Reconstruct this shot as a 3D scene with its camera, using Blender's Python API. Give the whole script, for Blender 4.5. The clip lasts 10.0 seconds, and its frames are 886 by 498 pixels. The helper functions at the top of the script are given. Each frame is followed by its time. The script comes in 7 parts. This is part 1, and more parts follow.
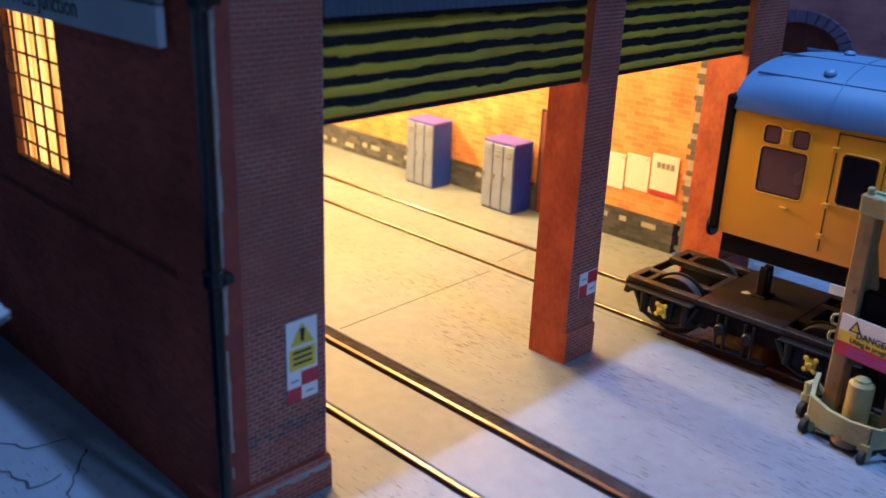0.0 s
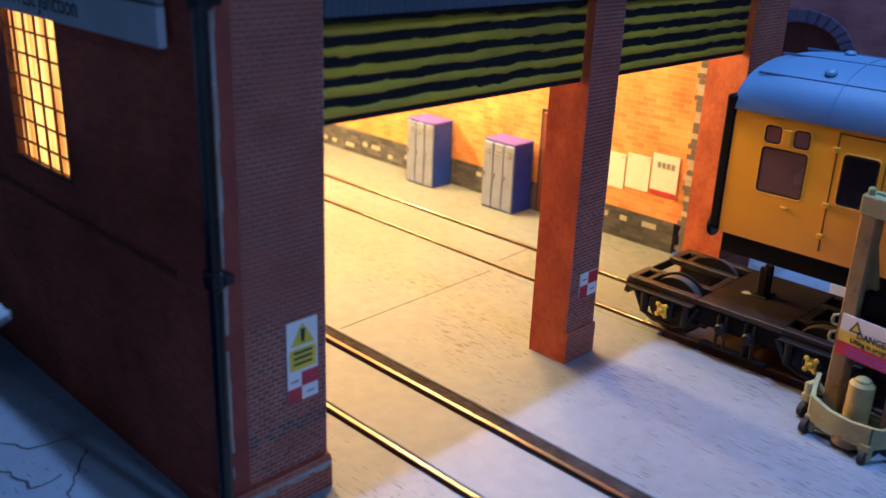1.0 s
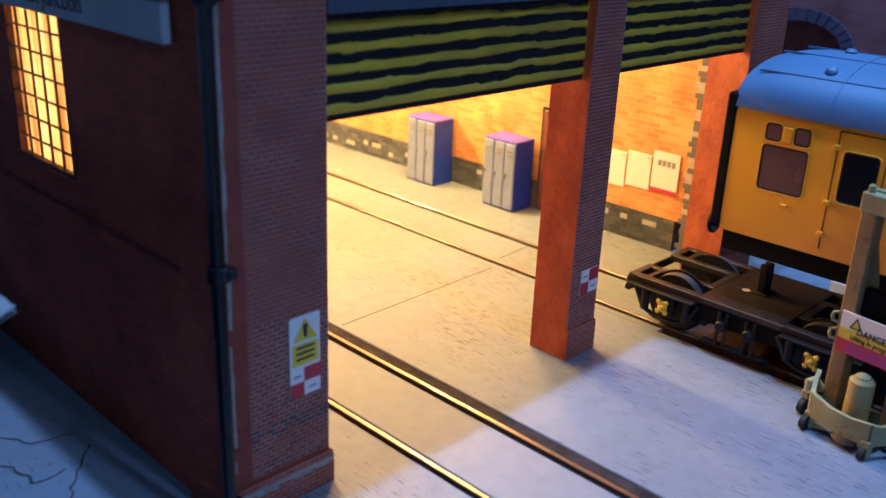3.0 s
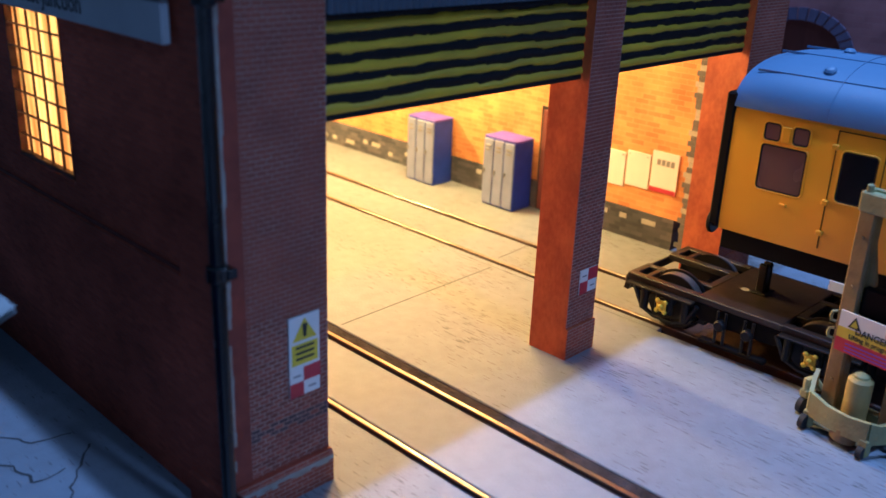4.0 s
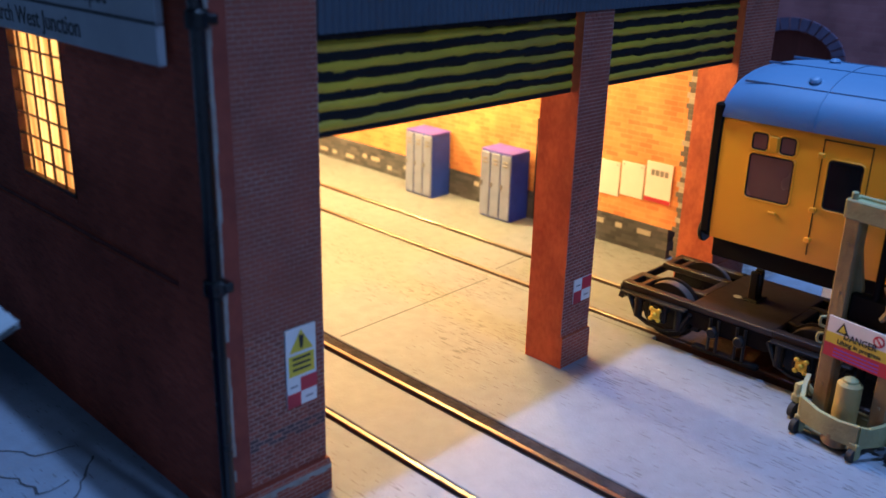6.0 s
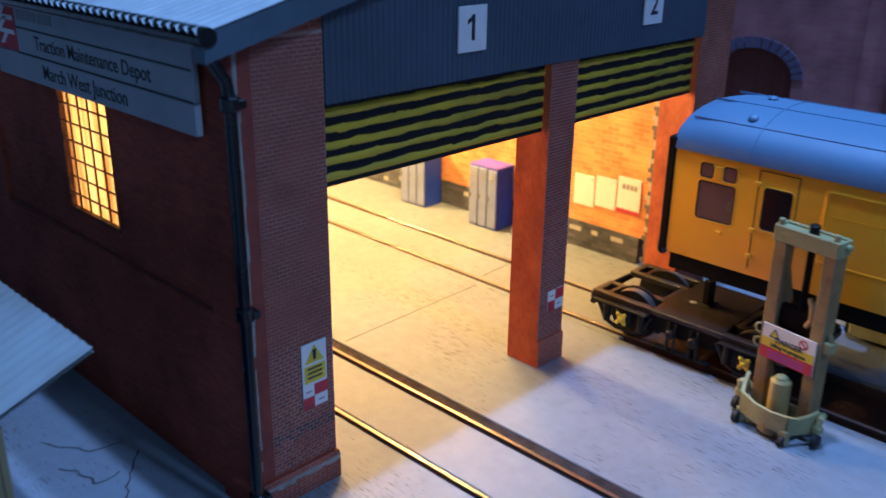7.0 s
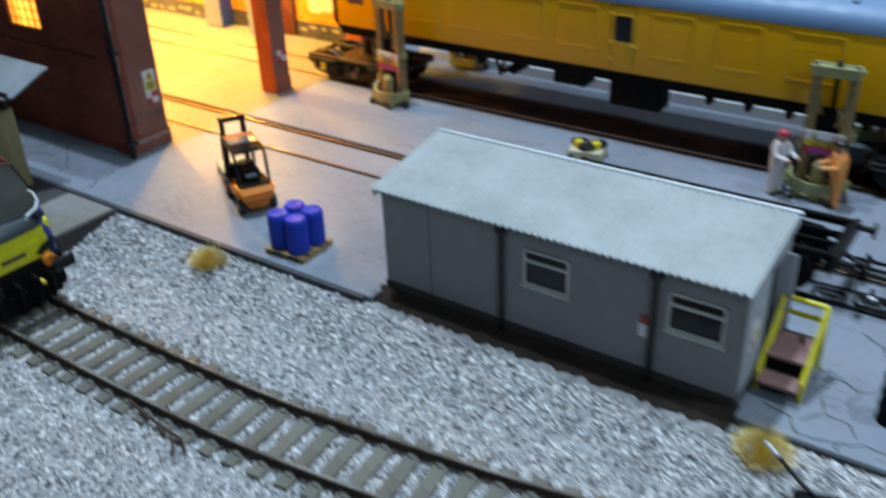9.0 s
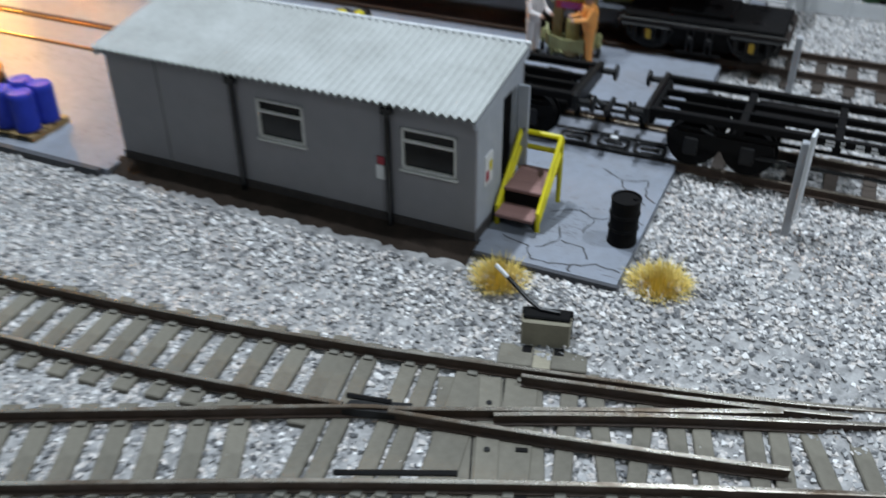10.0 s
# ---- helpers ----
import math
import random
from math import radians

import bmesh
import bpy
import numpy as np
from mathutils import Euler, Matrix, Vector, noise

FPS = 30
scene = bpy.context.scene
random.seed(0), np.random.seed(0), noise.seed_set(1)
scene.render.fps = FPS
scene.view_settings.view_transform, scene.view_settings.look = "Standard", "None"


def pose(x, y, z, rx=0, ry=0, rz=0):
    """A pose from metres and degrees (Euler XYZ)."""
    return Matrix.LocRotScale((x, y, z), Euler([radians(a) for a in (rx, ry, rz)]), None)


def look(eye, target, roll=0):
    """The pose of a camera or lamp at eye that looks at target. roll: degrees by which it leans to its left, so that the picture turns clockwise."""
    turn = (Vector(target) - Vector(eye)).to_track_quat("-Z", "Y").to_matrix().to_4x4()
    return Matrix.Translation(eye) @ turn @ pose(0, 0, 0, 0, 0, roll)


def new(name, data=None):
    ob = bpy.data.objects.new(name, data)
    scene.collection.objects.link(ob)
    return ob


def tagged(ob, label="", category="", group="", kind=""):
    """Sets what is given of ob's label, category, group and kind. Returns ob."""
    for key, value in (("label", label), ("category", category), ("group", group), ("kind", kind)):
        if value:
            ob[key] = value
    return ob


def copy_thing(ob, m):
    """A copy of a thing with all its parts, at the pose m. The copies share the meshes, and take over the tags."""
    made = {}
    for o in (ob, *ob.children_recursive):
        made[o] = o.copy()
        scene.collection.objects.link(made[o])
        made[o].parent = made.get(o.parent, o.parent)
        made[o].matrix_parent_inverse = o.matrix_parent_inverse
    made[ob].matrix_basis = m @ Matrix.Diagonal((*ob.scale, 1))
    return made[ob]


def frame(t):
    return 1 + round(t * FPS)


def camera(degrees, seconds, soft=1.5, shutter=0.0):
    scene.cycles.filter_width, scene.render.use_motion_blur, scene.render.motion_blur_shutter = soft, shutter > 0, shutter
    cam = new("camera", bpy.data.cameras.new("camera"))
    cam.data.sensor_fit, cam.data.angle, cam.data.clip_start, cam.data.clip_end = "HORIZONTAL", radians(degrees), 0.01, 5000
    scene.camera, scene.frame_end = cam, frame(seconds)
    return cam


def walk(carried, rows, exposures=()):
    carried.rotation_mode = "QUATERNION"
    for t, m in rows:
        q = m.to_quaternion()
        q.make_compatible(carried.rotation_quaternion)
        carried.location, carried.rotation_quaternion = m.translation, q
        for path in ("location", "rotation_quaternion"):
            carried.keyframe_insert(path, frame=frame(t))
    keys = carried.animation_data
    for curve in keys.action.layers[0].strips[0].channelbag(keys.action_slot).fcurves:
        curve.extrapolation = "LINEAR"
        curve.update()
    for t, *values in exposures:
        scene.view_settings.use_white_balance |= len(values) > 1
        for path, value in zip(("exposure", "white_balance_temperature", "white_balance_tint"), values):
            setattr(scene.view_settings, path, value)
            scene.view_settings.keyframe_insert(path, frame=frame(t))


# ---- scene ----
cam = camera(51.98, 10.0, soft=1.6, shutter=0.5)
cam.data.dof.use_dof, cam.data.dof.focus_distance, cam.data.dof.aperture_fstop = True, 0.185, 29
EXPOSURES = [(0.0, 0.26, 5350, 17), (5.7, 0.26, 5350, 17), (7.0, 0.33, 5400, 15), (7.5, 0.42, 7050, 0), (8.0, 0.45, 8900, 4), (9.0, 0.73, 9350, 8), (9.5, 0.82, 10300, 8), (10.0, 0.87, 12000, 15)]
PATH = [
    (0.0, (-0.00615, 0.00502, 0.08607), (-0.01914, 0.01847, 0.07899), 2.3),
    (0.5, (-0.00587, 0.0046, 0.08606), (-0.01887, 0.01806, 0.079), 2.3),
    (1.0, (-0.00623, 0.00508, 0.08623), (-0.01922, 0.01852, 0.07913), 2.3),
    (1.5, (-0.00625, 0.00495, 0.086), (-0.01925, 0.01841, 0.07893), 2.4),
    (2.0, (-0.00616, 0.00484, 0.0861), (-0.01917, 0.01827, 0.07899), 2.3),
    (2.5, (-0.00617, 0.00456, 0.08591), (-0.01915, 0.01801, 0.07879), 2.4),
    (4.0, (-0.00585, 0.00425, 0.08615), (-0.01882, 0.0177, 0.07901), 2.4),
    (4.5, (-0.00651, 0.00514, 0.08594), (-0.01945, 0.0186, 0.07876), 2.4),
    (5.0, (-0.00621, 0.00518, 0.0859), (-0.01916, 0.01861, 0.0787), 2.3),
    (5.5, (-0.00602, 0.00431, 0.08617), (-0.01897, 0.0178, 0.07908), 2.3),
    (5.7, (-0.00444, 0.00465, 0.08608), (-0.01753, 0.01809, 0.07917), 1.7),
    (6.8, (0.0078, -0.0072, 0.09939), (-0.0053, 0.00616, 0.09231), 1.1),
    (7.0, (0.01466, -0.0116, 0.10391), (0.00166, 0.00177, 0.09667), 0.8),
    (7.5, (0.04653, -0.04525, 0.11904), (0.03375, -0.032, 0.11122), 0.4),
    (8.0, (0.10509, -0.0795, 0.12499), (0.09273, -0.06627, 0.11648), -0.8),
    (8.5, (0.14715, -0.10487, 0.13162), (0.13569, -0.09126, 0.12249), -1.8),
    (9.0, (0.18318, -0.13087, 0.13601), (0.17293, -0.11678, 0.12619), -2.3),
    (9.5, (0.20469, -0.14106, 0.1289), (0.19609, -0.12627, 0.11855), -1.1),
    (9.8, (0.20975, -0.13449, 0.11869), (0.20208, -0.11934, 0.10812), -0.7),
    (10.0, (0.20607, -0.12228, 0.1144), (0.19916, -0.10717, 0.10326), -0.3),
]
walk(cam, [(t, look(eye, target, roll)) for t, eye, target, roll in PATH], EXPOSURES)

# ---- world and light ----
world = bpy.data.worlds.new("room")
scene.world = world
world.use_nodes = True
# the lit ceiling of the room fades to a dim horizon
wn = world.node_tree
w_co, w_sp, w_mr = wn.nodes.new("ShaderNodeTexCoord"), wn.nodes.new("ShaderNodeSeparateXYZ"), wn.nodes.new("ShaderNodeMapRange")
wn.links.new(w_co.outputs["Generated"], w_sp.inputs[0])
wn.links.new(w_sp.outputs["Z"], w_mr.inputs[0])
w_mr.inputs[1].default_value, w_mr.inputs[2].default_value = 0.0, 0.9
w_mr.inputs[3].default_value, w_mr.inputs[4].default_value = 0.006, 0.125
wn.nodes["Background"].inputs[0].default_value = (0.33, 0.65, 1.08, 1)
wn.links.new(w_mr.outputs[0], wn.nodes["Background"].inputs[1])


def lamp(name, kind, m, watts, colour, size):
    data = bpy.data.lights.new(name, kind)
    data.energy, data.color = watts, colour
    if kind == "AREA":
        data.shape, data.size = "DISK", size
    else:
        data.shadow_soft_size = size
    ob = new(name, data)
    ob.matrix_basis = m
    return tagged(ob, kind="structure")


COOL, WARM = (0.41, 0.66, 1.10), (1.0, 0.62, 0.16)
lamp("room_or_fill_lamp", "AREA", look((-0.125, 0.090, 1.05), (0.25, 0.1, 0)), 5.7, COOL, 0.030)
lamp("room_or_fill_lamp", "AREA", look((0.42, 0.110, 0.55), (0.48, 0.10, 0)), 1.5, COOL, 0.04)
# added fill, no known source: brightens the floor behind the coach
lamp("room_or_fill_lamp", "AREA", look((-0.115, 0.240, 1.02), (0.20, 0.20, 0)), 3.8, COOL, 0.03)
# added fill from the front right, lifting the coach side and cabin wall
lamp("room_or_fill_lamp", "AREA", look((0.45, -0.24, 0.36), (0.20, 0.17, 0)), 0.36, COOL, 0.10)
lamp("room_or_fill_lamp", "AREA", look((0.12, 0.80, 0.95), (0.05, 0.14, 0)), 0.9, COOL, 0.12)
lamp("depot_lamp", "POINT", pose(-0.160, 0.150, 0.084), 0.155, WARM, 0.003)
lamp("depot_lamp", "POINT", pose(-0.205, 0.112, 0.083), 0.135, WARM, 0.003)
lamp("depot_lamp", "POINT", pose(-0.190, 0.197, 0.083), 0.30, WARM, 0.003)
lamp("depot_lamp", "POINT", pose(-0.266, 0.156, 0.083), 0.93, WARM, 0.003)

# ---- mesh building, in millimetres ----
MM = 0.001


class Geo:
    """Vertices, faces and face materials of one mesh."""

    def __init__(self):
        self.v, self.f, self.m = [], [], []

    def face(self, pts, mi=0, out=None):
        pts = [Vector(p) for p in pts]
        if out is not None:
            n, c = Vector((0, 0, 0)), sum(pts, Vector()) / len(pts)
            for i, p in enumerate(pts):
                n += (p - c).cross(pts[(i + 1) % len(pts)] - c)
            if n.dot(c - Vector(out)) < 0:
                pts.reverse()
        k = len(self.v)
        self.v += [tuple(p) for p in pts]
        self.f.append(tuple(range(k, k + len(pts))))
        self.m.append(mi)
        return self

    def shared(self, verts, faces, mi=0):
        k = len(self.v)
        self.v += [tuple(p) for p in verts]
        self.f += [tuple(i + k for i in f) for f in faces]
        self.m += [mi] * len(faces)
        return self


def cbox(g, a, b, c=0.15, mi=0):
    """A box from corner a to corner b with chamfered edges."""
    lo = [min(p, q) for p, q in zip(a, b)]
    hi = [max(p, q) for p, q in zip(a, b)]
    mid = [(p + q) / 2 for p, q in zip(lo, hi)]
    c = min(c, *[(q - p) * 0.45 for p, q in zip(lo, hi)])
    sg = (0, 1)

    def corner(s, ax):
        return tuple((hi[i] if s[i] else lo[i]) if i == ax else ((hi[i] - c) if s[i] else (lo[i] + c)) for i in range(3))
    ids, verts, faces = {}, [], []
    for s in [(x, y, z) for x in sg for y in sg for z in sg]:
        for ax in range(3):
            ids[s, ax] = len(verts)
            verts.append(corner(s, ax))

    def put(keys):
        pts = [Vector(verts[ids[k]]) for k in keys]
        n = (pts[1] - pts[0]).cross(pts[2] - pts[0])
        cen = sum(pts, Vector()) / len(pts)
        if n.dot(cen - Vector(mid)) < 0:
            keys = keys[::-1]
        faces.append(tuple(ids[k] for k in keys))
    for ax in range(3):
        i, j = [k for k in range(3) if k != ax]
        for s in sg:
            def key(p, q):
                t = [0, 0, 0]
                t[ax], t[i], t[j] = s, p, q
                return tuple(t), ax
            put([key(0, 0), key(1, 0), key(1, 1), key(0, 1)])
    for ax in range(3):
        i, j = [k for k in range(3) if k != ax]
        for p in sg:
            for q in sg:
                def key2(s, face_ax):
                    t = [0, 0, 0]
                    t[ax], t[i], t[j] = s, p, q
                    return tuple(t), face_ax
                put([key2(0, i), key2(1, i), key2(1, j), key2(0, j)])
    for s in [(x, y, z) for x in sg for y in sg for z in sg]:
        put([(s, 0), (s, 1), (s, 2)])
    return g.shared(verts, faces, mi)


def box(g, a, b, mi=0):
    """A plain box."""
    (x0, y0, z0), (x1, y1, z1) = a, b
    x0, x1, y0, y1, z0, z1 = min(x0, x1), max(x0, x1), min(y0, y1), max(y0, y1), min(z0, z1), max(z0, z1)
    v = [(x0, y0, z0), (x1, y0, z0), (x1, y1, z0), (x0, y1, z0), (x0, y0, z1), (x1, y0, z1), (x1, y1, z1), (x0, y1, z1)]
    return g.shared(v, [(3, 2, 1, 0), (4, 5, 6, 7), (0, 1, 5, 4), (1, 2, 6, 5), (2, 3, 7, 6), (3, 0, 4, 7)], mi)


def tube(g, pts, r, n=10, caps=True, mi=0):
    """A round bar along points; r is one radius or one for each point."""
    pts = [Vector(p) for p in pts]
    rs = r if isinstance(r, (list, tuple)) else [r] * len(pts)
    verts, faces = [], []
    side = None
    for i, p in enumerate(pts):
        d = (pts[min(i + 1, len(pts) - 1)] - pts[max(i - 1, 0)])
        d = d.normalized() if d.length > 1e-9 else Vector((0, 0, 1))
        if side is None:
            side = d.orthogonal().normalized()
        side = (side - d * side.dot(d)).normalized()
        up = d.cross(side)
        for k in range(n):
            a = 2 * math.pi * k / n
            verts.append(p + (side * math.cos(a) + up * math.sin(a)) * rs[i])
    for i in range(len(pts) - 1):
        for k in range(n):
            q = (k + 1) % n
            faces.append((i * n + k, i * n + q, (i + 1) * n + q, (i + 1) * n + k))
    if caps:
        faces.append(tuple(range(n - 1, -1, -1)))
        faces.append(tuple(range((len(pts) - 1) * n, len(pts) * n)))
    return g.shared(verts, faces, mi)


def cyl(g, p, q, r, n=20, mi=0, bevel=0.0):
    """A cylinder from p to q, its rims bevelled."""
    p, q = Vector(p), Vector(q)
    d = (q - p).normalized()
    if bevel:
        return tube(g, [p, p + d * 1e-4, p + d * bevel, q - d * bevel, q - d * 1e-4, q], [r - bevel, r - bevel, r, r, r - bevel, r - bevel], n, True, mi)
    return tube(g, [p, q], r, n, True, mi)


def prism(g, poly, axis, a, b, mi=0):
    """A flat polygon (pairs in the two other axes, in order) drawn out along an axis from a to b."""
    def at(p, v):
        t = list(p)
        t.insert(axis, v)
        return tuple(t)
    n = len(poly)
    verts = [at(p, a) for p in poly] + [at(p, b) for p in poly]
    area = sum(poly[i][0] * poly[(i + 1) % n][1] - poly[(i + 1) % n][0] * poly[i][1] for i in range(n))
    turn = (area > 0) == ((b > a) != (axis == 1))
    faces = [tuple(range(n))[::-1], tuple(range(n, 2 * n))] + [(i, (i + 1) % n, n + (i + 1) % n, n + i) for i in range(n)]
    if not turn:
        faces = [f[::-1] for f in faces]
    return g.shared(verts, faces, mi)


def lathe(g, prof, cx=0, cy=0, n=24, mi=0):
    """A turned shape about a vertical axis from pairs of radius and height, bottom first."""
    verts = [(cx + r * math.cos(2 * math.pi * k / n), cy + r * math.sin(2 * math.pi * k / n), z) for r, z in prof for k in range(n)]
    faces = [(i * n + k, i * n + (k + 1) % n, (i + 1) * n + (k + 1) % n, (i + 1) * n + k) for i in range(len(prof) - 1) for k in range(n)]
    faces += [tuple(range(n))[::-1], tuple(range((len(prof) - 1) * n, len(prof) * n))]
    return g.shared(verts, faces, mi)


def sheet(g, fn, nu, nv, mi=0):
    """A surface over a grid: fn(u, v) gives a point for u and v from 0 to 1."""
    verts = [fn(i / nu, j / nv) for j in range(nv + 1) for i in range(nu + 1)]
    faces = [(j * (nu + 1) + i, j * (nu + 1) + i + 1, (j + 1) * (nu + 1) + i + 1, (j + 1) * (nu + 1) + i) for j in range(nv) for i in range(nu)]
    return g.shared(verts, faces, mi)


def mesh_of(name, g, mats, angle=35):
    me = bpy.data.meshes.new(name)
    me.from_pydata([(x * MM, y * MM, z * MM) for x, y, z in g.v], [], g.f)
    for m in (mats if isinstance(mats, (list, tuple)) else [mats]):
        me.materials.append(m)
    me.polygons.foreach_set("material_index", g.m)
    if angle:
        me.polygons.foreach_set("use_smooth", [True] * len(g.f))
        me.update()
        me.set_sharp_from_angle(angle=radians(angle))
    me.update()
    return me


def thing(name, x, y, z, label, category, group="", rz=0, kind=""):
    """An Empty at the base of a thing, for its parts."""
    ob = new(name)
    ob.empty_display_size = 0.005
    ob.matrix_basis = pose(x * MM, y * MM, z * MM, 0, 0, rz)
    return tagged(ob, label, category, group, kind)


def part(name, g, mats, parent, label="", angle=35):
    ob = new(name, mesh_of(name, g, mats, angle))
    ob.parent = parent
    return tagged(ob, label)


def solid(name, g, mats, label, category, group="", kind="", angle=35):
    return tagged(new(name, mesh_of(name, g, mats, angle)), label, category, group, kind)


def text_geo(body, size, bold=0.0):
    """Letters as a flat mesh in the x-z plane, centred, facing -y, in metres."""
    cu = bpy.data.curves.new("letters", "FONT")
    cu.body, cu.size, cu.align_x, cu.align_y, cu.extrude, cu.offset, cu.resolution_u = body, size * MM, "CENTER", "CENTER", 0.00003, bold * MM, 3
    ob = new("letters", cu)
    me = bpy.data.meshes.new_from_object(ob)
    bpy.data.objects.remove(ob)
    bpy.data.curves.remove(cu)
    me.transform(pose(0, 0, 0, 90, 0, 0))
    return me


def letters(name, body, size, m, material, parent, bold=0.0, label="", wide=1.0):
    me = text_geo(body, size, bold)
    me.name = name
    me.transform(Matrix.Diagonal((wide, 1, 1, 1)))
    me.materials.clear()
    me.materials.append(material)
    ob = new(name, me)
    ob.parent, ob.matrix_basis = parent, m
    return tagged(ob, label)


# ---- materials ----
def lin(r, g, b):
    return (r, g, b, 1)


def mat(name, colour, rough=0.6, metal=0.0, second=None, grain=900.0, stain=60.0, mix=0.35, bump=0.0, bump_scale=1500.0, spread=0.0, spec=0.5, stretch=(1, 1, 1), coat=0.0):
    """A surface with grain and stains: colour drifts to second; spread varies each piece."""
    m = bpy.data.materials.new(name)
    m.use_nodes = True
    nt = m.node_tree
    bs = nt.nodes["Principled BSDF"]
    second = second or tuple(c * 0.6 for c in colour)
    co = nt.nodes.new("ShaderNodeTexCoord")
    mp = nt.nodes.new("ShaderNodeMapping")
    mp.inputs["Scale"].default_value = stretch
    nt.links.new(co.outputs["Object"], mp.inputs[0])

    def noise_of(scale, detail):
        n = nt.nodes.new("ShaderNodeTexNoise")
        n.inputs["Scale"].default_value, n.inputs["Detail"].default_value = scale, detail
        nt.links.new(mp.outputs[0], n.inputs["Vector"])
        return n
    a, b = noise_of(grain, 3), noise_of(stain, 4)
    add = nt.nodes.new("ShaderNodeMath")
    add.operation = "MULTIPLY_ADD"
    nt.links.new(a.outputs[0], add.inputs[0])
    add.inputs[1].default_value = 0.5
    nt.links.new(b.outputs[0], add.inputs[2])
    ramp = nt.nodes.new("ShaderNodeMapRange")
    ramp.inputs[1].default_value, ramp.inputs[2].default_value = 0.55, 0.95
    ramp.inputs[3].default_value, ramp.inputs[4].default_value = 0.0, mix * 2
    nt.links.new(add.outputs[0], ramp.inputs[0])
    mx = nt.nodes.new("ShaderNodeMix")
    mx.data_type = "RGBA"
    mx.inputs[6].default_value, mx.inputs[7].default_value = lin(*colour), lin(*second)
    nt.links.new(ramp.outputs[0], mx.inputs[0])
    last = mx.outputs[2]
    if spread:
        info = nt.nodes.new("ShaderNodeObjectInfo")
        hs = nt.nodes.new("ShaderNodeHueSaturation")
        mr = nt.nodes.new("ShaderNodeMapRange")
        mr.inputs[3].default_value, mr.inputs[4].default_value = 1 - spread, 1 + spread
        nt.links.new(info.outputs["Random"], mr.inputs[0])
        nt.links.new(mr.outputs[0], hs.inputs["Value"])
        nt.links.new(last, hs.inputs["Color"])
        last = hs.outputs[0]
    nt.links.new(last, bs.inputs["Base Color"])
    bs.inputs["Metallic"].default_value = metal
    bs.inputs["Specular IOR Level"].default_value = spec
    bs.inputs["Coat Weight"].default_value = coat
    rr = nt.nodes.new("ShaderNodeMapRange")
    rr.inputs[3].default_value, rr.inputs[4].default_value = max(0.03, rough - 0.12), min(1, rough + 0.12)
    nt.links.new(a.outputs[0], rr.inputs[0])
    nt.links.new(rr.outputs[0], bs.inputs["Roughness"])
    if bump:
        bn = noise_of(bump_scale, 3)
        bp = nt.nodes.new("ShaderNodeBump")
        bp.inputs["Strength"].default_value, bp.inputs["Distance"].default_value = bump, 0.0004
        nt.links.new(bn.outputs[0], bp.inputs["Height"])
        nt.links.new(bp.outputs[0], bs.inputs["Normal"])
    return m


def brick_mat(name, one, two, mortar, course, rough=0.75, axes=(0, 2), bump=0.5, joint=0.10, long=3.0):
    """Printed brickwork: courses of a height in mm, laid in the plane of two axes."""
    m = bpy.data.materials.new(name)
    m.use_nodes = True
    nt = m.node_tree
    bs = nt.nodes["Principled BSDF"]
    co = nt.nodes.new("ShaderNodeTexCoord")
    sp = nt.nodes.new("ShaderNodeSeparateXYZ")
    cb = nt.nodes.new("ShaderNodeCombineXYZ")
    nt.links.new(co.outputs["Object"], sp.inputs[0])
    nt.links.new(sp.outputs[axes[0]], cb.inputs[0])
    nt.links.new(sp.outputs[axes[1]], cb.inputs[1])
    br = nt.nodes.new("ShaderNodeTexBrick")
    br.inputs["Color1"].default_value, br.inputs["Color2"].default_value, br.inputs["Mortar"].default_value = lin(*one), lin(*two), lin(*mortar)
    br.inputs["Scale"].default_value = 1000.0
    br.inputs["Mortar Size"].default_value = joint * course
    br.inputs["Mortar Smooth"].default_value = 0.3
    br.inputs["Brick Width"].default_value, br.inputs["Row Height"].default_value = course * long, course
    nt.links.new(cb.outputs[0], br.inputs["Vector"])
    ns = nt.nodes.new("ShaderNodeTexNoise")
    ns.inputs["Scale"].default_value, ns.inputs["Detail"].default_value = 70.0, 5
    nt.links.new(co.outputs["Object"], ns.inputs["Vector"])
    mr = nt.nodes.new("ShaderNodeMapRange")
    mr.inputs[1].default_value, mr.inputs[2].default_value = 0.3, 0.7
    mr.inputs[3].default_value, mr.inputs[4].default_value = 0.65, 1.2
    nt.links.new(ns.outputs[0], mr.inputs[0])
    hs = nt.nodes.new("ShaderNodeHueSaturation")
    nt.links.new(mr.outputs[0], hs.inputs["Value"])
    nt.links.new(br.outputs["Color"], hs.inputs["Color"])
    nt.links.new(hs.outputs[0], bs.inputs["Base Color"])
    bs.inputs["Roughness"].default_value = rough
    bs.inputs["Specular IOR Level"].default_value = 0.15
    bp = nt.nodes.new("ShaderNodeBump")
    bp.inputs["Strength"].default_value, bp.inputs["Distance"].default_value = bump, 0.0002
    bp.invert = True
    nt.links.new(br.outputs["Fac"], bp.inputs["Height"])
    nt.links.new(bp.outputs[0], bs.inputs["Normal"])
    return m


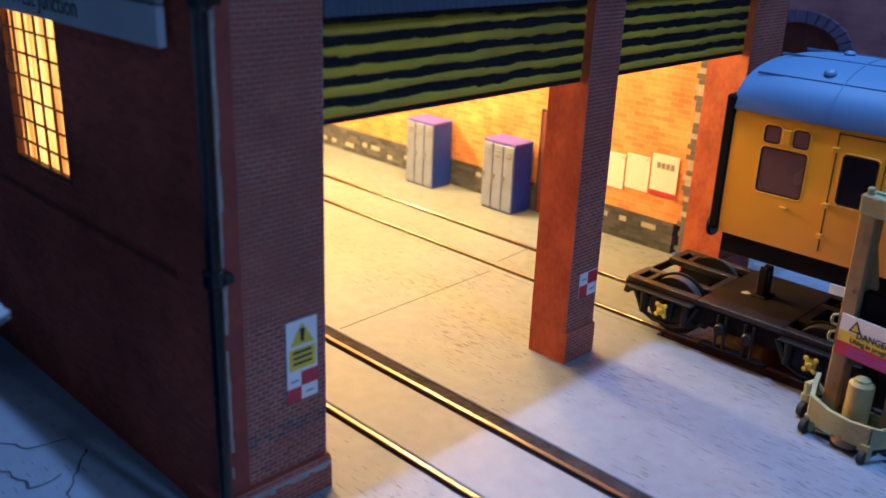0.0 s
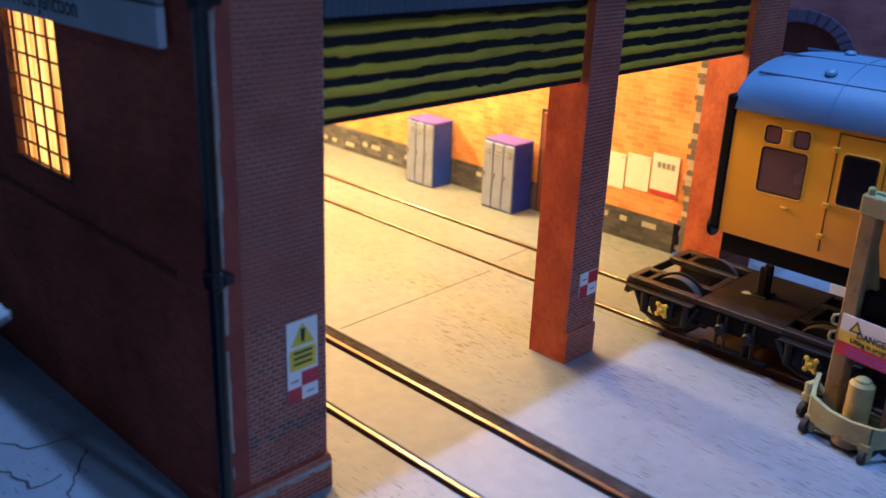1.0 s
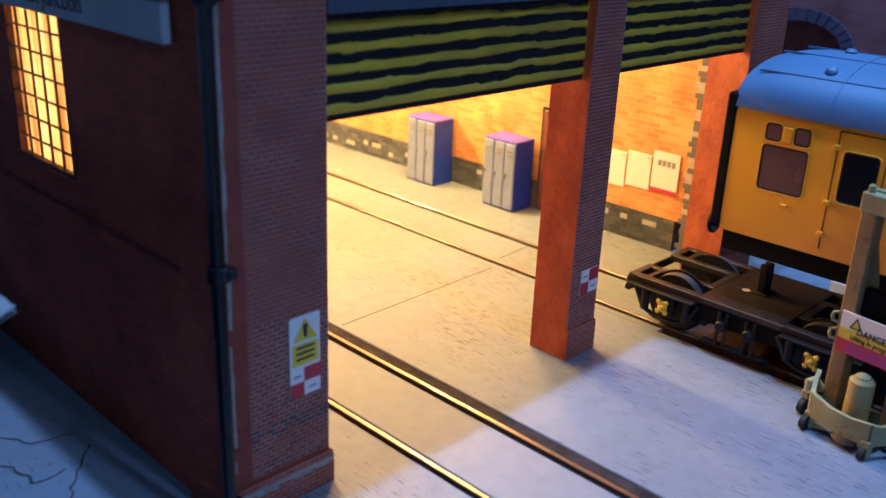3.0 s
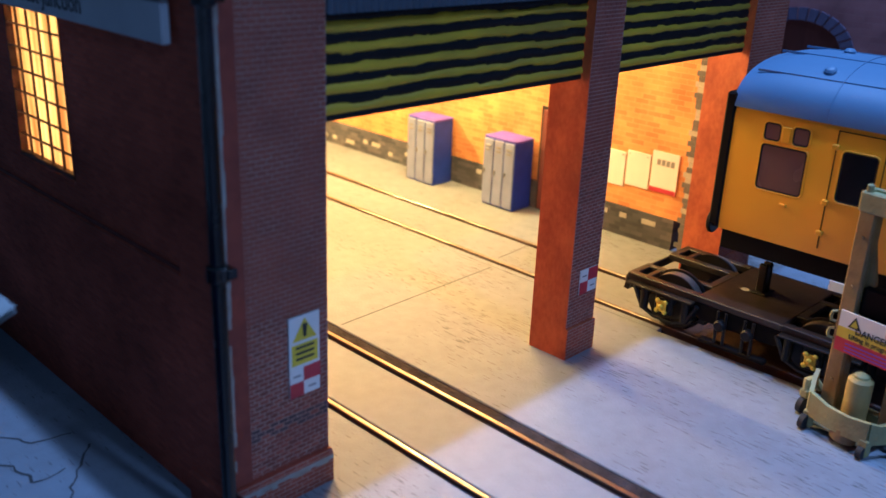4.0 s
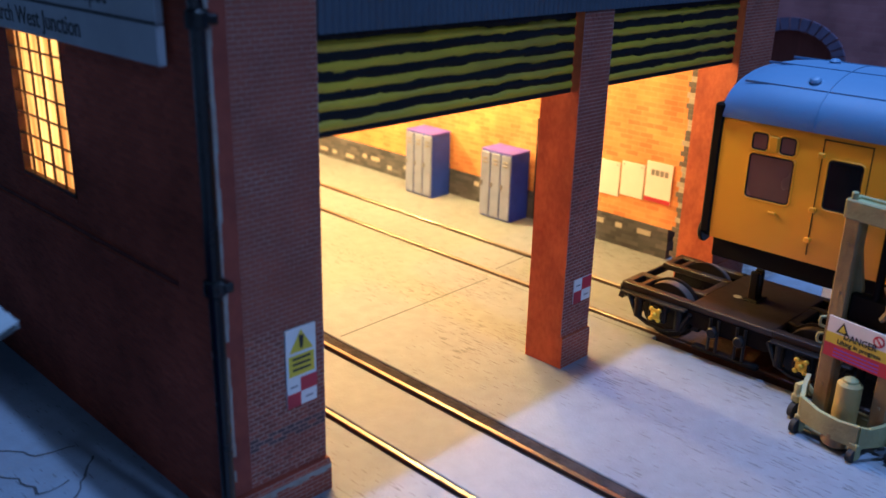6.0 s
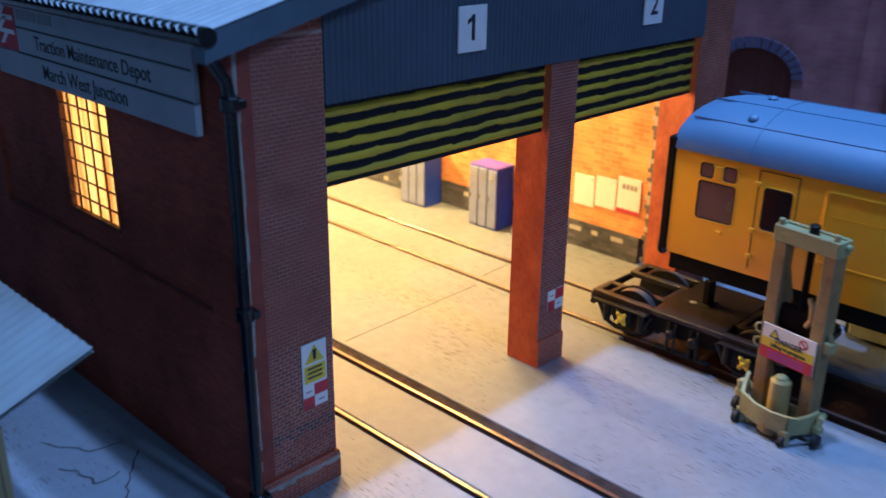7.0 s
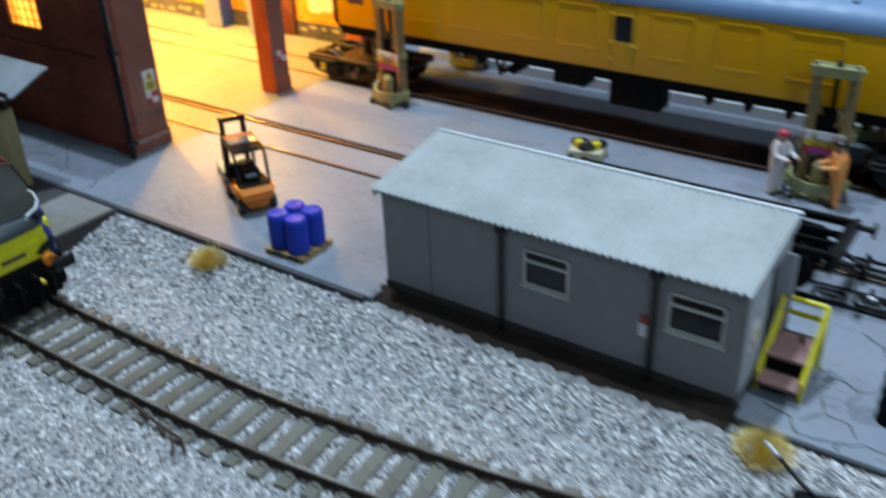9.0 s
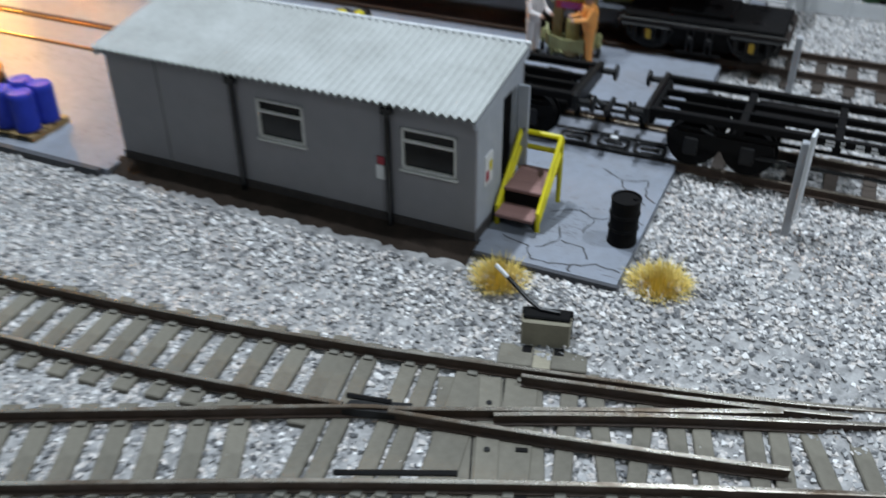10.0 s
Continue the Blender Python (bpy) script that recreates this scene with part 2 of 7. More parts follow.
def island_mat(name, dark, light, rough=0.85):
    """Loose stones, each with its own shade."""
    m = bpy.data.materials.new(name)
    m.use_nodes = True
    nt = m.node_tree
    bs = nt.nodes["Principled BSDF"]
    ge = nt.nodes.new("ShaderNodeNewGeometry")
    rp = nt.nodes.new("ShaderNodeValToRGB")
    e = rp.color_ramp.elements
    e[0].color, e[1].color = lin(*dark), lin(*light)
    k = rp.color_ramp.elements.new(0.45)
    k.color = lin(*[(a + b) * 0.5 for a, b in zip(dark, light)])
    k = rp.color_ramp.elements.new(0.72)
    k.color = lin(light[0] * 0.78, light[1] * 0.70, light[2] * 0.66)
    nt.links.new(ge.outputs["Random Per Island"], rp.inputs[0])
    nt.links.new(rp.outputs[0], bs.inputs["Base Color"])
    bs.inputs["Roughness"].default_value = rough
    bs.inputs["Specular IOR Level"].default_value = 0.15
    return m


def concrete_mat(name, base, dark, dash=True):
    """Painted slab with stains and short dark scratches along x."""
    m = mat(name, base, 0.62, second=dark, grain=300, stain=22, mix=0.26, bump=0.25, bump_scale=1800)
    nt = m.node_tree
    bs = nt.nodes["Principled BSDF"]
    if dash:
        co = nt.nodes.new("ShaderNodeTexCoord")
        mp = nt.nodes.new("ShaderNodeMapping")
        mp.inputs["Scale"].default_value = (0.10, 1.0, 1.0)
        mp.inputs["Rotation"].default_value = (0, 0, radians(3))
        ns = nt.nodes.new("ShaderNodeTexNoise")
        ns.inputs["Scale"].default_value, ns.inputs["Detail"].default_value = 2600.0, 1.5
        n2 = nt.nodes.new("ShaderNodeTexNoise")
        n2.inputs["Scale"].default_value = 45.0
        ma = nt.nodes.new("ShaderNodeMath")
        ma.operation = "MULTIPLY_ADD"
        ma.inputs[1].default_value = 0.45
        rp = nt.nodes.new("ShaderNodeMapRange")
        rp.inputs[1].default_value, rp.inputs[2].default_value = 0.885, 0.912
        mx = nt.nodes.new("ShaderNodeMix")
        mx.data_type = "RGBA"
        mx.inputs[7].default_value = (0.06, 0.055, 0.06, 1)
        nt.links.new(co.outputs["Object"], mp.inputs[0])
        nt.links.new(mp.outputs[0], ns.inputs["Vector"])
        nt.links.new(co.outputs["Object"], n2.inputs["Vector"])
        nt.links.new(n2.outputs[0], ma.inputs[0])
        nt.links.new(ns.outputs[0], ma.inputs[2])
        nt.links.new(ma.outputs[0], rp.inputs[0])
        rp.inputs[4].default_value = 0.75
        nt.links.new(rp.outputs[0], mx.inputs[0])
        old = bs.inputs["Base Color"].links[0].from_socket
        nt.links.new(old, mx.inputs[6])
        nt.links.new(mx.outputs[2], bs.inputs["Base Color"])
    return m


CONCRETE = concrete_mat("painted_concrete", (0.203, 0.233, 0.280), (0.150, 0.145, 0.150))
CONCRETE_SMOOTH = concrete_mat("smooth_concrete", (0.215, 0.236, 0.278), (0.165, 0.160, 0.162), False)
PAVING = mat("grey_paving", (0.24, 0.235, 0.225), 0.48, second=(0.15, 0.125, 0.085), grain=400, stain=30, bump=0.2)
DARK_PAVING = mat("dark_boards", (0.050, 0.044, 0.042), 0.75, grain=600, stain=40, bump=0.2)
KERB = mat("dark_kerb", (0.05, 0.052, 0.06), 0.75, grain=700, bump=0.3)
CRACK = mat("crack", (0.05, 0.05, 0.055), 0.8)
BRICK_SIDE = brick_mat("red_brick_side", (0.39, 0.080, 0.043), (0.28, 0.056, 0.032), (0.25, 0.078, 0.054), 0.72)
BRICK_FRONT = brick_mat("red_brick_front", (0.34, 0.092, 0.060), (0.26, 0.068, 0.046), (0.40, 0.24, 0.19), 0.72, axes=(1, 2))
BRICK = mat("red_brick", (0.27, 0.068, 0.043), 0.75, second=(0.15, 0.042, 0.031), grain=1500, stain=150, spread=0.25, bump=0.3)
MORTAR = mat("mortar", (0.40, 0.27, 0.225), 0.9, second=(0.30, 0.15, 0.12), grain=900, stain=110, mix=0.5, bump=0.3)
BRICK_DARK = mat("sooty_brick", (0.10, 0.050, 0.048), 0.75, second=(0.07, 0.04, 0.04), grain=1500, stain=150, spread=0.25, bump=0.3)
STONE_RED = mat("plain_red_card", (0.52, 0.125, 0.034), 0.7, second=(0.30, 0.052, 0.017), grain=1100, stain=190, mix=0.42, bump=0.3, bump_scale=2200, stretch=(1, 1, 0.6))
RED_CARD = mat("dark_red_card", (0.26, 0.062, 0.042), 0.75, second=(0.17, 0.042, 0.032), grain=700, stain=120, mix=0.45, bump=0.2, spec=0.2)
BRICK_IN = brick_mat("inner_brick", (0.74, 0.33, 0.095), (0.58, 0.225, 0.065), (0.66, 0.37, 0.15), 1.4, bump=0.2, joint=0.06, long=3.0)
BLUE_BRICK = brick_mat("blue_brick", (0.055, 0.06, 0.075), (0.12, 0.12, 0.135), (0.09, 0.09, 0.09), 1.25, bump=0.2, joint=0.05)
QUOIN_PALE = mat("pale_quoin", (0.42, 0.40, 0.36), 0.75, grain=1200)
QUOIN_DARK = mat("dark_quoin", (0.13, 0.12, 0.125), 0.75, grain=1200)
BRICK_BACK = brick_mat("backdrop_brick", (0.31, 0.135, 0.14), (0.27, 0.112, 0.118), (0.285, 0.13, 0.135), 2.0, bump=0.2)
ARCH_BLUE = mat("blue_brick_arch", (0.10, 0.082, 0.145), 0.8, grain=700, stain=90)
ARCH_DOOR = mat("dark_red_door", (0.16, 0.037, 0.028), 0.7, grain=300, stain=50, stretch=(6, 1, 0.3))
FASCIA = mat("slate_blue_sheeting", (0.055, 0.075, 0.105), 0.55, second=(0.04, 0.05, 0.07), grain=300, stain=40, bump=0.1)
BARGE = mat("slate_blue_barge", (0.085, 0.125, 0.165), 0.55, grain=300, stain=40)
ROOF_SHEET = mat("grey_corrugated_sheet", (0.23, 0.27, 0.30), 0.55, second=(0.17, 0.20, 0.225), grain=250, stain=35, mix=0.4)
ROOF_HUT = mat("pale_corrugated_sheet", (0.40, 0.41, 0.40), 0.6, second=(0.27, 0.275, 0.26), grain=420, stain=70, mix=0.32, bump=0.2)
CANOPY = mat("dull_metal_sheet", (0.34, 0.37, 0.39), 0.5, 0.3, second=(0.17, 0.145, 0.115), grain=130, stain=38, mix=0.5, stretch=(0.8, 0.45, 1))
YELLOW_SLAT = mat("yellow_slat", (0.64, 0.44, 0.02), 0.5, second=(0.30, 0.21, 0.02), grain=260, stain=45, mix=0.45, bump=0.2, stretch=(1, 0.35, 1))
BLACK_SLAT = mat("black_slat", (0.010, 0.010, 0.012), 0.5, grain=300, spec=0.2)
BLACK = mat("black_plastic", (0.005, 0.005, 0.006), 0.42, second=(0.010, 0.009, 0.009), grain=700, bump=0.1, spec=0.25)
BLACK_MATT = mat("matt_black", (0.0035, 0.0035, 0.004), 0.7, second=(0.008, 0.0065, 0.006), grain=500, spec=0.10)
BOGIE = mat("brown_black_frame", (0.010, 0.0075, 0.007), 0.42, second=(0.026, 0.016, 0.012), grain=300, stain=50, bump=0.1)
PIPE_BLACK = mat("gloss_black_pipe", (0.004, 0.004, 0.005), 0.24, grain=500, spec=0.5)
STEEL_DULL = mat("dull_rail_head", (0.56, 0.51, 0.45), 0.28, 0.75, second=(0.16, 0.11, 0.08), mix=0.5, grain=400, stain=45)
STEEL = mat("rail_head", (0.42, 0.365, 0.30), 0.36, 1.0, second=(0.14, 0.10, 0.08), mix=0.5, grain=400, stain=45, stretch=(0.2, 1, 1))
WHEEL_STEEL = mat("worn_wheel_tread", (0.20, 0.17, 0.15), 0.5, 0.8, second=(0.06, 0.05, 0.045), grain=300, stain=60)
CEILING_GREY = mat("grey_ceiling_board", (0.40, 0.41, 0.43), 0.7, second=(0.28, 0.28, 0.29), grain=400, stain=30, bump=0.2)
RUST = mat("rusty_rail_side", (0.066, 0.034, 0.022), 0.65, second=(0.030, 0.018, 0.013), grain=500, stain=60)
TRACKBED = mat("brown_trackbed", (0.024, 0.018, 0.018), 0.97, second=(0.055, 0.044, 0.044), grain=1100, stain=300, mix=0.5, bump=0.9, spec=0.1)
EARTH = mat("dark_brown_earth", (0.042, 0.028, 0.022), 0.95, second=(0.022, 0.016, 0.013), grain=500, stain=120, bump=0.8, bump_scale=700, spec=0.1)
SLEEPER = mat("concrete_sleeper", (0.158, 0.139, 0.110), 0.75, second=(0.095, 0.082, 0.065), grain=500, stain=90, spread=0.12, bump=0.25)
SLEEPER_DARK = mat("brown_sleeper", (0.055, 0.038, 0.03), 0.8, grain=500, spread=0.2, bump=0.2)
LEVER_TAN = mat("tan_plastic", (0.30, 0.262, 0.195), 0.7, second=(0.22, 0.19, 0.14), grain=500, stain=90, bump=0.2)
CHAIR = mat("rail_chair", (0.17, 0.155, 0.13), 0.7, grain=600)
COACH_BED = mat("brown_coach_bed", (0.072, 0.036, 0.026), 0.9, second=(0.036, 0.021, 0.018), grain=800, stain=70, mix=0.5, bump=0.6, spec=0.15)
BALLAST_BED = mat("ballast_bed", (0.38, 0.37, 0.365), 0.95, second=(0.18, 0.175, 0.175), grain=900, stain=300, mix=0.5, bump=0.9, bump_scale=900)
STONES = island_mat("ballast_stones", (0.085, 0.087, 0.093), (0.72, 0.71, 0.705))
COACH_YELLOW = mat("yellow_coach_paint", (0.83, 0.390, 0.010), 0.34, second=(0.71, 0.325, 0.008), grain=120, stain=20, mix=0.3, bump=0.03)
COACH_ROOF = mat("grey_coach_roof", (0.115, 0.215, 0.35), 0.5, second=(0.09, 0.17, 0.29), grain=200, stain=18, mix=0.3)
# the brown stands in for window glow spilling over the bars
WINDOW_BAR = mat("glow_tinted_bar", (0.085, 0.034, 0.018), 0.6, grain=400)
# pale tone of the worn plinth ledge, also the painted highlight by the drainpipe
WEAR_AND_GLINT = mat("worn_edge_and_glint", (0.31, 0.315, 0.29), 0.7, second=(0.22, 0.17, 0.14), grain=500, stain=200, mix=0.45)
GLASS_DARK = mat("dark_glazing", (0.008, 0.009, 0.010), 0.15, grain=100, spec=0.35)
# lighter blotches in the dark glass are painted reflections
GLASS_REFLECTING = mat("windscreen_with_reflections", (0.012, 0.014, 0.013), 0.42, second=(0.050, 0.044, 0.032), grain=60, stain=36, mix=0.6, spec=0.2)
ROOF_GLASS = mat("blue_black_roof_glass", (0.035, 0.075, 0.11), 0.35, grain=120)
MOTOR = mat("olive_cream_motor", (0.34, 0.27, 0.10), 0.55, second=(0.22, 0.16, 0.06), grain=320, stain=90, mix=0.4, bump=0.2)
GLASS_PINK = mat("frosted_glazing", (0.13, 0.080, 0.075), 0.25, grain=100, stain=30)
JACK_PAINT = mat("cream_green_jack_paint", (0.30, 0.215, 0.088), 0.6, second=(0.17, 0.105, 0.045), grain=320, stain=70, mix=0.45, bump=0.3)
JACK_GREEN = mat("pale_green_jack_paint", (0.33, 0.33, 0.155), 0.6, second=(0.20, 0.17, 0.075), grain=320, stain=70, mix=0.4, bump=0.3)
WHITE_PRINT = mat("white_print", (0.72, 0.71, 0.70), 0.55, grain=300, second=(0.62, 0.61, 0.60))
SIGN_GREY = mat("grey_white_sign", (0.34, 0.355, 0.38), 0.6, grain=300, second=(0.28, 0.29, 0.31), spec=0.25)
RED_PRINT = mat("red_print", (0.50, 0.03, 0.05), 0.55, grain=300)
YELLOW_PRINT = mat("yellow_print", (0.72, 0.55, 0.04), 0.55, grain=300)
BLACK_PRINT = mat("black_print", (0.02, 0.02, 0.022), 0.6)
GREY_PRINT = mat("grey_print", (0.25, 0.25, 0.26), 0.6)
LOCKER_GREY = mat("grey_locker_door", (0.24, 0.29, 0.50), 0.5, grain=300, stain=60)
LOCKER_BLUE = mat("blue_locker_side", (0.018, 0.06, 0.55), 0.5, grain=300)
LOCKER_TOP = mat("violet_locker_top", (0.13, 0.08, 0.60), 0.5, grain=300)
HUT_WALL = mat("grey_cabin_wall", (0.235, 0.225, 0.235), 0.6, second=(0.195, 0.188, 0.20), grain=200, stain=18, mix=0.35, bump=0.08)
HUT_END = mat("pale_cabin_end", (0.44, 0.46, 0.49), 0.6, second=(0.28, 0.30, 0.33), grain=250, stain=25)
HUT_BASE = mat("dark_brick_base", (0.045, 0.036, 0.034), 0.8, grain=700, stain=90, bump=0.4)
FRAME_CREAM = mat("cream_window_frame", (0.62, 0.60, 0.56), 0.55, grain=300)
HANDRAIL = mat("yellow_handrail", (0.72, 0.58, 0.02), 0.45, grain=300)
STEP_WOOD = mat("reddish_wood_step", (0.27, 0.13, 0.115), 0.7, second=(0.18, 0.085, 0.075), grain=300, stain=60, stretch=(0.3, 2, 1), bump=0.3)
BARREL_BLUE = mat("blue_barrel", (0.002, 0.045, 0.44), 0.55, grain=200, stain=60, spec=0.2)
PALLET_WOOD = mat("pallet_wood", (0.36, 0.22, 0.095), 0.75, second=(0.22, 0.13, 0.06), grain=300, stain=80, stretch=(0.3, 2, 1), spread=0.15, bump=0.3)
FORK_ORANGE = mat("orange_truck_paint", (0.84, 0.215, 0.016), 0.4, second=(0.66, 0.15, 0.012), grain=200, stain=50)
FADED_ORANGE = mat("faded_orange_panel", (0.55, 0.15, 0.045), 0.75, second=(0.20, 0.07, 0.03), grain=300, spec=0.2)
TYRE = mat("tyre_rubber", (0.014, 0.014, 0.015), 0.75, grain=500)
CREAM = mat("cream_load", (0.62, 0.55, 0.36), 0.7, grain=300, stain=60)
HANDRAIL_OLD = mat("dull_yellow_cover", (0.42, 0.24, 0.02), 0.6, grain=400, stain=200)
GRASS = island_mat("straw_grass", (0.62, 0.43, 0.10), (0.92, 0.70, 0.25), 0.8)
LOCO_BLUE = mat("blue_loco_paint", (0.03, 0.035, 0.22), 0.35, grain=200)
LOCO_YELLOW = mat("yellow_loco_paint", (0.66, 0.62, 0.02), 0.4, grain=200, stain=50)
FADED_RED = mat("faded_red_box", (0.24, 0.05, 0.06), 0.6, grain=300)
CAB_TRIM = mat("reddish_cab_trim", (0.22, 0.055, 0.03), 0.5, grain=300)
DUCT = mat("blue_grey_duct", (0.06, 0.09, 0.115), 0.4, grain=200, stain=60)
SILL_TEAL = mat("grey_green_sill", (0.030, 0.040, 0.042), 0.4, grain=200, stain=60)
LOCO_GREY = mat("dark_grey_roof", (0.008, 0.009, 0.011), 0.45, grain=200, spec=0.2)
WOOD_PANEL = mat("pale_wood_panel", (0.32, 0.26, 0.13), 0.7, second=(0.15, 0.115, 0.055), grain=300, stain=60, stretch=(1, 1, 0.2), bump=0.3)
SHED_DARK = mat("dark_olive_boards", (0.10, 0.085, 0.055), 0.75, grain=300, stain=50, stretch=(1, 1, 0.3), bump=0.3)
ORANGE_SUIT = mat("orange_figure_paint", (0.92, 0.33, 0.09), 0.6, grain=300)
WHITE_SUIT = mat("white_figure_paint", (0.62, 0.56, 0.55), 0.6, grain=300)
POST_GREY = mat("grey_post", (0.36, 0.37, 0.39), 0.5, grain=300)
WHITE_PAINT = mat("white_paint", (0.66, 0.67, 0.68), 0.5, grain=300, second=(0.56, 0.57, 0.58))
GREEN_PAINT = mat("green_paint", (0.02, 0.13, 0.06), 0.5, grain=300)
AMBER = mat("amber_lens", (0.75, 0.20, 0.02), 0.25, grain=300)
FIGURE_SKIN = mat("painted_pink", (0.5, 0.27, 0.2), 0.6)


def paper_mat():
    """Translucent sheet with soft folds behind the small panes."""
    m = bpy.data.materials.new("translucent_sheet")
    m.use_nodes = True
    nt = m.node_tree
    out = nt.nodes["Material Output"]
    nt.nodes.remove(nt.nodes["Principled BSDF"])
    tr, df, mx = nt.nodes.new("ShaderNodeBsdfTranslucent"), nt.nodes.new("ShaderNodeBsdfDiffuse"), nt.nodes.new("ShaderNodeMixShader")
    co, mp, wv = nt.nodes.new("ShaderNodeTexCoord"), nt.nodes.new("ShaderNodeMapping"), nt.nodes.new("ShaderNodeTexNoise")
    mp.inputs["Scale"].default_value = (1, 1, 0.06)
    wv.inputs["Scale"].default_value = 420.0
    rp = nt.nodes.new("ShaderNodeValToRGB")
    rp.color_ramp.elements[0].position, rp.color_ramp.elements[1].position = 0.35, 0.65
    rp.color_ramp.elements[0].color, rp.color_ramp.elements[1].color = (0.55, 0.38, 0.25, 1), (1.0, 0.95, 0.84, 1)
    nt.links.new(co.outputs["Object"], mp.inputs[0])
    nt.links.new(mp.outputs[0], wv.inputs["Vector"])
    nt.links.new(wv.outputs[0], rp.inputs[0])
    nt.links.new(rp.outputs[0], tr.inputs[0])
    df.inputs[0].default_value = (0.5, 0.45, 0.38, 1)
    mx.inputs[0].default_value = 0.10
    nt.links.new(tr.outputs[0], mx.inputs[1])
    nt.links.new(df.outputs[0], mx.inputs[2])
    nt.links.new(mx.outputs[0], out.inputs[0])
    return m


SHEET = paper_mat()

# ---- ground and floor ----
def bed(y):
    """Height of the ballast across the layout."""
    steps = ((-900, -6.6), (9, -6.6), (29, -1.7), (85, -1.7), (96, -3.6), (900, -3.6))
    for (y0, z0), (y1, z1) in zip(steps, steps[1:]):
        if y <= y1:
            return z0 + (z1 - z0) * (y - y0) / (y1 - y0)
    return -3.6


g = Geo()
edge = [(y, bed(y)) for y in (-560, 9, 29, 85, 96, 640)]
for (y0, z0), (y1, z1) in zip(edge, edge[1:]):
    g.face([(-760, y0, z0), (760, y0, z0), (760, y1, z1), (-760, y1, z1)])
solid("ground", g, BALLAST_BED, "grey and white ballasted ground of the layout", "ground", kind="structure", angle=0)

R1N, R1F, R2N, R2F = 94.7, 112.1, 170.6, 187.6
floor_label = "pale grey painted concrete depot floor with scratches and cracks"
g = Geo()
prism(g, [(-345, 31), (39.8, 31), (39.8, 40), (141.6, 40), (141.6, 35.4), (174.6, 35.4), (174.6, 93.5), (-345, 93.5)], 2, -9, 0)
cbox(g, (-345, 116.0, -9), (173, 167.6, 0), 0.2)
for y0, y1 in ((167.6, 169.6), (172.0, 186.4), (189.2, 214)):
    cbox(g, (-345, y0, -9), (-97, y1, 0), 0.15)
cbox(g, (-97, 191, -9), (178, 240, 0), 0.2)
solid("floor", g, CONCRETE, floor_label, "floor", kind="structure")
g = Geo()
cbox(g, (-345, 96.0, -9), (176, 110.9, 0), 0.2)
solid("floor_strip", g, CONCRETE_SMOOTH, "smooth pale concrete strip between the inlaid rails", "floor", kind="structure")
g = Geo()
for y0, y1 in ((93.5, 96.0), (110.9, 116.0)):
    box(g, (-345, y0, -9), (174, y1, -0.35))
for y0, y1 in ((169.6, 172.0), (186.4, 189.2)):
    box(g, (-345, y0, -9), (-97, y1, -0.9))
solid("trackbed", g, TRACKBED, "dark brown bed beside and between the inlaid rails", "trackbed", kind="structure")
g = Geo()
sheet(g, lambda u, v: (-97 + 275 * u, 167.6 + 23.4 * v, -1.5 + 0.16 * math.sin(u * 190 + 3 * v) * math.sin(v * 26 + 5 * u)), 150, 16)
solid("trackbed", g, COACH_BED, "brown painted bed between the rails of the coach road", "trackbed", kind="structure", angle=60)

g = Geo()
box(g, (-345, 29.2, -9), (38, 31, 0.25))
cbox(g, (142, 34.2, -9), (175.2, 35.3, 0.05), 0.1)
solid("kerb", g, KERB, "thin dark kerb along the concrete edge", "kerb", kind="structure")
g = Geo()
cbox(g, (-96, 5.6, -9), (-71.4, 29.0, -0.2), 0.2)
solid("pavement", g, PAVING, "grey paving slab beside the ballast", "paving", kind="structure")
g = Geo()
cbox(g, (-345, 5.6, -9), (-96.2, 29.0, -0.3), 0.2)
cbox(g, (-345, 4.2, -9), (-69.6, 5.5, 0.1), 0.2)
cbox(g, (-71.2, 5.6, -9), (-69.6, 29.0, 0.1), 0.2)
solid("pavement_edge", g, DARK_PAVING, "dark boarded platform strip with a dark edge", "paving", kind="structure")
g = Geo()
cbox(g, (-80, 216, 0), (172, 219, 4.6), 0.3)
solid("low_wall", g, WHITE_PAINT, "long low pale kerb wall behind the coach road", "low wall", kind="structure")


rnd = random.Random(31)
jit = [(rnd.uniform(-1.2, 1.2), rnd.uniform(-0.25, 0.25)) for _ in range(71)]
g = Geo()
sheet(g, lambda u, v: (38.5 + 103 * u, 37.9 - v * (7.0 + jit[round(u * 70)][0]), 0.7 - 2.6 * v + jit[round(u * 70)][1] * (1 - abs(2 * v - 1))), 70, 4)
solid("earth_strip", g, EARTH, "bare dark brown earth strip before the cabin", "earth", kind="structure", angle=60)


def crack_line(g, pts, w, seed):
    """A jagged thin line lying on the floor."""
    rnd = random.Random(seed)
    path = []
    for (x0, y0), (x1, y1) in zip(pts, pts[1:]):
        n = max(2, int(math.hypot(x1 - x0, y1 - y0) / 1.3))
        for i in range(n):
            k = i / n
            path.append((x0 + (x1 - x0) * k + rnd.uniform(-.45, .45), y0 + (y1 - y0) * k + rnd.uniform(-.45, .45)))
    path.append(pts[-1])
    for (x0, y0), (x1, y1) in zip(path, path[1:]):
        d = Vector((y0 - y1, x1 - x0, 0)).normalized() * w * rnd.uniform(0.6, 1.2) / 2
        a, b = Vector((x0, y0, 0.05)), Vector((x1, y1, 0.05))
        g.face([a - d, b - d, b + d, a + d])


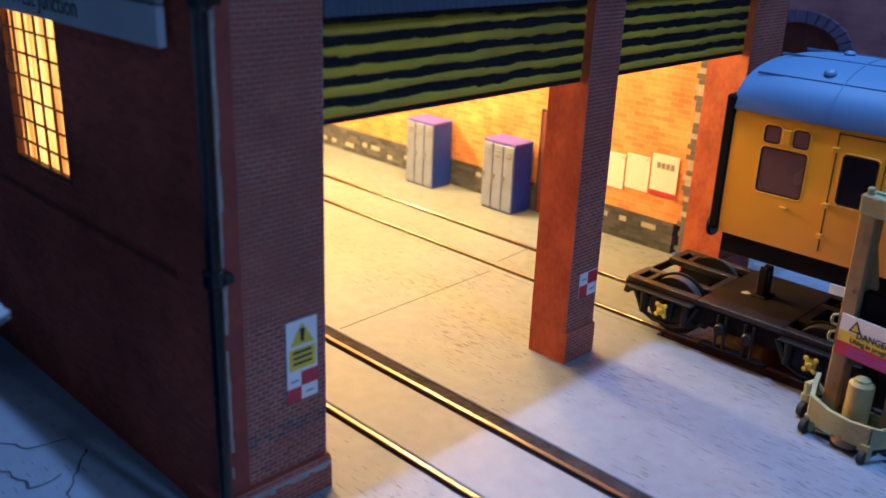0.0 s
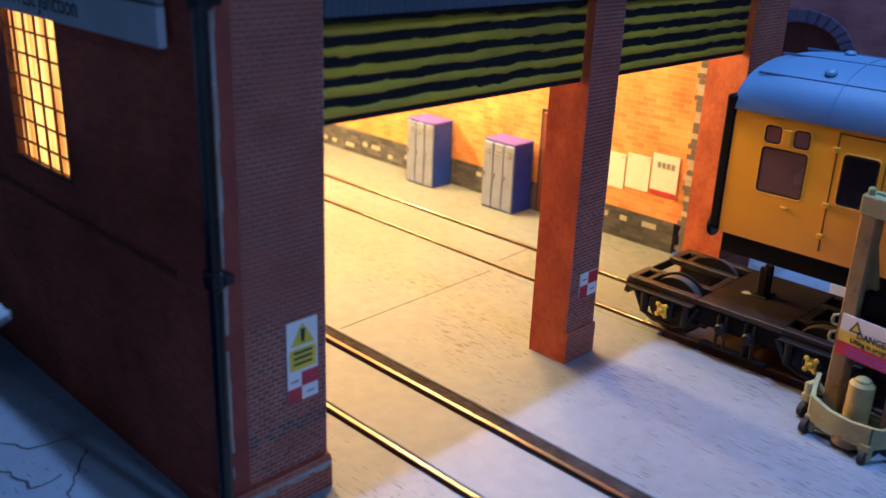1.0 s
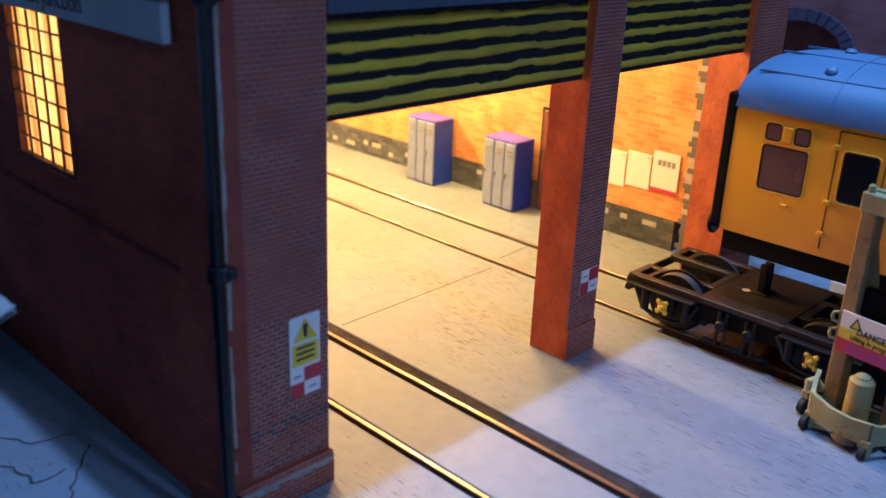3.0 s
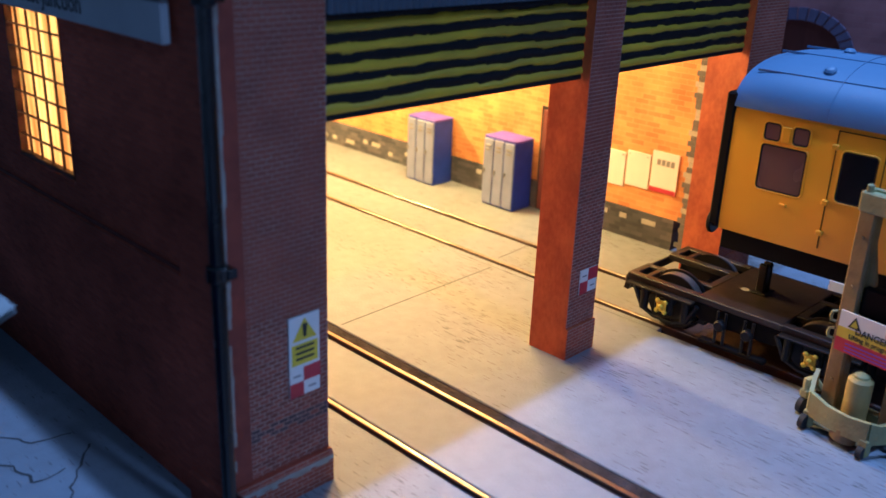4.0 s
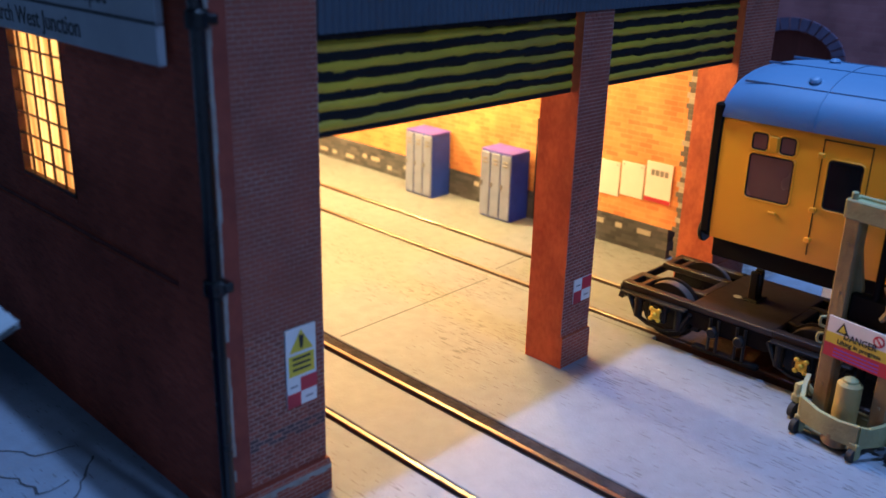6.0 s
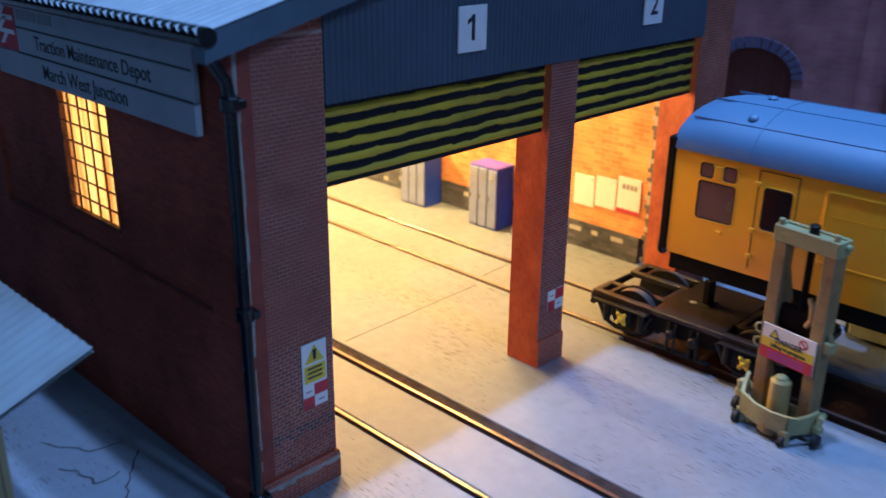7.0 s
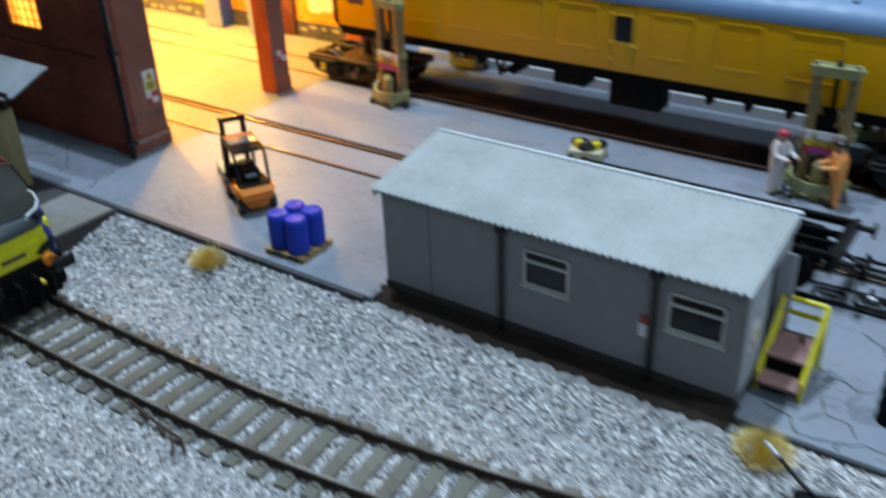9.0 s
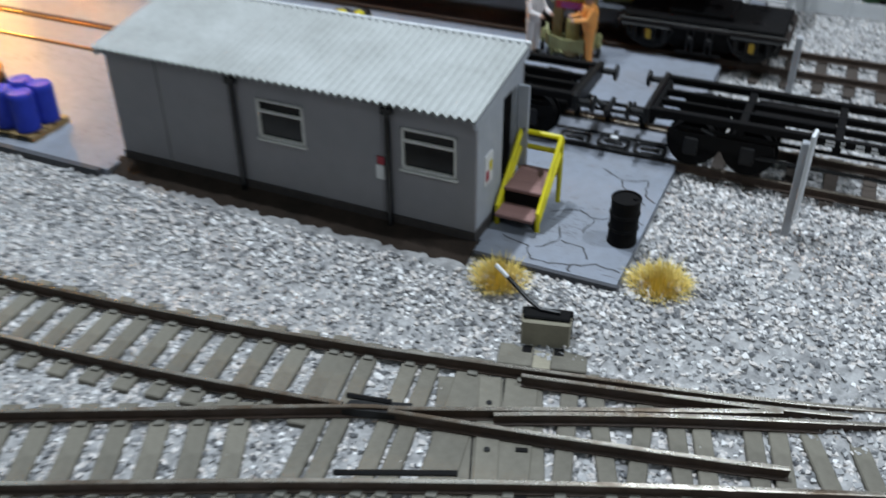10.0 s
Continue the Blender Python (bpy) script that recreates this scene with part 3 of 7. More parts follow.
g = Geo()
for k, pts in enumerate([
        [(145, 44), (152, 42), (154, 37), (163, 38), (168, 41), (174, 40)], [(154, 42), (158, 47), (156, 53)], [(163, 38), (164, 36)],
        [(158, 84), (164, 80), (170, 82), (171, 74), (174, 72)], [(164, 80), (166, 74), (172, 70)], [(152, 58), (158, 62), (163, 59), (168, 63), (174, 61)], [(158, 47), (164, 46), (166, 42)], [(163, 59), (162, 52)],
        [(-152, 44), (-146, 48), (-142, 50), (-141, 56)], [(-136, 57), (-131, 53), (-124, 48), (-118, 44), (-113, 36)], [(-141, 43), (-138, 45), (-132, 46), (-131, 48), (-132, 51)], [(-97, 49), (-95, 44), (-96, 40), (-92, 36), (-93, 32)],
        [(8, 135), (14, 139), (12, 144), (20, 149), (24, 147), (29, 152)], [(14, 139), (21, 137)], [(-22, 121), (-16, 124), (-12, 122)]]):
    crack_line(g, pts, 0.45, k)
for x0, y0, x1, y1 in ((-144, 117, -145.4, 166.5), (-148.4, 173, -149.4, 186)):
    g.face([(x0 - .16, y0, .05), (x0 + .16, y0, .05), (x1 + .16, y1, .05), (x1 - .16, y1, .05)])
solid("floor_cracks", g, CRACK, "thin dark cracks and joints in the concrete", "crack", kind="structure", angle=0)

# ---- rails ----
PROFILE = [(-0.8, -2.5), (0.8, -2.5), (0.8, -2.2), (0.22, -2.0), (0.22, -0.8), (0.5, -0.62), (0.5, -0.12), (0.36, 0.0), (-0.36, 0.0), (-0.5, -0.12), (-0.5, -0.62), (-0.22, -0.8), (-0.22, -2.0), (-0.8, -2.2)]


def curve_through(pts, step=4.0):
    """Points along a smooth line through the given ones."""
    out = []
    for i in range(len(pts) - 1):
        p0, p1, p2, p3 = [Vector(pts[min(max(j, 0), len(pts) - 1)]) for j in (i - 1, i, i + 1, i + 2)]
        n = max(1, int((p2 - p1).length / step))
        for k in range(n):
            t = k / n
            out.append(0.5 * (2 * p1 + (p2 - p0) * t + (2 * p0 - 5 * p1 + 4 * p2 - p3) * t * t + (3 * p1 - p0 - 3 * p2 + p3) * t ** 3))
    out.append(Vector(pts[-1]))
    return out


def offset(pts, d):
    """A line beside a line, d to its left."""
    out = []
    for i, p in enumerate(pts):
        t = (pts[min(i + 1, len(pts) - 1)] - pts[max(i - 1, 0)]).normalized()
        out.append(Vector((p.x - t.y * d, p.y + t.x * d)))
    return out


def rail_geo(pts, top):
    g, n = Geo(), len(PROFILE)
    verts, faces, heads = [], [], []
    for i, p in enumerate(pts):
        t = (pts[min(i + 1, len(pts) - 1)] - pts[max(i - 1, 0)]).normalized()
        for a, z in PROFILE:
            verts.append((p.x - t.y * a, p.y + t.x * a, z + top))
    for i in range(len(pts) - 1):
        for k in range(n):
            q = (k + 1) % n
            (heads if k in (6, 7, 8) else faces).append((i * n + k, i * n + q, (i + 1) * n + q, (i + 1) * n + k))
    faces += [tuple(range(n))[::-1], tuple(range((len(pts) - 1) * n, len(pts) * n))]
    k = len(faces)
    g.shared(verts, faces + heads)
    g.m = [1] * k + [0] * len(heads)
    return g


def straight(x0, x1, y):
    return [Vector((x0 + (x1 - x0) * i / 8, y)) for i in range(9)]


RAIL = [STEEL, RUST]
for name, yn, yf, where in (("depot_track", R1N, R1F, "first"), ("depot_track", R2N, R2F, "second")):
    tr = thing(name, 0, 0, 0, "bright steel rails set in the concrete depot floor", "railway track", "depot roads", kind="structure")
    joint = 330 if where == "first" else -97
    for y in (yn, yf):
        part("rail", rail_geo(straight(-338, joint, y), 0.5), RAIL, tr)
        if joint < 330:
            part("rail", rail_geo(straight(joint, 330, y), 0.5), [RUST, RUST], tr, "rust brown painted rail")
    slp = mesh_of("sleeper", cbox(Geo(), (-1.7, -16, -1.2), (1.7, 16, 0), 0.15), SLEEPER_DARK)
    for i in range(15):
        o = new("sleeper", slp)
        o.parent, o.matrix_basis = tr, pose((184 + i * 9.4) * MM, (yn + yf) / 2 * MM, -2.4 * MM, 0, 0, random.uniform(-1, 1))

TOP = -3.0
A = curve_through([(-170, -14.4), (-35, -14.4), (9, -14.3), (33, -13.7), (54, -12.4), (83, -9), (107, -5.5), (130, -1.4), (155, 3.7), (178, 8.6), (197, 12.9), (215, 17.6), (232.6, 23), (262, 33), (300, 48)])
LOW = offset(A, -16.9)
C = curve_through([(-30, -97), (30, -69), (84, -43.3), (112, -30), (138.5, -17.4), (151, -12.6), (180, 0.2), (212, 13.9)])
E_RAIL = curve_through([(-30, -117.5), (50, -78.5), (97.7, -56.1), (141, -36), (184.6, -17.3), (233.5, 2), (262, 12.5), (300, 26)])
F_RAIL = curve_through([(164, -8.4), (176, -2.9), (199, 6.6), (233, 19.3), (262, 30), (300, 44)])
turnout = thing("turnout", 0, 0, 0, "ballasted junction track with rusty rails and grey concrete sleepers", "railway track", kind="structure")
for pts in (A, [p for p in LOW if p.x < 137.6], [p for p in LOW if 143 < p.x < 218], C, E_RAIL, F_RAIL, [p for p in offset(A, -2.1) if 163 < p.x < 224]):
    part("rail", rail_geo(pts, TOP), [STEEL_DULL, RUST], turnout)
CHECK = curve_through([(36, -81.6), (46, -75.9), (61, -68.7), (80, -60.0), (86, -56.6)])
part("check_rail", rail_geo(CHECK, TOP - 0.5), [RUST, RUST], turnout, "rusty check rail")
g = Geo()
for pts in ([p for p in offset(E_RAIL, 2.0) if 142 < p.x < 164], [p for p in offset(A, -14.4) if 133 < p.x < 147]):
    tube(g, [(p.x, p.y, TOP - 0.4) for p in pts], 0.55, 6)
prism(g, [(137.6, -18.2), (149, -14.9), (149, -11.6), (138, -15.4)], 2, TOP - 2.2, TOP - 0.5)
part("frog", g, BLACK, turnout, "black plastic crossing and check rail")


def along(pts, step):
    """Places and headings at even steps along a line."""
    out, left = [], 0.0
    for p, q in zip(pts, pts[1:]):
        d = (q - p).length
        while left < d:
            out.append((p + (q - p) * (left / d), math.degrees(math.atan2(q.y - p.y, q.x - p.x))))
            left += step
        left -= d
    return out


def sleeper_mesh(length, wide):
    g = Geo()
    cbox(g, (-wide / 2, -length / 2, -1.9), (wide / 2, length / 2, 0), 0.22)
    return mesh_of("sleeper", g, SLEEPER)


def chair_mesh():
    g = Geo()
    cbox(g, (-1.0, -1.7, 0), (1.0, 1.7, 0.5), 0.15)
    return mesh_of("chair", g, CHAIR)


chair = chair_mesh()
std = sleeper_mesh(26.4, 4.0)
SL = TOP - 2.5


def lay(mesh, x, y, z, turn, chairs=(-8.45, 8.45)):
    o = new("sleeper", mesh)
    o.parent, o.matrix_basis = turnout, pose(x * MM, y * MM, z * MM, 0, 0, turn)
    for c in chairs:
        k = new("chair", chair)
        k.parent, k.matrix_basis = o, pose(0, c * MM, 0)


for p, a in along(offset(A, -8.45), 7.3):
    if p.x < 130:
        lay(std, p.x, p.y, SL, a + random.uniform(-1, 1))
for p, a in along(offset(E_RAIL, 8.8), 7.3):
    if p.x < 126:
        lay(std, p.x, p.y, SL - 0.18, a + random.uniform(-1, 1))
for i, x in enumerate([131.6, 137.8, 144.0, 150.0, 157.0, 169.4] + [176.4 + 6.2 * k for k in range(15)]):
    hi, lo = min(A, key=lambda p: abs(p.x - x + 3)), min(E_RAIL, key=lambda p: abs(p.x - x - 4))
    mid, d = (hi + lo) / 2, hi - lo
    m = sleeper_mesh(d.length + 8, 6.6 if i in (4, 5) else 3.4)
    half = d.length / 2
    lay(m, mid.x, mid.y, SL - 0.05, math.degrees(math.atan2(d.y, d.x)) - 90, (-half, half))
tie = part("tie_bar", cbox(Geo(), (-2.2, -27, -0.6), (2.2, 13, 0.15), 0.2), SLEEPER, turnout, "grey plastic tie bar")
part("moulded_base", cbox(Geo(), (-10.2, -30, -1.6), (10.2, 13, -0.28), 0.2), SLEEPER, tie)
for x in (-2.7, 2.7):
    part("groove", box(Geo(), (x - 0.14, -29, -0.26), (x + 0.14, 12.5, -0.1)), BLACK_MATT, tie, "", 0)
for y in (-20.5, -6.5, 5.5):
    part("pin", cyl(Geo(), (0, y, 0.1), (0, y, 0.35), 0.6, 8), BLACK, tie)
for x, y in ((-6.2, -15), (-6.0, 2.5), (6.0, -17), (6.2, -6), (6.4, 4)):
    part("slot", cbox(Geo(), (x - 1.1, y - 0.5, -0.3), (x + 1.1, y + 0.5, 0.22), 0.08), BLACK_MATT, tie)
tie.matrix_basis = pose(0.1632, -0.0090, SL * MM, 0, 0, 20)

pm = thing("point_lever", 164.6, 19.6, -6.2, "grey point lever box with a black lever and white tip", "point lever", rz=14)
g = Geo()
cbox(g, (-5.0, -4.2, 0), (5.0, -1.0, 7.4), 0.4)
part("box", g, LEVER_TAN, pm)
part("mounting_plate", cbox(Geo(), (-9.0, -10.6, -0.2), (-2.0, -4.2, 1.3), 0.2), SLEEPER, pm)
part("mounting_plate", cbox(Geo(), (1.6, -10.6, -0.2), (8.8, -4.2, 1.3), 0.2), SLEEPER, pm)
part("mounting_plate", cbox(Geo(), (-2.1, -10.6, -0.3), (1.7, -4.3, 0.9), 0.2), LEVER_TAN, pm)
for x in (-3.4, 3.0):
    part("slot", cbox(Geo(), (x - 1.0, -6.6, 0.9), (x + 1.0, -4.4, 1.42), 0.1), BLACK_MATT, pm, "dark slot")
g = Geo()
cbox(g, (-4.8, -3.6, 7.4), (4.8, -1.0, 8.2), 0.3)
cbox(g, (-5.2, -1.0, 0), (5.2, 0.4, 7.8), 0.3)
cbox(g, (-5.1, -4.7, 0.2), (5.1, -4.2, 1.0), 0.1)
part("lid", g, BLACK_MATT, pm, "black lid")
g = Geo()
tube(g, [(2.5, -2.0, 8.5), (-1.5, -1.4, 8.5), (-4.2, 0.8, 9.0), (-9.0, 4.5, 11.5)], 0.45, 8)
lever = part("lever", g, BLACK, pm)
part("tip", tube(Geo(), [(-9.0, 4.5, 11.5), (-11.6, 5.4, 13.6)], 0.48, 8), WHITE_PAINT, pm, "white painted tip")

wire = Geo()
tube(wire, [(14, -32.6, -4.2), (22, -34.0, -4.3), (30, -35.0, -4.1), (36, -35.2, -4.4), (39.4, -37.2, -5.0)], 0.4, 6)
tube(wire, [(31, -34.8, -4.0), (35.2, -36.8, -4.6), (37.2, -39.4, -5.4)], 0.35, 6)
solid("feed_wire", wire, RUST, "brown feed wire lying beside the curved rail", "wire")

# ---- engine shed ----
shed = thing("depot_building", 0, 0, 0, "two-road red brick depot shed with lit interior and open doors", "depot building", kind="structure")


def roof_z(y):
    return 86.8 + 0.25 * (min(y, 280 - y) - 63.5)


def wall_with_holes(g, x0, x1, y0, y1, z0, z1, holes):
    """A wall along x in one piece, with rectangular openings (x0, x1, z0, z1) through it."""
    xs = sorted({x0, x1, *[h[0] for h in holes], *[h[1] for h in holes]})
    zs = sorted({z0, z1, *[h[2] for h in holes], *[h[3] for h in holes]})

    def full(i, j):
        if not (0 <= i < len(xs) - 1 and 0 <= j < len(zs) - 1):
            return False
        x, z = (xs[i] + xs[i + 1]) / 2, (zs[j] + zs[j + 1]) / 2
        return not any(h[0] < x < h[1] and h[2] < z < h[3] for h in holes)
    ids, verts, faces = {}, [], []

    def at(i, j, s):
        if (i, j, s) not in ids:
            ids[i, j, s] = len(verts)
            verts.append((xs[i], y1 if s else y0, zs[j]))
        return ids[i, j, s]
    for i in range(len(xs) - 1):
        for j in range(len(zs) - 1):
            if not full(i, j):
                continue
            c = [(i, j), (i + 1, j), (i + 1, j + 1), (i, j + 1)]
            faces.append(tuple(at(*p, 0) for p in c))
            faces.append(tuple(at(*p, 1) for p in reversed(c)))
            for k, (di, dj) in enumerate(((0, -1), (1, 0), (0, 1), (-1, 0))):
                if not full(i + di, j + dj):
                    p, q = c[k], c[(k + 1) % 4]
                    faces.append((at(*q, 0), at(*p, 0), at(*p, 1), at(*q, 1)))
    g.shared(verts, faces)


WINDOWS = [(-166.6, -145.4, 42, 76), (-268.2, -250.4, 42, 76)]
g = Geo()
wall_with_holes(g, -340, -112, 63.4, 66.4, 0, 86.5, WINDOWS)
part("wall_south", g, BRICK_SIDE, shed, "dark red brick side wall with recessed panels", 0)
part("wall_foot", prism(Geo(), [(62.6, 0), (63.4, 0), (63.4, 36.3), (62.6, 36.0)], 0, -340, -112), BRICK_SIDE, shed, "", 0)
for x0, x1 in ((-199.4, -112.8), (-299.8, -213.2)):
    part("panel_joint", box(Geo(), (x0, 63.0, 36.4), (x1, 63.44, 36.8)), ARCH_DOOR, shed, "dark joint under the panel", 0)
for x0, x1 in ((-112.6, -112.0), (-213, -199.6), (-314, -300)):
    part("pilaster", box(Geo(), (x0, 62.6, 36.0), (x1, 63.4, 82)), BRICK_SIDE, shed, "", 0)
part("wall_head", box(Geo(), (-340, 62.6, 82), (-112, 63.4, 86.4)), BRICK_SIDE, shed, "", 0)
g = Geo()
wall_with_holes(g, -340, -117.4, 214, 218, 8.5, 85.6, [])
part("wall_north", g, BRICK_IN, shed, "orange brick inner wall", 0)
g = Geo()
box(g, (-340, 213.5, 0), (-122.2, 218, 8.5))
part("dado", g, BLUE_BRICK, shed, "blue-black brick dado", 0)
g = Geo()
box(g, (-340, 66.4, 0), (-337, 214, 106))
part("wall_west", g, BRICK_IN, shed, "", 0)
g = Geo()
box(g, (-117.0, 213.8, 0), (-112.4, 218, 85.6))
part("return_wall", g, STONE_RED, shed, "plain orange-red wall return", 0)
rq = random.Random(4)
for k in range(61):
    g = Geo()
    wide = rq.choice((3.2, 3.6, 4.3))
    box(g, (-117.0 - wide, 213.6, k * 1.4 + 0.05), (-117.0, 214.1, k * 1.4 + 1.36))
    part("quoin", g, QUOIN_PALE if (rq.random() < 0.36 and k > 5) else QUOIN_DARK, shed)
for k in range(26):
    x = -330 + k * 7.9 + rq.uniform(-2, 2)
    if -218 < x < -203 or -186 < x < -156 or x > -128:
        continue
    z = 1.9 + 1.7 * rq.randint(0, 2)
    g = Geo()
    box(g, (x, 213.3, z), (x + rq.choice((2.2, 4.4)), 213.6, z + 1.4))
    part("pale_brick", g, QUOIN_PALE, shed)


def pillar(x0, x1, y0, y1, z1, plinth, out, front=BRICK_FRONT, side=BRICK_SIDE):
    """A brick pier with a stepped foot; its sides may be plain card, flush down to the floor."""
    g = Geo()
    flush = side is STONE_RED
    box(g, (x0, y0, plinth + (0.6 if flush else 0.0)), (x1, y1, z1), 1)
    g.m[-3] = 0
    p = part("pillar", g, [front, side], shed, "", 0)
    near, far = (0.0 if flush else out), out * 0.5
    g = Geo()
    foot = [(y0 - near, 0), (y1 + far, 0), (y1 + far, plinth - out), (y1, plinth + 0.6), (y0, plinth + 0.6), (y0 - near, plinth - out)]
    if flush:
        foot = foot[:4] + [(y0, plinth + 0.6)]
    prism(g, foot, 0, x0, x1 + out, 1)
    g.m[0] = g.m[1] = 0
    part("plinth", g, [front, side], p, "", 0)
    ledge = Geo()
    rnd = random.Random(int(y0))
    y = y0 - near
    while y < y1 + far - 0.4:
        w = min(rnd.uniform(0.7, 2.4), y1 + far - y)
        h = rnd.uniform(0.35, 1.15)
        prism(ledge, [(x1 + out + 0.05, plinth - out - h), (x1 + out + 0.05, plinth - out + 0.05), (x1 + 0.4, plinth + 0.25), (x1 + 0.2, plinth - 0.6)], 1, y, y + w)
        y += w
    if not flush:
        part("worn_edge", ledge, WEAR_AND_GLINT, p, "worn pale ledge", 0)
    return p


pillar(-112, -102.2, 62.4, 80.2, 86.0, 5.4, 0.8)
pillar(-111.2, -102.3, 140.7, 149.9, 78, 6.2, 0.5, side=STONE_RED)
pillar(-112.4, -102.3, 201.6, 217.6, 86.0, 6.2, 0.5, side=STONE_RED)

# broken pale strip beside the drainpipe, standing in for its highlight
rnd = random.Random(8)
g, z = Geo(), 6.5
while z < 82:
    h = rnd.uniform(1.5, 5.0)
    if rnd.random() < 0.88:
        w = rnd.uniform(0.45, 0.95)
        cbox(g, (-102.3, 63.1 - 0.2 * w, z), (-101.9, 63.2 + 0.9 * w, z + h), 0.08)
    z += h
part("worn_corner", g, WEAR_AND_GLINT, shed, "broken pale strip standing in for the drainpipe's highlight")
part("corner_strip", box(Geo(), (-102.2, 62.5, 6.2), (-102.05, 66.2, 84)), RED_CARD, shed, "plain dark red card strip beside the bricks", 0)

# corrugated front over the doors
g = Geo()
sheet(g, lambda u, v: (-101.7 + 0.13 * math.sin((80.2 + 121.4 * u) * 2 * math.pi / 1.3), 80.2 + 121.4 * u, 71.8 + v * (roof_z(80.2 + 121.4 * u) - 2.0 - 71.8)), 600, 1)
box(g, (-104.5, 80.4, 72.0), (-102.6, 201.4, 92))
prism(g, [(80.4, 88), (140, 103), (201.4, 88)], 0, -104.5, -102.7)
part("gable_sheeting", g, FASCIA, shed, "slate-blue corrugated gable sheeting")
g = Geo()
for s in (1, -1):
    ys = [56.5, 140] if s > 0 else [223.5, 140]
    top = [(y, roof_z(y) + 0.5) for y in ys]
    low = [(y, roof_z(y) - 3.6) for y in ys]
    prism(g, [top[0], top[1], low[1], low[0]], 0, -101.2, -98.4)
part("bargeboard", g, BARGE, shed, "blue-grey bargeboard")
g = Geo()
for s in (1, -1):
    y0 = 55.5 if s > 0 else 224.5
    sheet(g, lambda u, v: (-345 + 246.6 * u, y0 + (140 - y0) * v, roof_z(y0 + (140 - y0) * v) + 1.2 + 0.38 * math.sin(u * 246.6 * 2 * math.pi / 2.4)), 620, 1)
part("roof", g, ROOF_SHEET, shed, "grey corrugated roof", 60)
g = Geo()
prism(g, [(57, roof_z(57) - 0.6), (140, 105.0), (223, roof_z(57) - 0.6), (223, roof_z(57) - 1.8), (140, 103.6), (57, roof_z(57) - 1.8)], 0, -344, -101.3)
tagged(new("ceiling", mesh_of("ceiling", g, CEILING_GREY)), "plain grey underside of the shed roof", "ceiling", kind="structure")


def roller_door(y0, y1, n, seed):
    """Half-open shutter of wavy yellow and black slats."""
    rnd = random.Random(seed)
    d = thing("roller_door", -104.2, y0, 57.0, "half-raised roller door striped in worn yellow and black", "roller door", "roller doors")
    w = y1 - y0
    pitch = (74.0 - 57.0) / n
    box_g = Geo()
    box(box_g, (-0.9, 0, 0.3), (-0.2, w, 17.6))
    part("backing", box_g, BLACK_SLAT, d, "", 0)
    part("bottom_bar", cbox(Geo(), (-0.8, 0, -0.1), (0.25, w, 0.78), 0.15), BLACK_SLAT, d, "black bottom bar")
    nu = 110

    def brushed():
        """A hand-painted edge: slow waves, small steps where strokes end, fine roughness."""
        ctrl = [rnd.uniform(-0.17, 0.17) for _ in range(22)]
        line, step = [], 0.0
        for i in range(nu + 1):
            c = i / nu * 20
            j, f = int(c), 0.5 - 0.5 * math.cos(math.pi * (c - int(c)))
            if rnd.random() < 0.09:
                step = rnd.uniform(-0.18, 0.18)
            line.append(ctrl[j] * (1 - f) + ctrl[j + 1] * f + step + rnd.uniform(-0.05, 0.05))
        return line
    edges = [brushed() for _ in range(2 * n + 1)]
    edges[0] = edges[2 * n] = [0.0] * (nu + 1)
    for k in range(2 * n):
        yellow = k % 2 == 0
        low0 = 0.7 + k // 2 * pitch + (0.0 if yellow else 0.49 * pitch)
        high0 = low0 + (0.49 if yellow else 0.51) * pitch
        ea, eb, bulge = edges[k], edges[k + 1], 0.42 if yellow else 0.25

        def at(u, v):
            i = min(round(u * nu), nu)
            low, high = low0 + ea[i], high0 + eb[i]
            return (bulge * math.sin(math.pi * v) ** 0.6 + 0.1 * ea[i], u * w, low + (high - low) * v)
        part("yellow_slat" if yellow else "black_slat", sheet(Geo(), at, nu, 6), YELLOW_SLAT if yellow else BLACK_SLAT, d)
    return d


roller_door(80.4, 140.4, 6, 1)
roller_door(150.1, 201.4, 6, 2)


def number_board(y, body):
    b = thing("number_board", -101.3, y, 81.2, "white road number board with a black figure", "sign", "road numbers")
    part("board", cbox(Geo(), (-0.1, -3.8, -4.2), (0.45, 3.8, 4.2), 0.1), WHITE_PRINT, b)
    letters("figure", body, 6.6, pose(0.00049, 0, 0, 0, 0, 90), BLACK_PRINT, b, 0.10)
    if body == "1":
        part("figure", prism(Geo(), [(-1.5, 0.9), (-0.2, 1.5), (-0.2, 2.4), (-1.5, 1.7)], 0, 0.45, 0.52), BLACK_PRINT, b, "", 0)


number_board(114.4, "1")
number_board(175.8, "2")

# gutter, downpipe
g = Geo()
tube(g, [(-344, 57.0, 85.2), (-98.0, 57.0, 85.2)], 1.5, 12)
gut = solid("gutter", g, PIPE_BLACK, "black half-round gutter under the eaves", "gutter", kind="structure")
dp = thing("drainpipe", -99.4, 60.6, 0, "glossy black drainpipe with brackets at the brick corner", "drainpipe")
g = Geo()
tube(g, [(0, -3.4, 84.5), (0, -2.6, 82.0), (0, -0.4, 78.5), (0, 0, 76), (0, 0, 4.0), (1.0, -0.8, 2.2), (2.0, -1.6, 1.4)], 0.98, 14)
part("pipe", g, PIPE_BLACK, dp)
for z in (75.2, 41.2, 6.0):
    g = Geo()
    cyl(g, (0, 0, z - 1.2), (0, 0, z + 1.2), 1.5, 14, 0, 0.3)
    cbox(g, (-1.6, 0.4, z - 0.7), (1.6, 2.0, z + 0.7), 0.2)
    part("bracket", g, PIPE_BLACK, dp)


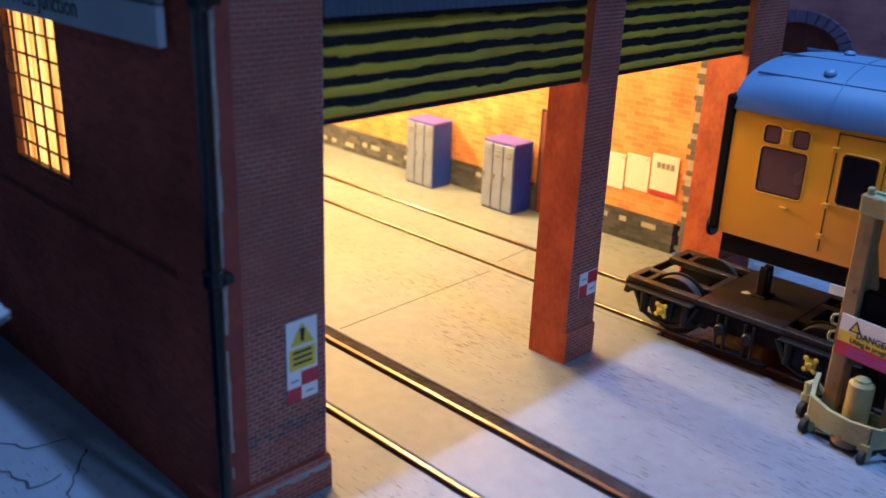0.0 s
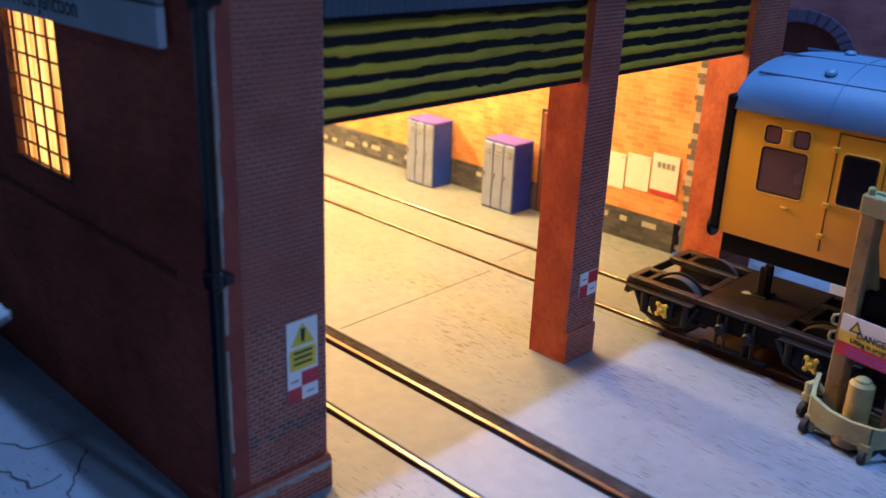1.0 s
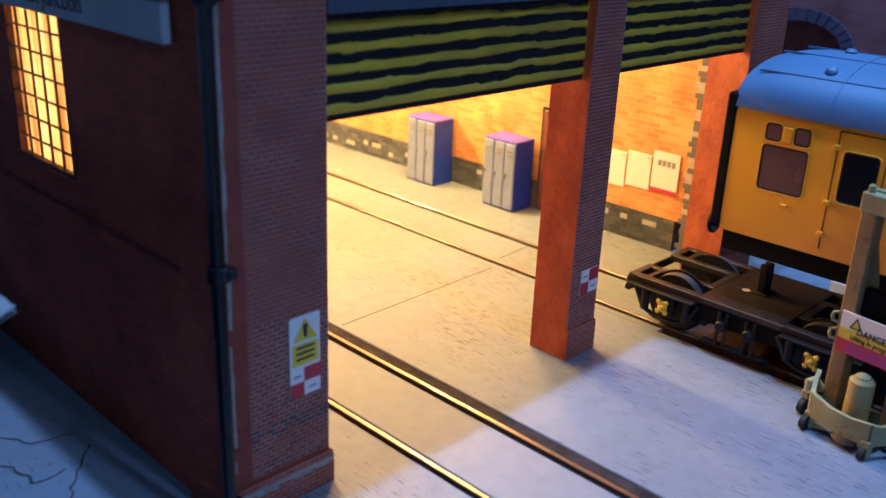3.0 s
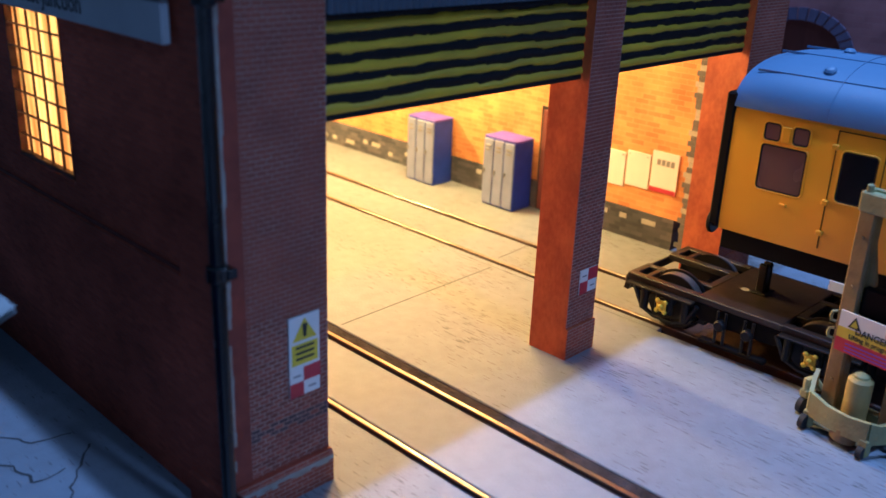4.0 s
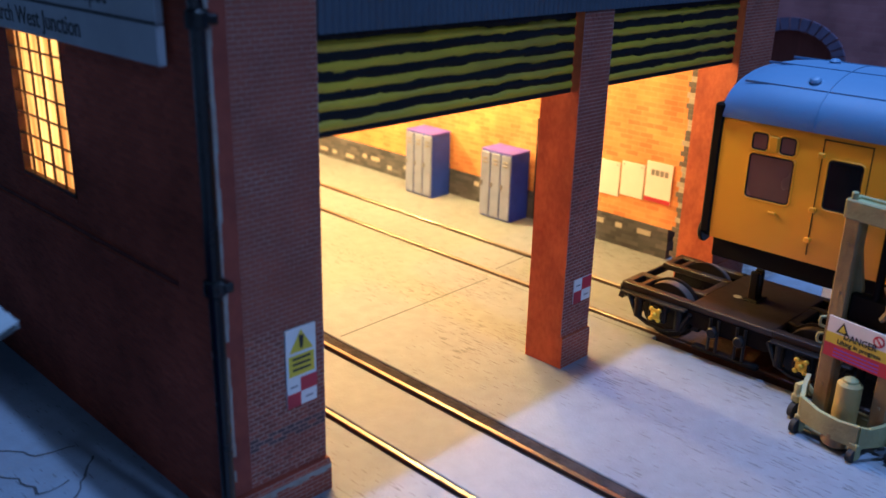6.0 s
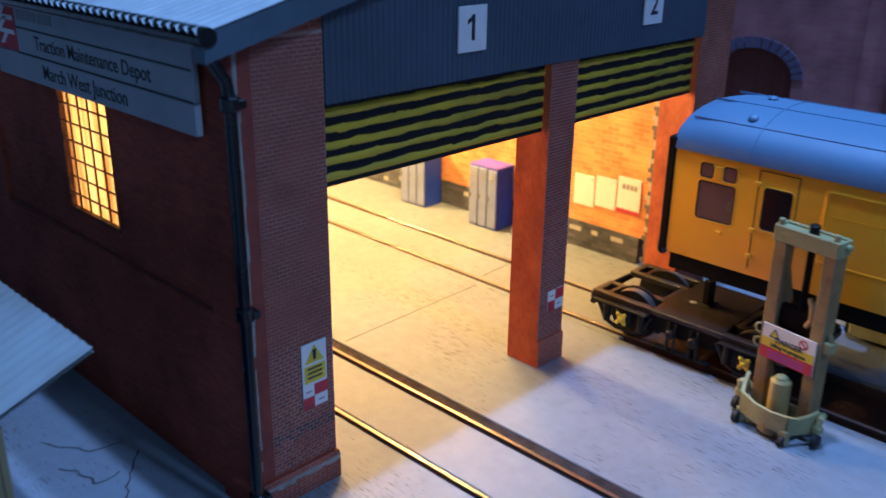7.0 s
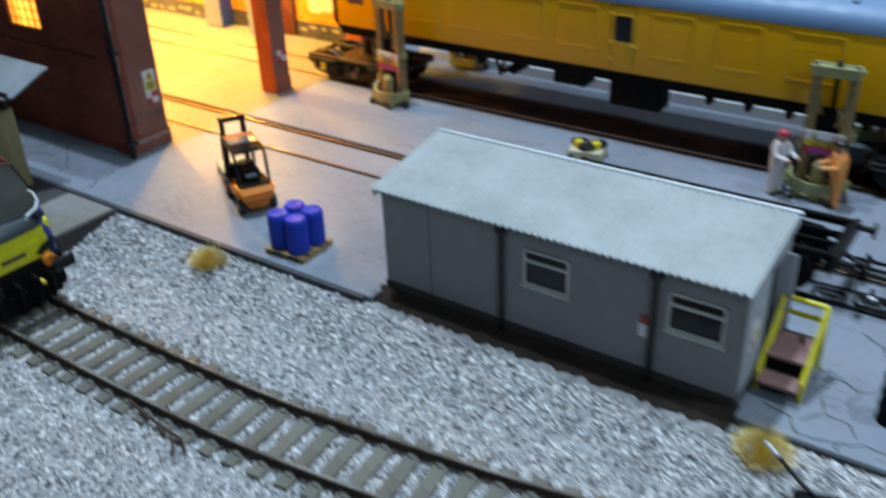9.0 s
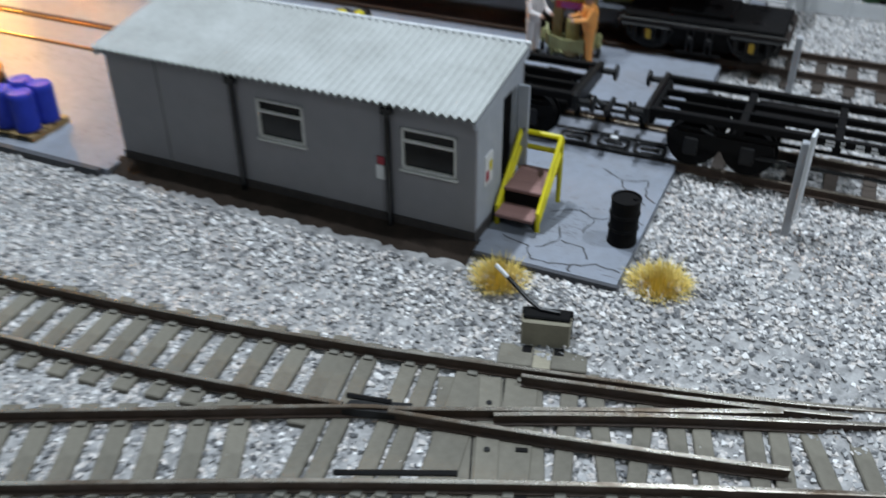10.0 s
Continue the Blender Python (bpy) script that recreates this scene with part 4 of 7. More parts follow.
def shed_window(x0, x1, z0, z1, n):
    w = thing("window_%d" % n, (x0 + x1) / 2, 63.2, z0, "tall small-paned metal window glowing warm from inside", "window", "shed windows", kind="structure")
    h, half = z1 - z0, (x1 - x0) / 2
    g = Geo()
    for a, b in (((-half, 0, 0), (-half + 0.35, 1.2, h)), ((half - 0.35, 0, 0), (half, 1.2, h)), ((-half, 0, 0), (half, 1.2, 0.7)), ((-half, 0, h - 0.7), (half, 1.2, h))):
        cbox(g, a, b, 0.1)
    part("window_frame", g, WINDOW_BAR, w)
    part("window_sill", cbox(Geo(), (-half - 0.2, -0.3, -0.7), (half + 0.2, 1.0, 0), 0.15), BRICK_SIDE, w)
    for i in range(1, 5):
        x = -half + 2 * half * i / 5
        part("glazing_bar", box(Geo(), (x - 0.12, 0.2, 0), (x + 0.12, 0.6, h)), WINDOW_BAR, w, "", 0)
    for i in range(1, 9):
        z = h * i / 9
        part("glazing_bar", box(Geo(), (-half, 0.25, z - 0.13), (half, 0.65, z + 0.13)), WINDOW_BAR, w, "", 0)
    pane = part("pane", box(Geo(), (-half, 1.4, 0), (half, 1.7, h)), SHEET, w, "translucent backing sheet", 0)


for k, (a, b, c, d) in enumerate(WINDOWS):
    shed_window(a, b, c, d, k + 1)

# name board on the side wall
nb = thing("depot_sign", -147.5, 62.0, 68.4, "long white depot name board with a red logo panel", "sign")
part("board", cbox(Geo(), (-38.5, -1.6, 0), (38.5, -0.4, 5.2), 0.15), SIGN_GREY, nb)
part("board", cbox(Geo(), (-27.0, -1.6, 5.3), (38.5, -0.4, 15.6), 0.15), SIGN_GREY, nb)
part("logo_panel", cbox(Geo(), (-38.5, -1.6, 5.3), (-27.1, -0.4, 15.6), 0.15), RED_PRINT, nb, "red logo panel")
g = Geo()
for z in (8.6, 11.4):
    box(g, (-37.6, -1.72, z), (-28, -1.6, z + 0.9))
for pts in ([(-35.5, 9.5), (-33.9, 9.5), (-30.6, 12.0), (-32.2, 12.0)], [(-34.6, 12.3), (-33.2, 12.3), (-30.6, 14.6), (-32.4, 14.6)], [(-35.2, 6.4), (-33.6, 6.4), (-31.0, 8.6), (-32.6, 8.6)]):
    prism(g, pts, 1, -1.72, -1.6)
part("logo", g, WHITE_PRINT, nb, "plain white bars", 0)
g = Geo()
box(g, (-27, -1.72, 10.2), (38.4, -1.6, 10.5))
box(g, (-27, -1.72, 5.2), (38.4, -1.6, 5.5))
part("rule", g, BLACK_PRINT, nb, "", 0)
g = Geo()
for a, b in ((-25.5, -17), (-15.8, -10)):
    box(g, (a, -1.72, 12.0), (b, -1.6, 14.0))
part("bars", g, GREY_PRINT, nb, "", 0)
letters("lettering", "Traction Maintenance Depot", 3.8, pose(0.0035, -0.00165, 0.0079), BLACK_PRINT, nb, 0.02)
letters("lettering", "March West Junction", 3.9, pose(0.0002, -0.00165, 0.0026), BLACK_PRINT, nb, 0.02)


def warning_plate(x, y0, y1, z0, z1, small):
    w = thing("warning_sign", x, (y0 + y1) / 2, z0, "red and white chequered clearance plate on brick pier" if small else "white and yellow hazard notice over a red chequered plate", "sign", "pier notices")
    h, half = z1 - z0, (y1 - y0) / 2
    part("plate", cbox(Geo(), (0, -half, 0), (0.3, half, h), 0.08), WHITE_PRINT, w)
    q = h if small else h * 0.36
    g = Geo()
    box(g, (0.3, -half, 0), (0.34, -half * 0.1, q * 0.5))
    box(g, (0.3, -half * 0.1, q * 0.5), (0.34, half, q))
    part("chequer", g, RED_PRINT, w, "", 0)
    g = Geo()
    for z, y in ((q * 0.75, -half * 0.55), (q * 0.25, half * 0.45)):
        box(g, (0.34, y - half * 0.25, z - 0.2), (0.36, y + half * 0.25, z + 0.1))
    part("bars", g, GREY_PRINT, w, "", 0)
    if small:
        return
    g = Geo()
    box(g, (0.3, -half * 0.85, h * 0.40), (0.34, half * 0.85, h * 0.66))
    prism(g, [(-half * 0.78, h * 0.70), (half * 0.78, h * 0.70), (0, h * 0.97)], 0, 0.3, 0.36)
    part("yellow_panel", g, YELLOW_PRINT, w, "", 0)
    g = Geo()
    for z in (0.60, 0.53, 0.46):
        box(g, (0.34, -half * 0.6, h * z), (0.37, half * 0.6, h * (z + 0.03)))
    prism(g, [(-0.25, h * 0.74), (0.25, h * 0.74), (0.45, h * 0.90), (-0.45, h * 0.90)], 0, 0.36, 0.40)
    part("bars", g, BLACK_PRINT, w, "", 0)


warning_plate(-102.05, 72.9, 78.4, 17.2, 30.1, False)
warning_plate(-102.25, 143.6, 149.3, 13.6, 18.8, True)


# ---- inside the shed ----
def locker(x):
    l = thing("locker", x, 204.4, 0, "bank of three grey lockers with blue sides against the wall", "locker", "locker banks")
    part("body", cbox(Geo(), (-6.2, 0.2, 0), (6.0, 8.4, 20.8), 0.15), LOCKER_BLUE, l, "blue metal body")
    part("top", cbox(Geo(), (-6.2, 0, 20.8), (6.2, 8.5, 21.4), 0.15), LOCKER_TOP, l, "violet top")
    for k in range(3):
        x0 = -6.1 + k * 4.1
        dr = part("door", cbox(Geo(), (x0, -0.35, 0.5), (x0 + 3.85, 0.2, 20.6), 0.25), LOCKER_GREY, l)
        for z in (18.2, 17.0):
            part("vent", cbox(Geo(), (x0 + 1.0, -0.6, z), (x0 + 2.9, -0.3, z + 0.6), 0.1), GREY_PRINT, dr)
        part("handle", cbox(Geo(), (x0 + 0.4, -0.75, 10.0), (x0 + 0.9, -0.3, 11.4), 0.1), GREY_PRINT, dr)


locker(-210.8)
locker(-177.2)
for x0, x1, z0, z1, red in ((-131.0, -122.9, 15.2, 26.3, True), (-138.9, -131.5, 15.0, 24.7, False), (-147.0, -139.4, 14.0, 23.8, False)):
    p = thing("poster", (x0 + x1) / 2, 213.95, z0, "white notice with a red foot and small pictures" if red else "plain white notice pinned on the brick wall", "notice", "wall notices")
    half = (x1 - x0) / 2
    part("sheet", cbox(Geo(), (-half, -0.35, 0), (half, 0, z1 - z0), 0.05), WHITE_PRINT, p)
    g = Geo()
    if red:
        box(g, (-half, -0.4, 0), (half, -0.35, 1.2))
        part("band", g, RED_PRINT, p, "", 0)
        g = Geo()
        for k in range(4):
            box(g, (-half + 1.6 + k * 1.4, -0.4, 7.4), (-half + 2.7 + k * 1.4, -0.35, 9.0))
        part("bars", g, GREY_PRINT, p, "", 0)
    else:
        for k in range(2):
            part("pin", cyl(Geo(), (-half + 0.8 + k * (2 * half - 1.6), -0.6, z1 - z0 - 0.8), (-half + 0.8 + k * (2 * half - 1.6), -0.3, z1 - z0 - 0.8), 0.22, 8), SIGN_GREY, p)
d = thing("door_1", -163.2, 214, 0, "dark brown wooden side door with a small brass knob", "door", kind="structure")
part("frame", cbox(Geo(), (-6.2, -0.9, 0), (6.2, 0, 31.6), 0.2), BOGIE, d)
part("leaf", cbox(Geo(), (-5.2, -1.3, 0.3), (5.2, -0.7, 30.6), 0.2), ARCH_DOOR, d)
part("knob", cyl(Geo(), (4.2, -2.2, 13), (4.2, -1.2, 13), 0.5, 10), STEEL, d)


# ---- coach on jacks ----
def coach():
    x0, x1, yc = -87.4, 168.0, 187.6
    c = thing("coach", 0, yc, 0, "yellow engineering coach with grey roof raised on jacks", "railway coach")
    L0, L1, W = x0, x1, 18.6
    side_pts = [(-18.35, 26.4), (-18.6, 29), (-18.6, 50), (-18.3, 51.6)]
    g = Geo()
    poly = side_pts + [(-y, z) for y, z in reversed(side_pts)]
    prism(g, poly, 0, L0, L1)
    body = part("body", g, COACH_YELLOW, c, "glossy yellow bodyside")
    g = Geo()
    arc = [(-18.9, 51.4), (-18.9, 52.0)] + [(-18.9 * math.cos(a) , 52.0 + 9.6 * math.sin(a) ** 0.85) for a in [math.pi * k / 20 for k in range(1, 20)]] + [(18.9, 52.0), (18.9, 51.4)]
    def squash(u):
        # the roof dips to the ends
        return 1.0 - 0.16 * max(0.0, 1 - min(u, 1 - u) / 0.035) ** 2
    verts, faces, m = [], [], len(arc)
    us = [0, 0.006, 0.015, 0.03, 0.05] + [0.05 + 0.9 * k / 12 for k in range(1, 13)] + [0.97, 0.985, 0.994, 1.0]
    for u in us:
        s = squash(u)
        for y, z in arc:
            verts.append((L0 - 0.6 + (L1 - L0 + 1.2) * u, y * (0.96 + 0.04 * s), 51.4 + (z - 51.4) * s))
    for i in range(len(us) - 1):
        for k in range(m - 1):
            faces.append((i * m + k, i * m + k + 1, (i + 1) * m + k + 1, (i + 1) * m + k))
    faces += [tuple(range(m)), tuple(range((len(us) - 1) * m, len(us) * m))[::-1]]
    g.shared(verts, faces)
    roof = part("roof", g, COACH_ROOF, c, "blue-grey curved roof", 50)
    for y in (-14.8, -5.6, 5.6, 14.8):
        g = Geo()
        z = 52.0 + 9.6 * math.sin(math.acos(abs(y) / 18.9)) ** 0.85
        box(g, (L0 + 1.5, y - 0.13, z - 0.3), (L0 + (62 if abs(y) > 10 else 240), y + 0.13, z + 0.14))
        part("roof_strip", g, COACH_ROOF, roof)
    for k in range(9):
        x = L0 + 18 + k * 27
        pts = [(x, -18.95 * math.cos(a), 52.02 + 9.63 * math.sin(a) ** 0.85) for a in [math.pi * j / 24 for j in range(0, 25)]]
        part("roof_rib", tube(Geo(), pts, 0.13, 4), COACH_ROOF, roof)
    vent = Geo()
    lathe(vent, [(1.5, 0), (1.5, 0.2), (1.0, 0.45), (1.15, 0.75), (0.8, 1.15), (0.2, 1.3)], 0, 0, 14)
    vm = mesh_of("roof_vent", vent, COACH_ROOF)
    for y, xs in ((-12.4, (-73, -33, -13.5, 16, 35, 74, 94, 124, 146)), (0.0, (-75, -25, -5, 44, 84, 134))):
        tilt = math.degrees(math.atan2(-y, 18.0))
        z = 52.0 + 9.6 * math.sin(math.acos(abs(y) / 18.9)) ** 0.85 - 0.25
        for x in xs:
            o = new("roof_vent", vm)
            o.parent, o.matrix_basis = roof, pose(x * MM, y * MM, z * MM, tilt * 0.8, 0, 0)
    g = Geo()
    cbox(g, (L0 + 0.5, -17.6, 22.2), (L1 - 0.5, -15.8, 26.4), 0.2)
    cbox(g, (L0 + 0.5, 15.8, 22.2), (L1 - 0.5, 17.6, 26.4), 0.2)
    cbox(g, (L0 + 1, -15.8, 24.4), (L1 - 1, 15.8, 26.3), 0.2)
    for k in range(12):
        x = L0 + 30 + k * 16.4
        cbox(g, (x, -15.8, 22.6), (x + 1.6, 15.8, 24.4), 0.2)
    part("underframe", g, BLACK_MATT, c, "black underframe")
    for x in (-14.0, 82.0, 96.0, 110.0):
        g = Geo()
        prism(g, [(x - 1.4, 22.4), (x + 1.4, 22.4), (x + 0.8, 19.2), (x - 0.8, 19.2)], 1, -16.8, -12.0)
        part("bracket", g, BLACK_MATT, c)
    g = Geo()
    for x in (-7.0, -3.0):
        tube(g, [(x, -15.5, 22.4), (-4.6, -15.5, 16.4)], 0.7, 6)
    cyl(g, (-4.6, -16.4, 16.6), (-4.6, -8.0, 16.6), 0.9, 10)
    cyl(g, (1.5, -16.4, 19.2), (1.5, -6.0, 19.2), 2.2, 16, 0, 0.3)
    part("brake_hanger", g, BLACK_MATT, c, "black brake gear below the floor")
    for a, b, z in ((44.0, 64.5, 12.6), (20, 34, 17.2)):
        part("equipment_box", cbox(Geo(), (a, -17.0, z), (b, -8, 22.4), 0.5), BLACK_MATT, c)
    for s, x in ((-1, L0), (1, L1)):
        e = part("end", cbox(Geo(), (x, -18.9, 27), (x + s * 2.2, 18.9, 54), 0.4), BLACK_MATT, c, "black coach end")
        g = Geo()
        cbox(g, (x + s * 0.9, -6.6, 28), (x + s * 3.6, 6.6, 53), 0.8)
        for k in range(5):
            cbox(g, (x + s * (1.0 + k * 0.6), -7.0, 27.6), (x + s * (1.3 + k * 0.6), 7.0, 53.6), 0.2)
        part("gangway", g, BLACK_MATT, e)
        for y in (-11.4, 11.4):
            g = Geo()
            cyl(g, (x, y, 25.2), (x + s * 4.2, y, 25.2), 1.2, 12)
            cyl(g, (x + s * 4.2, y, 25.2), (x + s * 5.2, y, 25.2), 2.7, 20, 0, 0.25)
            part("buffer", g, BLACK, e)
    yside = -18.72

    def rounded(x, z, w, h, r, grow):
        """Corner points of a rounded rectangle, grown outwards."""
        pts = []
        for cx, cz, a0 in ((x + w - r, z + h - r, 0), (x + r, z + h - r, 90), (x + r, z + r, 180), (x + w - r, z + r, 270)):
            for k in range(5):
                q = radians(a0 + 22.5 * k)
                pts.append((cx + (r + grow) * math.cos(q), cz + (r + grow) * math.sin(q)))
        return pts

    def band(x, z, w, h, r, grows):
        """A moulded rim round an opening: pairs of growth and depth, joined ring to ring."""
        g, rings = Geo(), [[(px, yside + d, pz) for px, pz in rounded(x, z, w, h, r, gr)] for gr, d in grows]
        n = len(rings[0])
        g.shared([p for ring in rings for p in ring], [(i * n + k, i * n + (k + 1) % n, (i + 1) * n + (k + 1) % n, (i + 1) * n + k) for i in range(len(rings) - 1) for k in range(n)])
        return g

    def window(x, z, w, h, glass, lights):
        low = h * 0.68 if lights else h
        opens = [(x, z, w, low, 0.75)]
        if lights:
            opens += [(x + 0.1, z + h * 0.74, w * 0.36, h * 0.26, 0.7), (x + w * 0.64, z + h * 0.74, w * 0.36 - 0.1, h * 0.26, 0.7)]
        wn = None
        for ox, oz, ow, oh, r in opens:
            rim = part("window" if wn is None else "top_light", band(ox, oz, ow, oh, r, [(0.34, 0.13), (0.24, -0.05), (0.08, -0.05), (0.0, 0.08)]), COACH_YELLOW, body if wn is None else wn)
            wn = wn or rim
            part("seal", band(ox, oz, ow, oh, r, [(0.04, 0.03), (-0.12, 0.06), (-0.3, 0.09)]), BLACK_SLAT, wn, "dark window seal")
            pane = Geo()
            pts = rounded(ox, oz, ow, oh, r, -0.25)
            pane.face([(px, yside + 0.09, pz) for px, pz in pts], 0, (ox + ow / 2, 0, oz))
            part("pane", pane, glass, wn, "dark glazing" if glass is GLASS_DARK else "brownish glazing", 0)
        if lights:
            part("divider", cbox(Geo(), (x + w * 0.40, yside - 0.2, z + h * 0.74), (x + w * 0.60, yside + 0.3, z + h * 0.98), 0.2), COACH_YELLOW, wn)

    def door(x, w):
        g = Geo()
        for a in (x, x + w):
            box(g, (a - 0.09, yside + 0.05, 28), (a + 0.09, yside + 0.4, 50.6))
        box(g, (x, yside + 0.05, 50.4), (x + w, yside + 0.4, 50.58))
        dr = part("door", g, BLACK_SLAT, body, "dark door outline", 0)
        for z in (30.5, 36.5, 47.0):
            part("hinge", cbox(Geo(), (x - 0.7, yside - 0.5, z), (x + 0.5, yside + 0.3, z + 1.0), 0.15), COACH_YELLOW, dr)
        part("handle", cbox(Geo(), (x + w - 1.8, yside - 0.6, 36.2), (x + w + 1.2, yside + 0.2, 36.7), 0.12), HANDRAIL, dr)
        window(x + 1.4, 37.6, w - 2.4, 9.4, GLASS_DARK, False)

    window(-81.0, 36.6, 9.0, 13.0, GLASS_PINK, True)
    part("lamp_iron", cbox(Geo(), (-75.6, yside - 0.4, 34.2), (-74.2, yside + 0.2, 34.7), 0.1), COACH_YELLOW, body)
    door(-67.0, 8.8)
    door(44.2, 9.2)
    door(147.0, 9.0)
    for a, b in ((-52.0, -35.0), (-27.2, -11.4), (-2.0, 16.0), (22.6, 38.2), (60.0, 74.6), (83.4, 98.0), (108.0, 124.0)):
        lo, hi, mid = 34.0, 49.0, (a + b) / 2
        g = band(a, lo, b - a, hi - lo, 0.5, [(1.0, 0.13), (0.10, -0.15), (0.0, -0.14), (0.0, 0.14)])
        box(g, (a + 1, yside + 0.0, hi - 4.9), (b - 1, yside + 0.3, hi - 4.72))
        box(g, (mid - 0.1, yside + 0.0, hi - 4.8), (mid + 0.1, yside + 0.3, hi - 1.0))
        part("plated_panel", g, COACH_YELLOW, body, "", 0)
    return c


coach()


def bogie(x, y, label, bolted=True):
    b = thing("bogie", x, y, 0.5, label, "bogie", "coach bogies")
    g = Geo()
    cbox(g, (-9.4, -12.6, 9.5), (9.4, 12.6, 11.0), 0.25)
    for e in (-1, 1):
        for s in (-1, 1):
            cbox(g, (e * 9.2, s * 10.7, 9.5), (e * 26.5, s * 12.6, 11.0), 0.2)
            cbox(g, (e * 9.2, s * 4.3, 9.5), (e * 26.5, s * 6.1, 11.0), 0.2)
            cbox(g, (e * 24.7, s * 5.9, 9.5), (e * 26.5, s * 10.9, 11.0), 0.2)
            cbox(g, (e * 21.6, s * 5.9, 9.6), (e * 23.0, s * 10.9, 10.9), 0.2)
        cbox(g, (e * 9.2, -4.5, 9.6), (e * 11.2, 4.5, 10.9), 0.2)
        cbox(g, (e * 26.3, -12.4, 8.2), (e * 27.1, 12.4, 10.2), 0.25)
    frame_part = part("frame", g, BOGIE, b, "dark brown moulded bogie frame")
    for s in (-1, 1):
        side = Geo()
        prism(side, [(-26.0, 9.5), (-25.4, 7.6), (-20.6, 7.4), (-19.4, 9.0), (-13.4, 9.0), (-12.2, 7.4), (-8.0, 5.8), (8.0, 5.8), (12.2, 7.4), (13.4, 9.0), (19.4, 9.0), (20.6, 7.4), (25.4, 7.6), (26.0, 9.5)], 1, s * 11.0, s * 12.3)
        part("side_frame", side, BLACK_MATT, b, "", 20)
        for e in (-1, 1):
            part("footstep", cbox(Geo(), (e * 9.4, s * 12.6, 9.0), (e * 25.6, s * 14.4, 9.6), 0.2), BLACK, frame_part)
        for px in (-3.0, 3.0):
            g = Geo()
            for q in (-0.9, 0.9):
                tube(g, [(px + q, s * 13.0, 1.6), (px + q, s * 13.0, 9.4)], 0.36, 6)
            cyl(g, (px, s * 12.4, 6.6), (px, s * 14.2, 6.6), 1.2, 12, 0, 0.3)
            part("swing_link", g, BLACK, b)
        g = Geo()
        cbox(g, (-7.4, s * 11.6, 1.4), (7.4, s * 13.4, 2.4), 0.25)
        part("spring_plank", g, BLACK_MATT, b)
        for ax in (-16.4, 16.4):
            g = Geo()
            pts = [(ax - 7.6, 8.6), (ax - 5.4, 4.4), (ax - 2.2, 3.2), (ax + 2.2, 3.2), (ax + 5.4, 4.4), (ax + 7.6, 8.6)]
            tube(g, [(px, s * 12.9, pz) for px, pz in pts], 0.55, 6)
            for q in (-5.0, 5.0):
                tube(g, [(ax + q, s * 12.9, 4.2), (ax + q, s * 12.9, 9.2)], 0.95, 10)
            part("spring_gear", g, BLACK, b)
        for px in (-9.2, 9.2, -23.6, 23.6):
            g = Geo()
            prism(g, [(px - 0.8, 3.4), (px + 0.8, 3.4), (px + 1.2, 6.4), (px + 0.7, 9.5), (px - 0.7, 9.5), (px - 1.2, 6.4)], 1, s * 7.0, s * 9.4)
            part("brake_block", g, BLACK, b)
    g = Geo()
    cbox(g, (-2.8, -2.4, 11.0), (0.6, 2.4, 11.4), 0.2)
    for s in (-1, 1):
        cbox(g, (-2.2, s * 0.55, 11.2), (-0.2, s * 1.5, 17.6), 0.3)
    cbox(g, (-1.0, -0.9, 11.2), (-0.4, 0.9, 16.6), 0.2)
    part("pivot", g, BLACK, b, "black forked pivot post")
    part("pivot_hole", cyl(Geo(), (-4.2, -1.6, 10.95), (-4.2, -1.6, 11.06), 0.9, 16), POST_GREY, frame_part, "bright round hole lining")
    g = Geo()
    for ax in (-10.4, 10.4):
        cbox(g, (ax - 0.6, -10.6, 4.0), (ax + 0.6, 10.6, 5.4), 0.2)
    cbox(g, (-8.8, -3.4, 5.2), (8.8, 3.4, 9.5), 0.6)
    part("brake_rigging", g, BLACK_MATT, b)
    for ax in (-16.4, 16.4):
        ws = part("wheelset", tube(Geo(), [(ax, -12, 6.2), (ax, 12, 6.2)], 0.9, 10), BLACK, b)
        for s in (-1, 1):
            g = Geo()
            tube(g, [(ax, s * 6.6, 6.2), (ax, s * 7.2, 6.2), (ax, s * 7.2, 6.2), (ax, s * 9.4, 6.2)], [6.8, 6.8, 6.2, 6.1], 40)
            part("wheel", g, BLACK, ws)
            part("tread", tube(Geo(), [(ax, s * 7.25, 6.2), (ax, s * 9.2, 6.2)], [6.28, 6.2], 40, False), WHEEL_STEEL, ws, "worn steel tread")
            g = Geo()
            cbox(g, (ax - 2.1, s * 12.2, 4.4), (ax + 2.1, s * 13.6, 9.4), 0.4)
            cyl(g, (ax, s * 13.4, 6.5), (ax, s * 14.0, 6.5), 1.9, 16, 0, 0.2)
            bx = part("axlebox", g, BLACK, b)
            g = Geo()
            if bolted:
                cbox(g, (ax - 1.15, s * 13.9, 5.2), (ax + 1.15, s * 14.25, 7.8), 0.2)
                for dx in (-0.95, 0.95):
                    for dz in (-1.15, 1.15):
                        cyl(g, (ax + dx, s * 13.9, 6.5 + dz), (ax + dx, s * 14.6, 6.5 + dz), 0.52, 10, 0, 0.2)
                cyl(g, (ax, s * 14.2, 6.5), (ax, s * 14.9, 6.5), 0.55, 10, 0, 0.2)
                part("cover", g, YELLOW_PRINT, bx, "yellow axlebox cover")
            else:
                cbox(g, (ax - 0.85, s * 13.9, 5.3), (ax + 0.85, s * 14.4, 8.5), 0.35)
                part("cover", g, HANDRAIL_OLD, bx, "dull yellow oval axlebox cover")
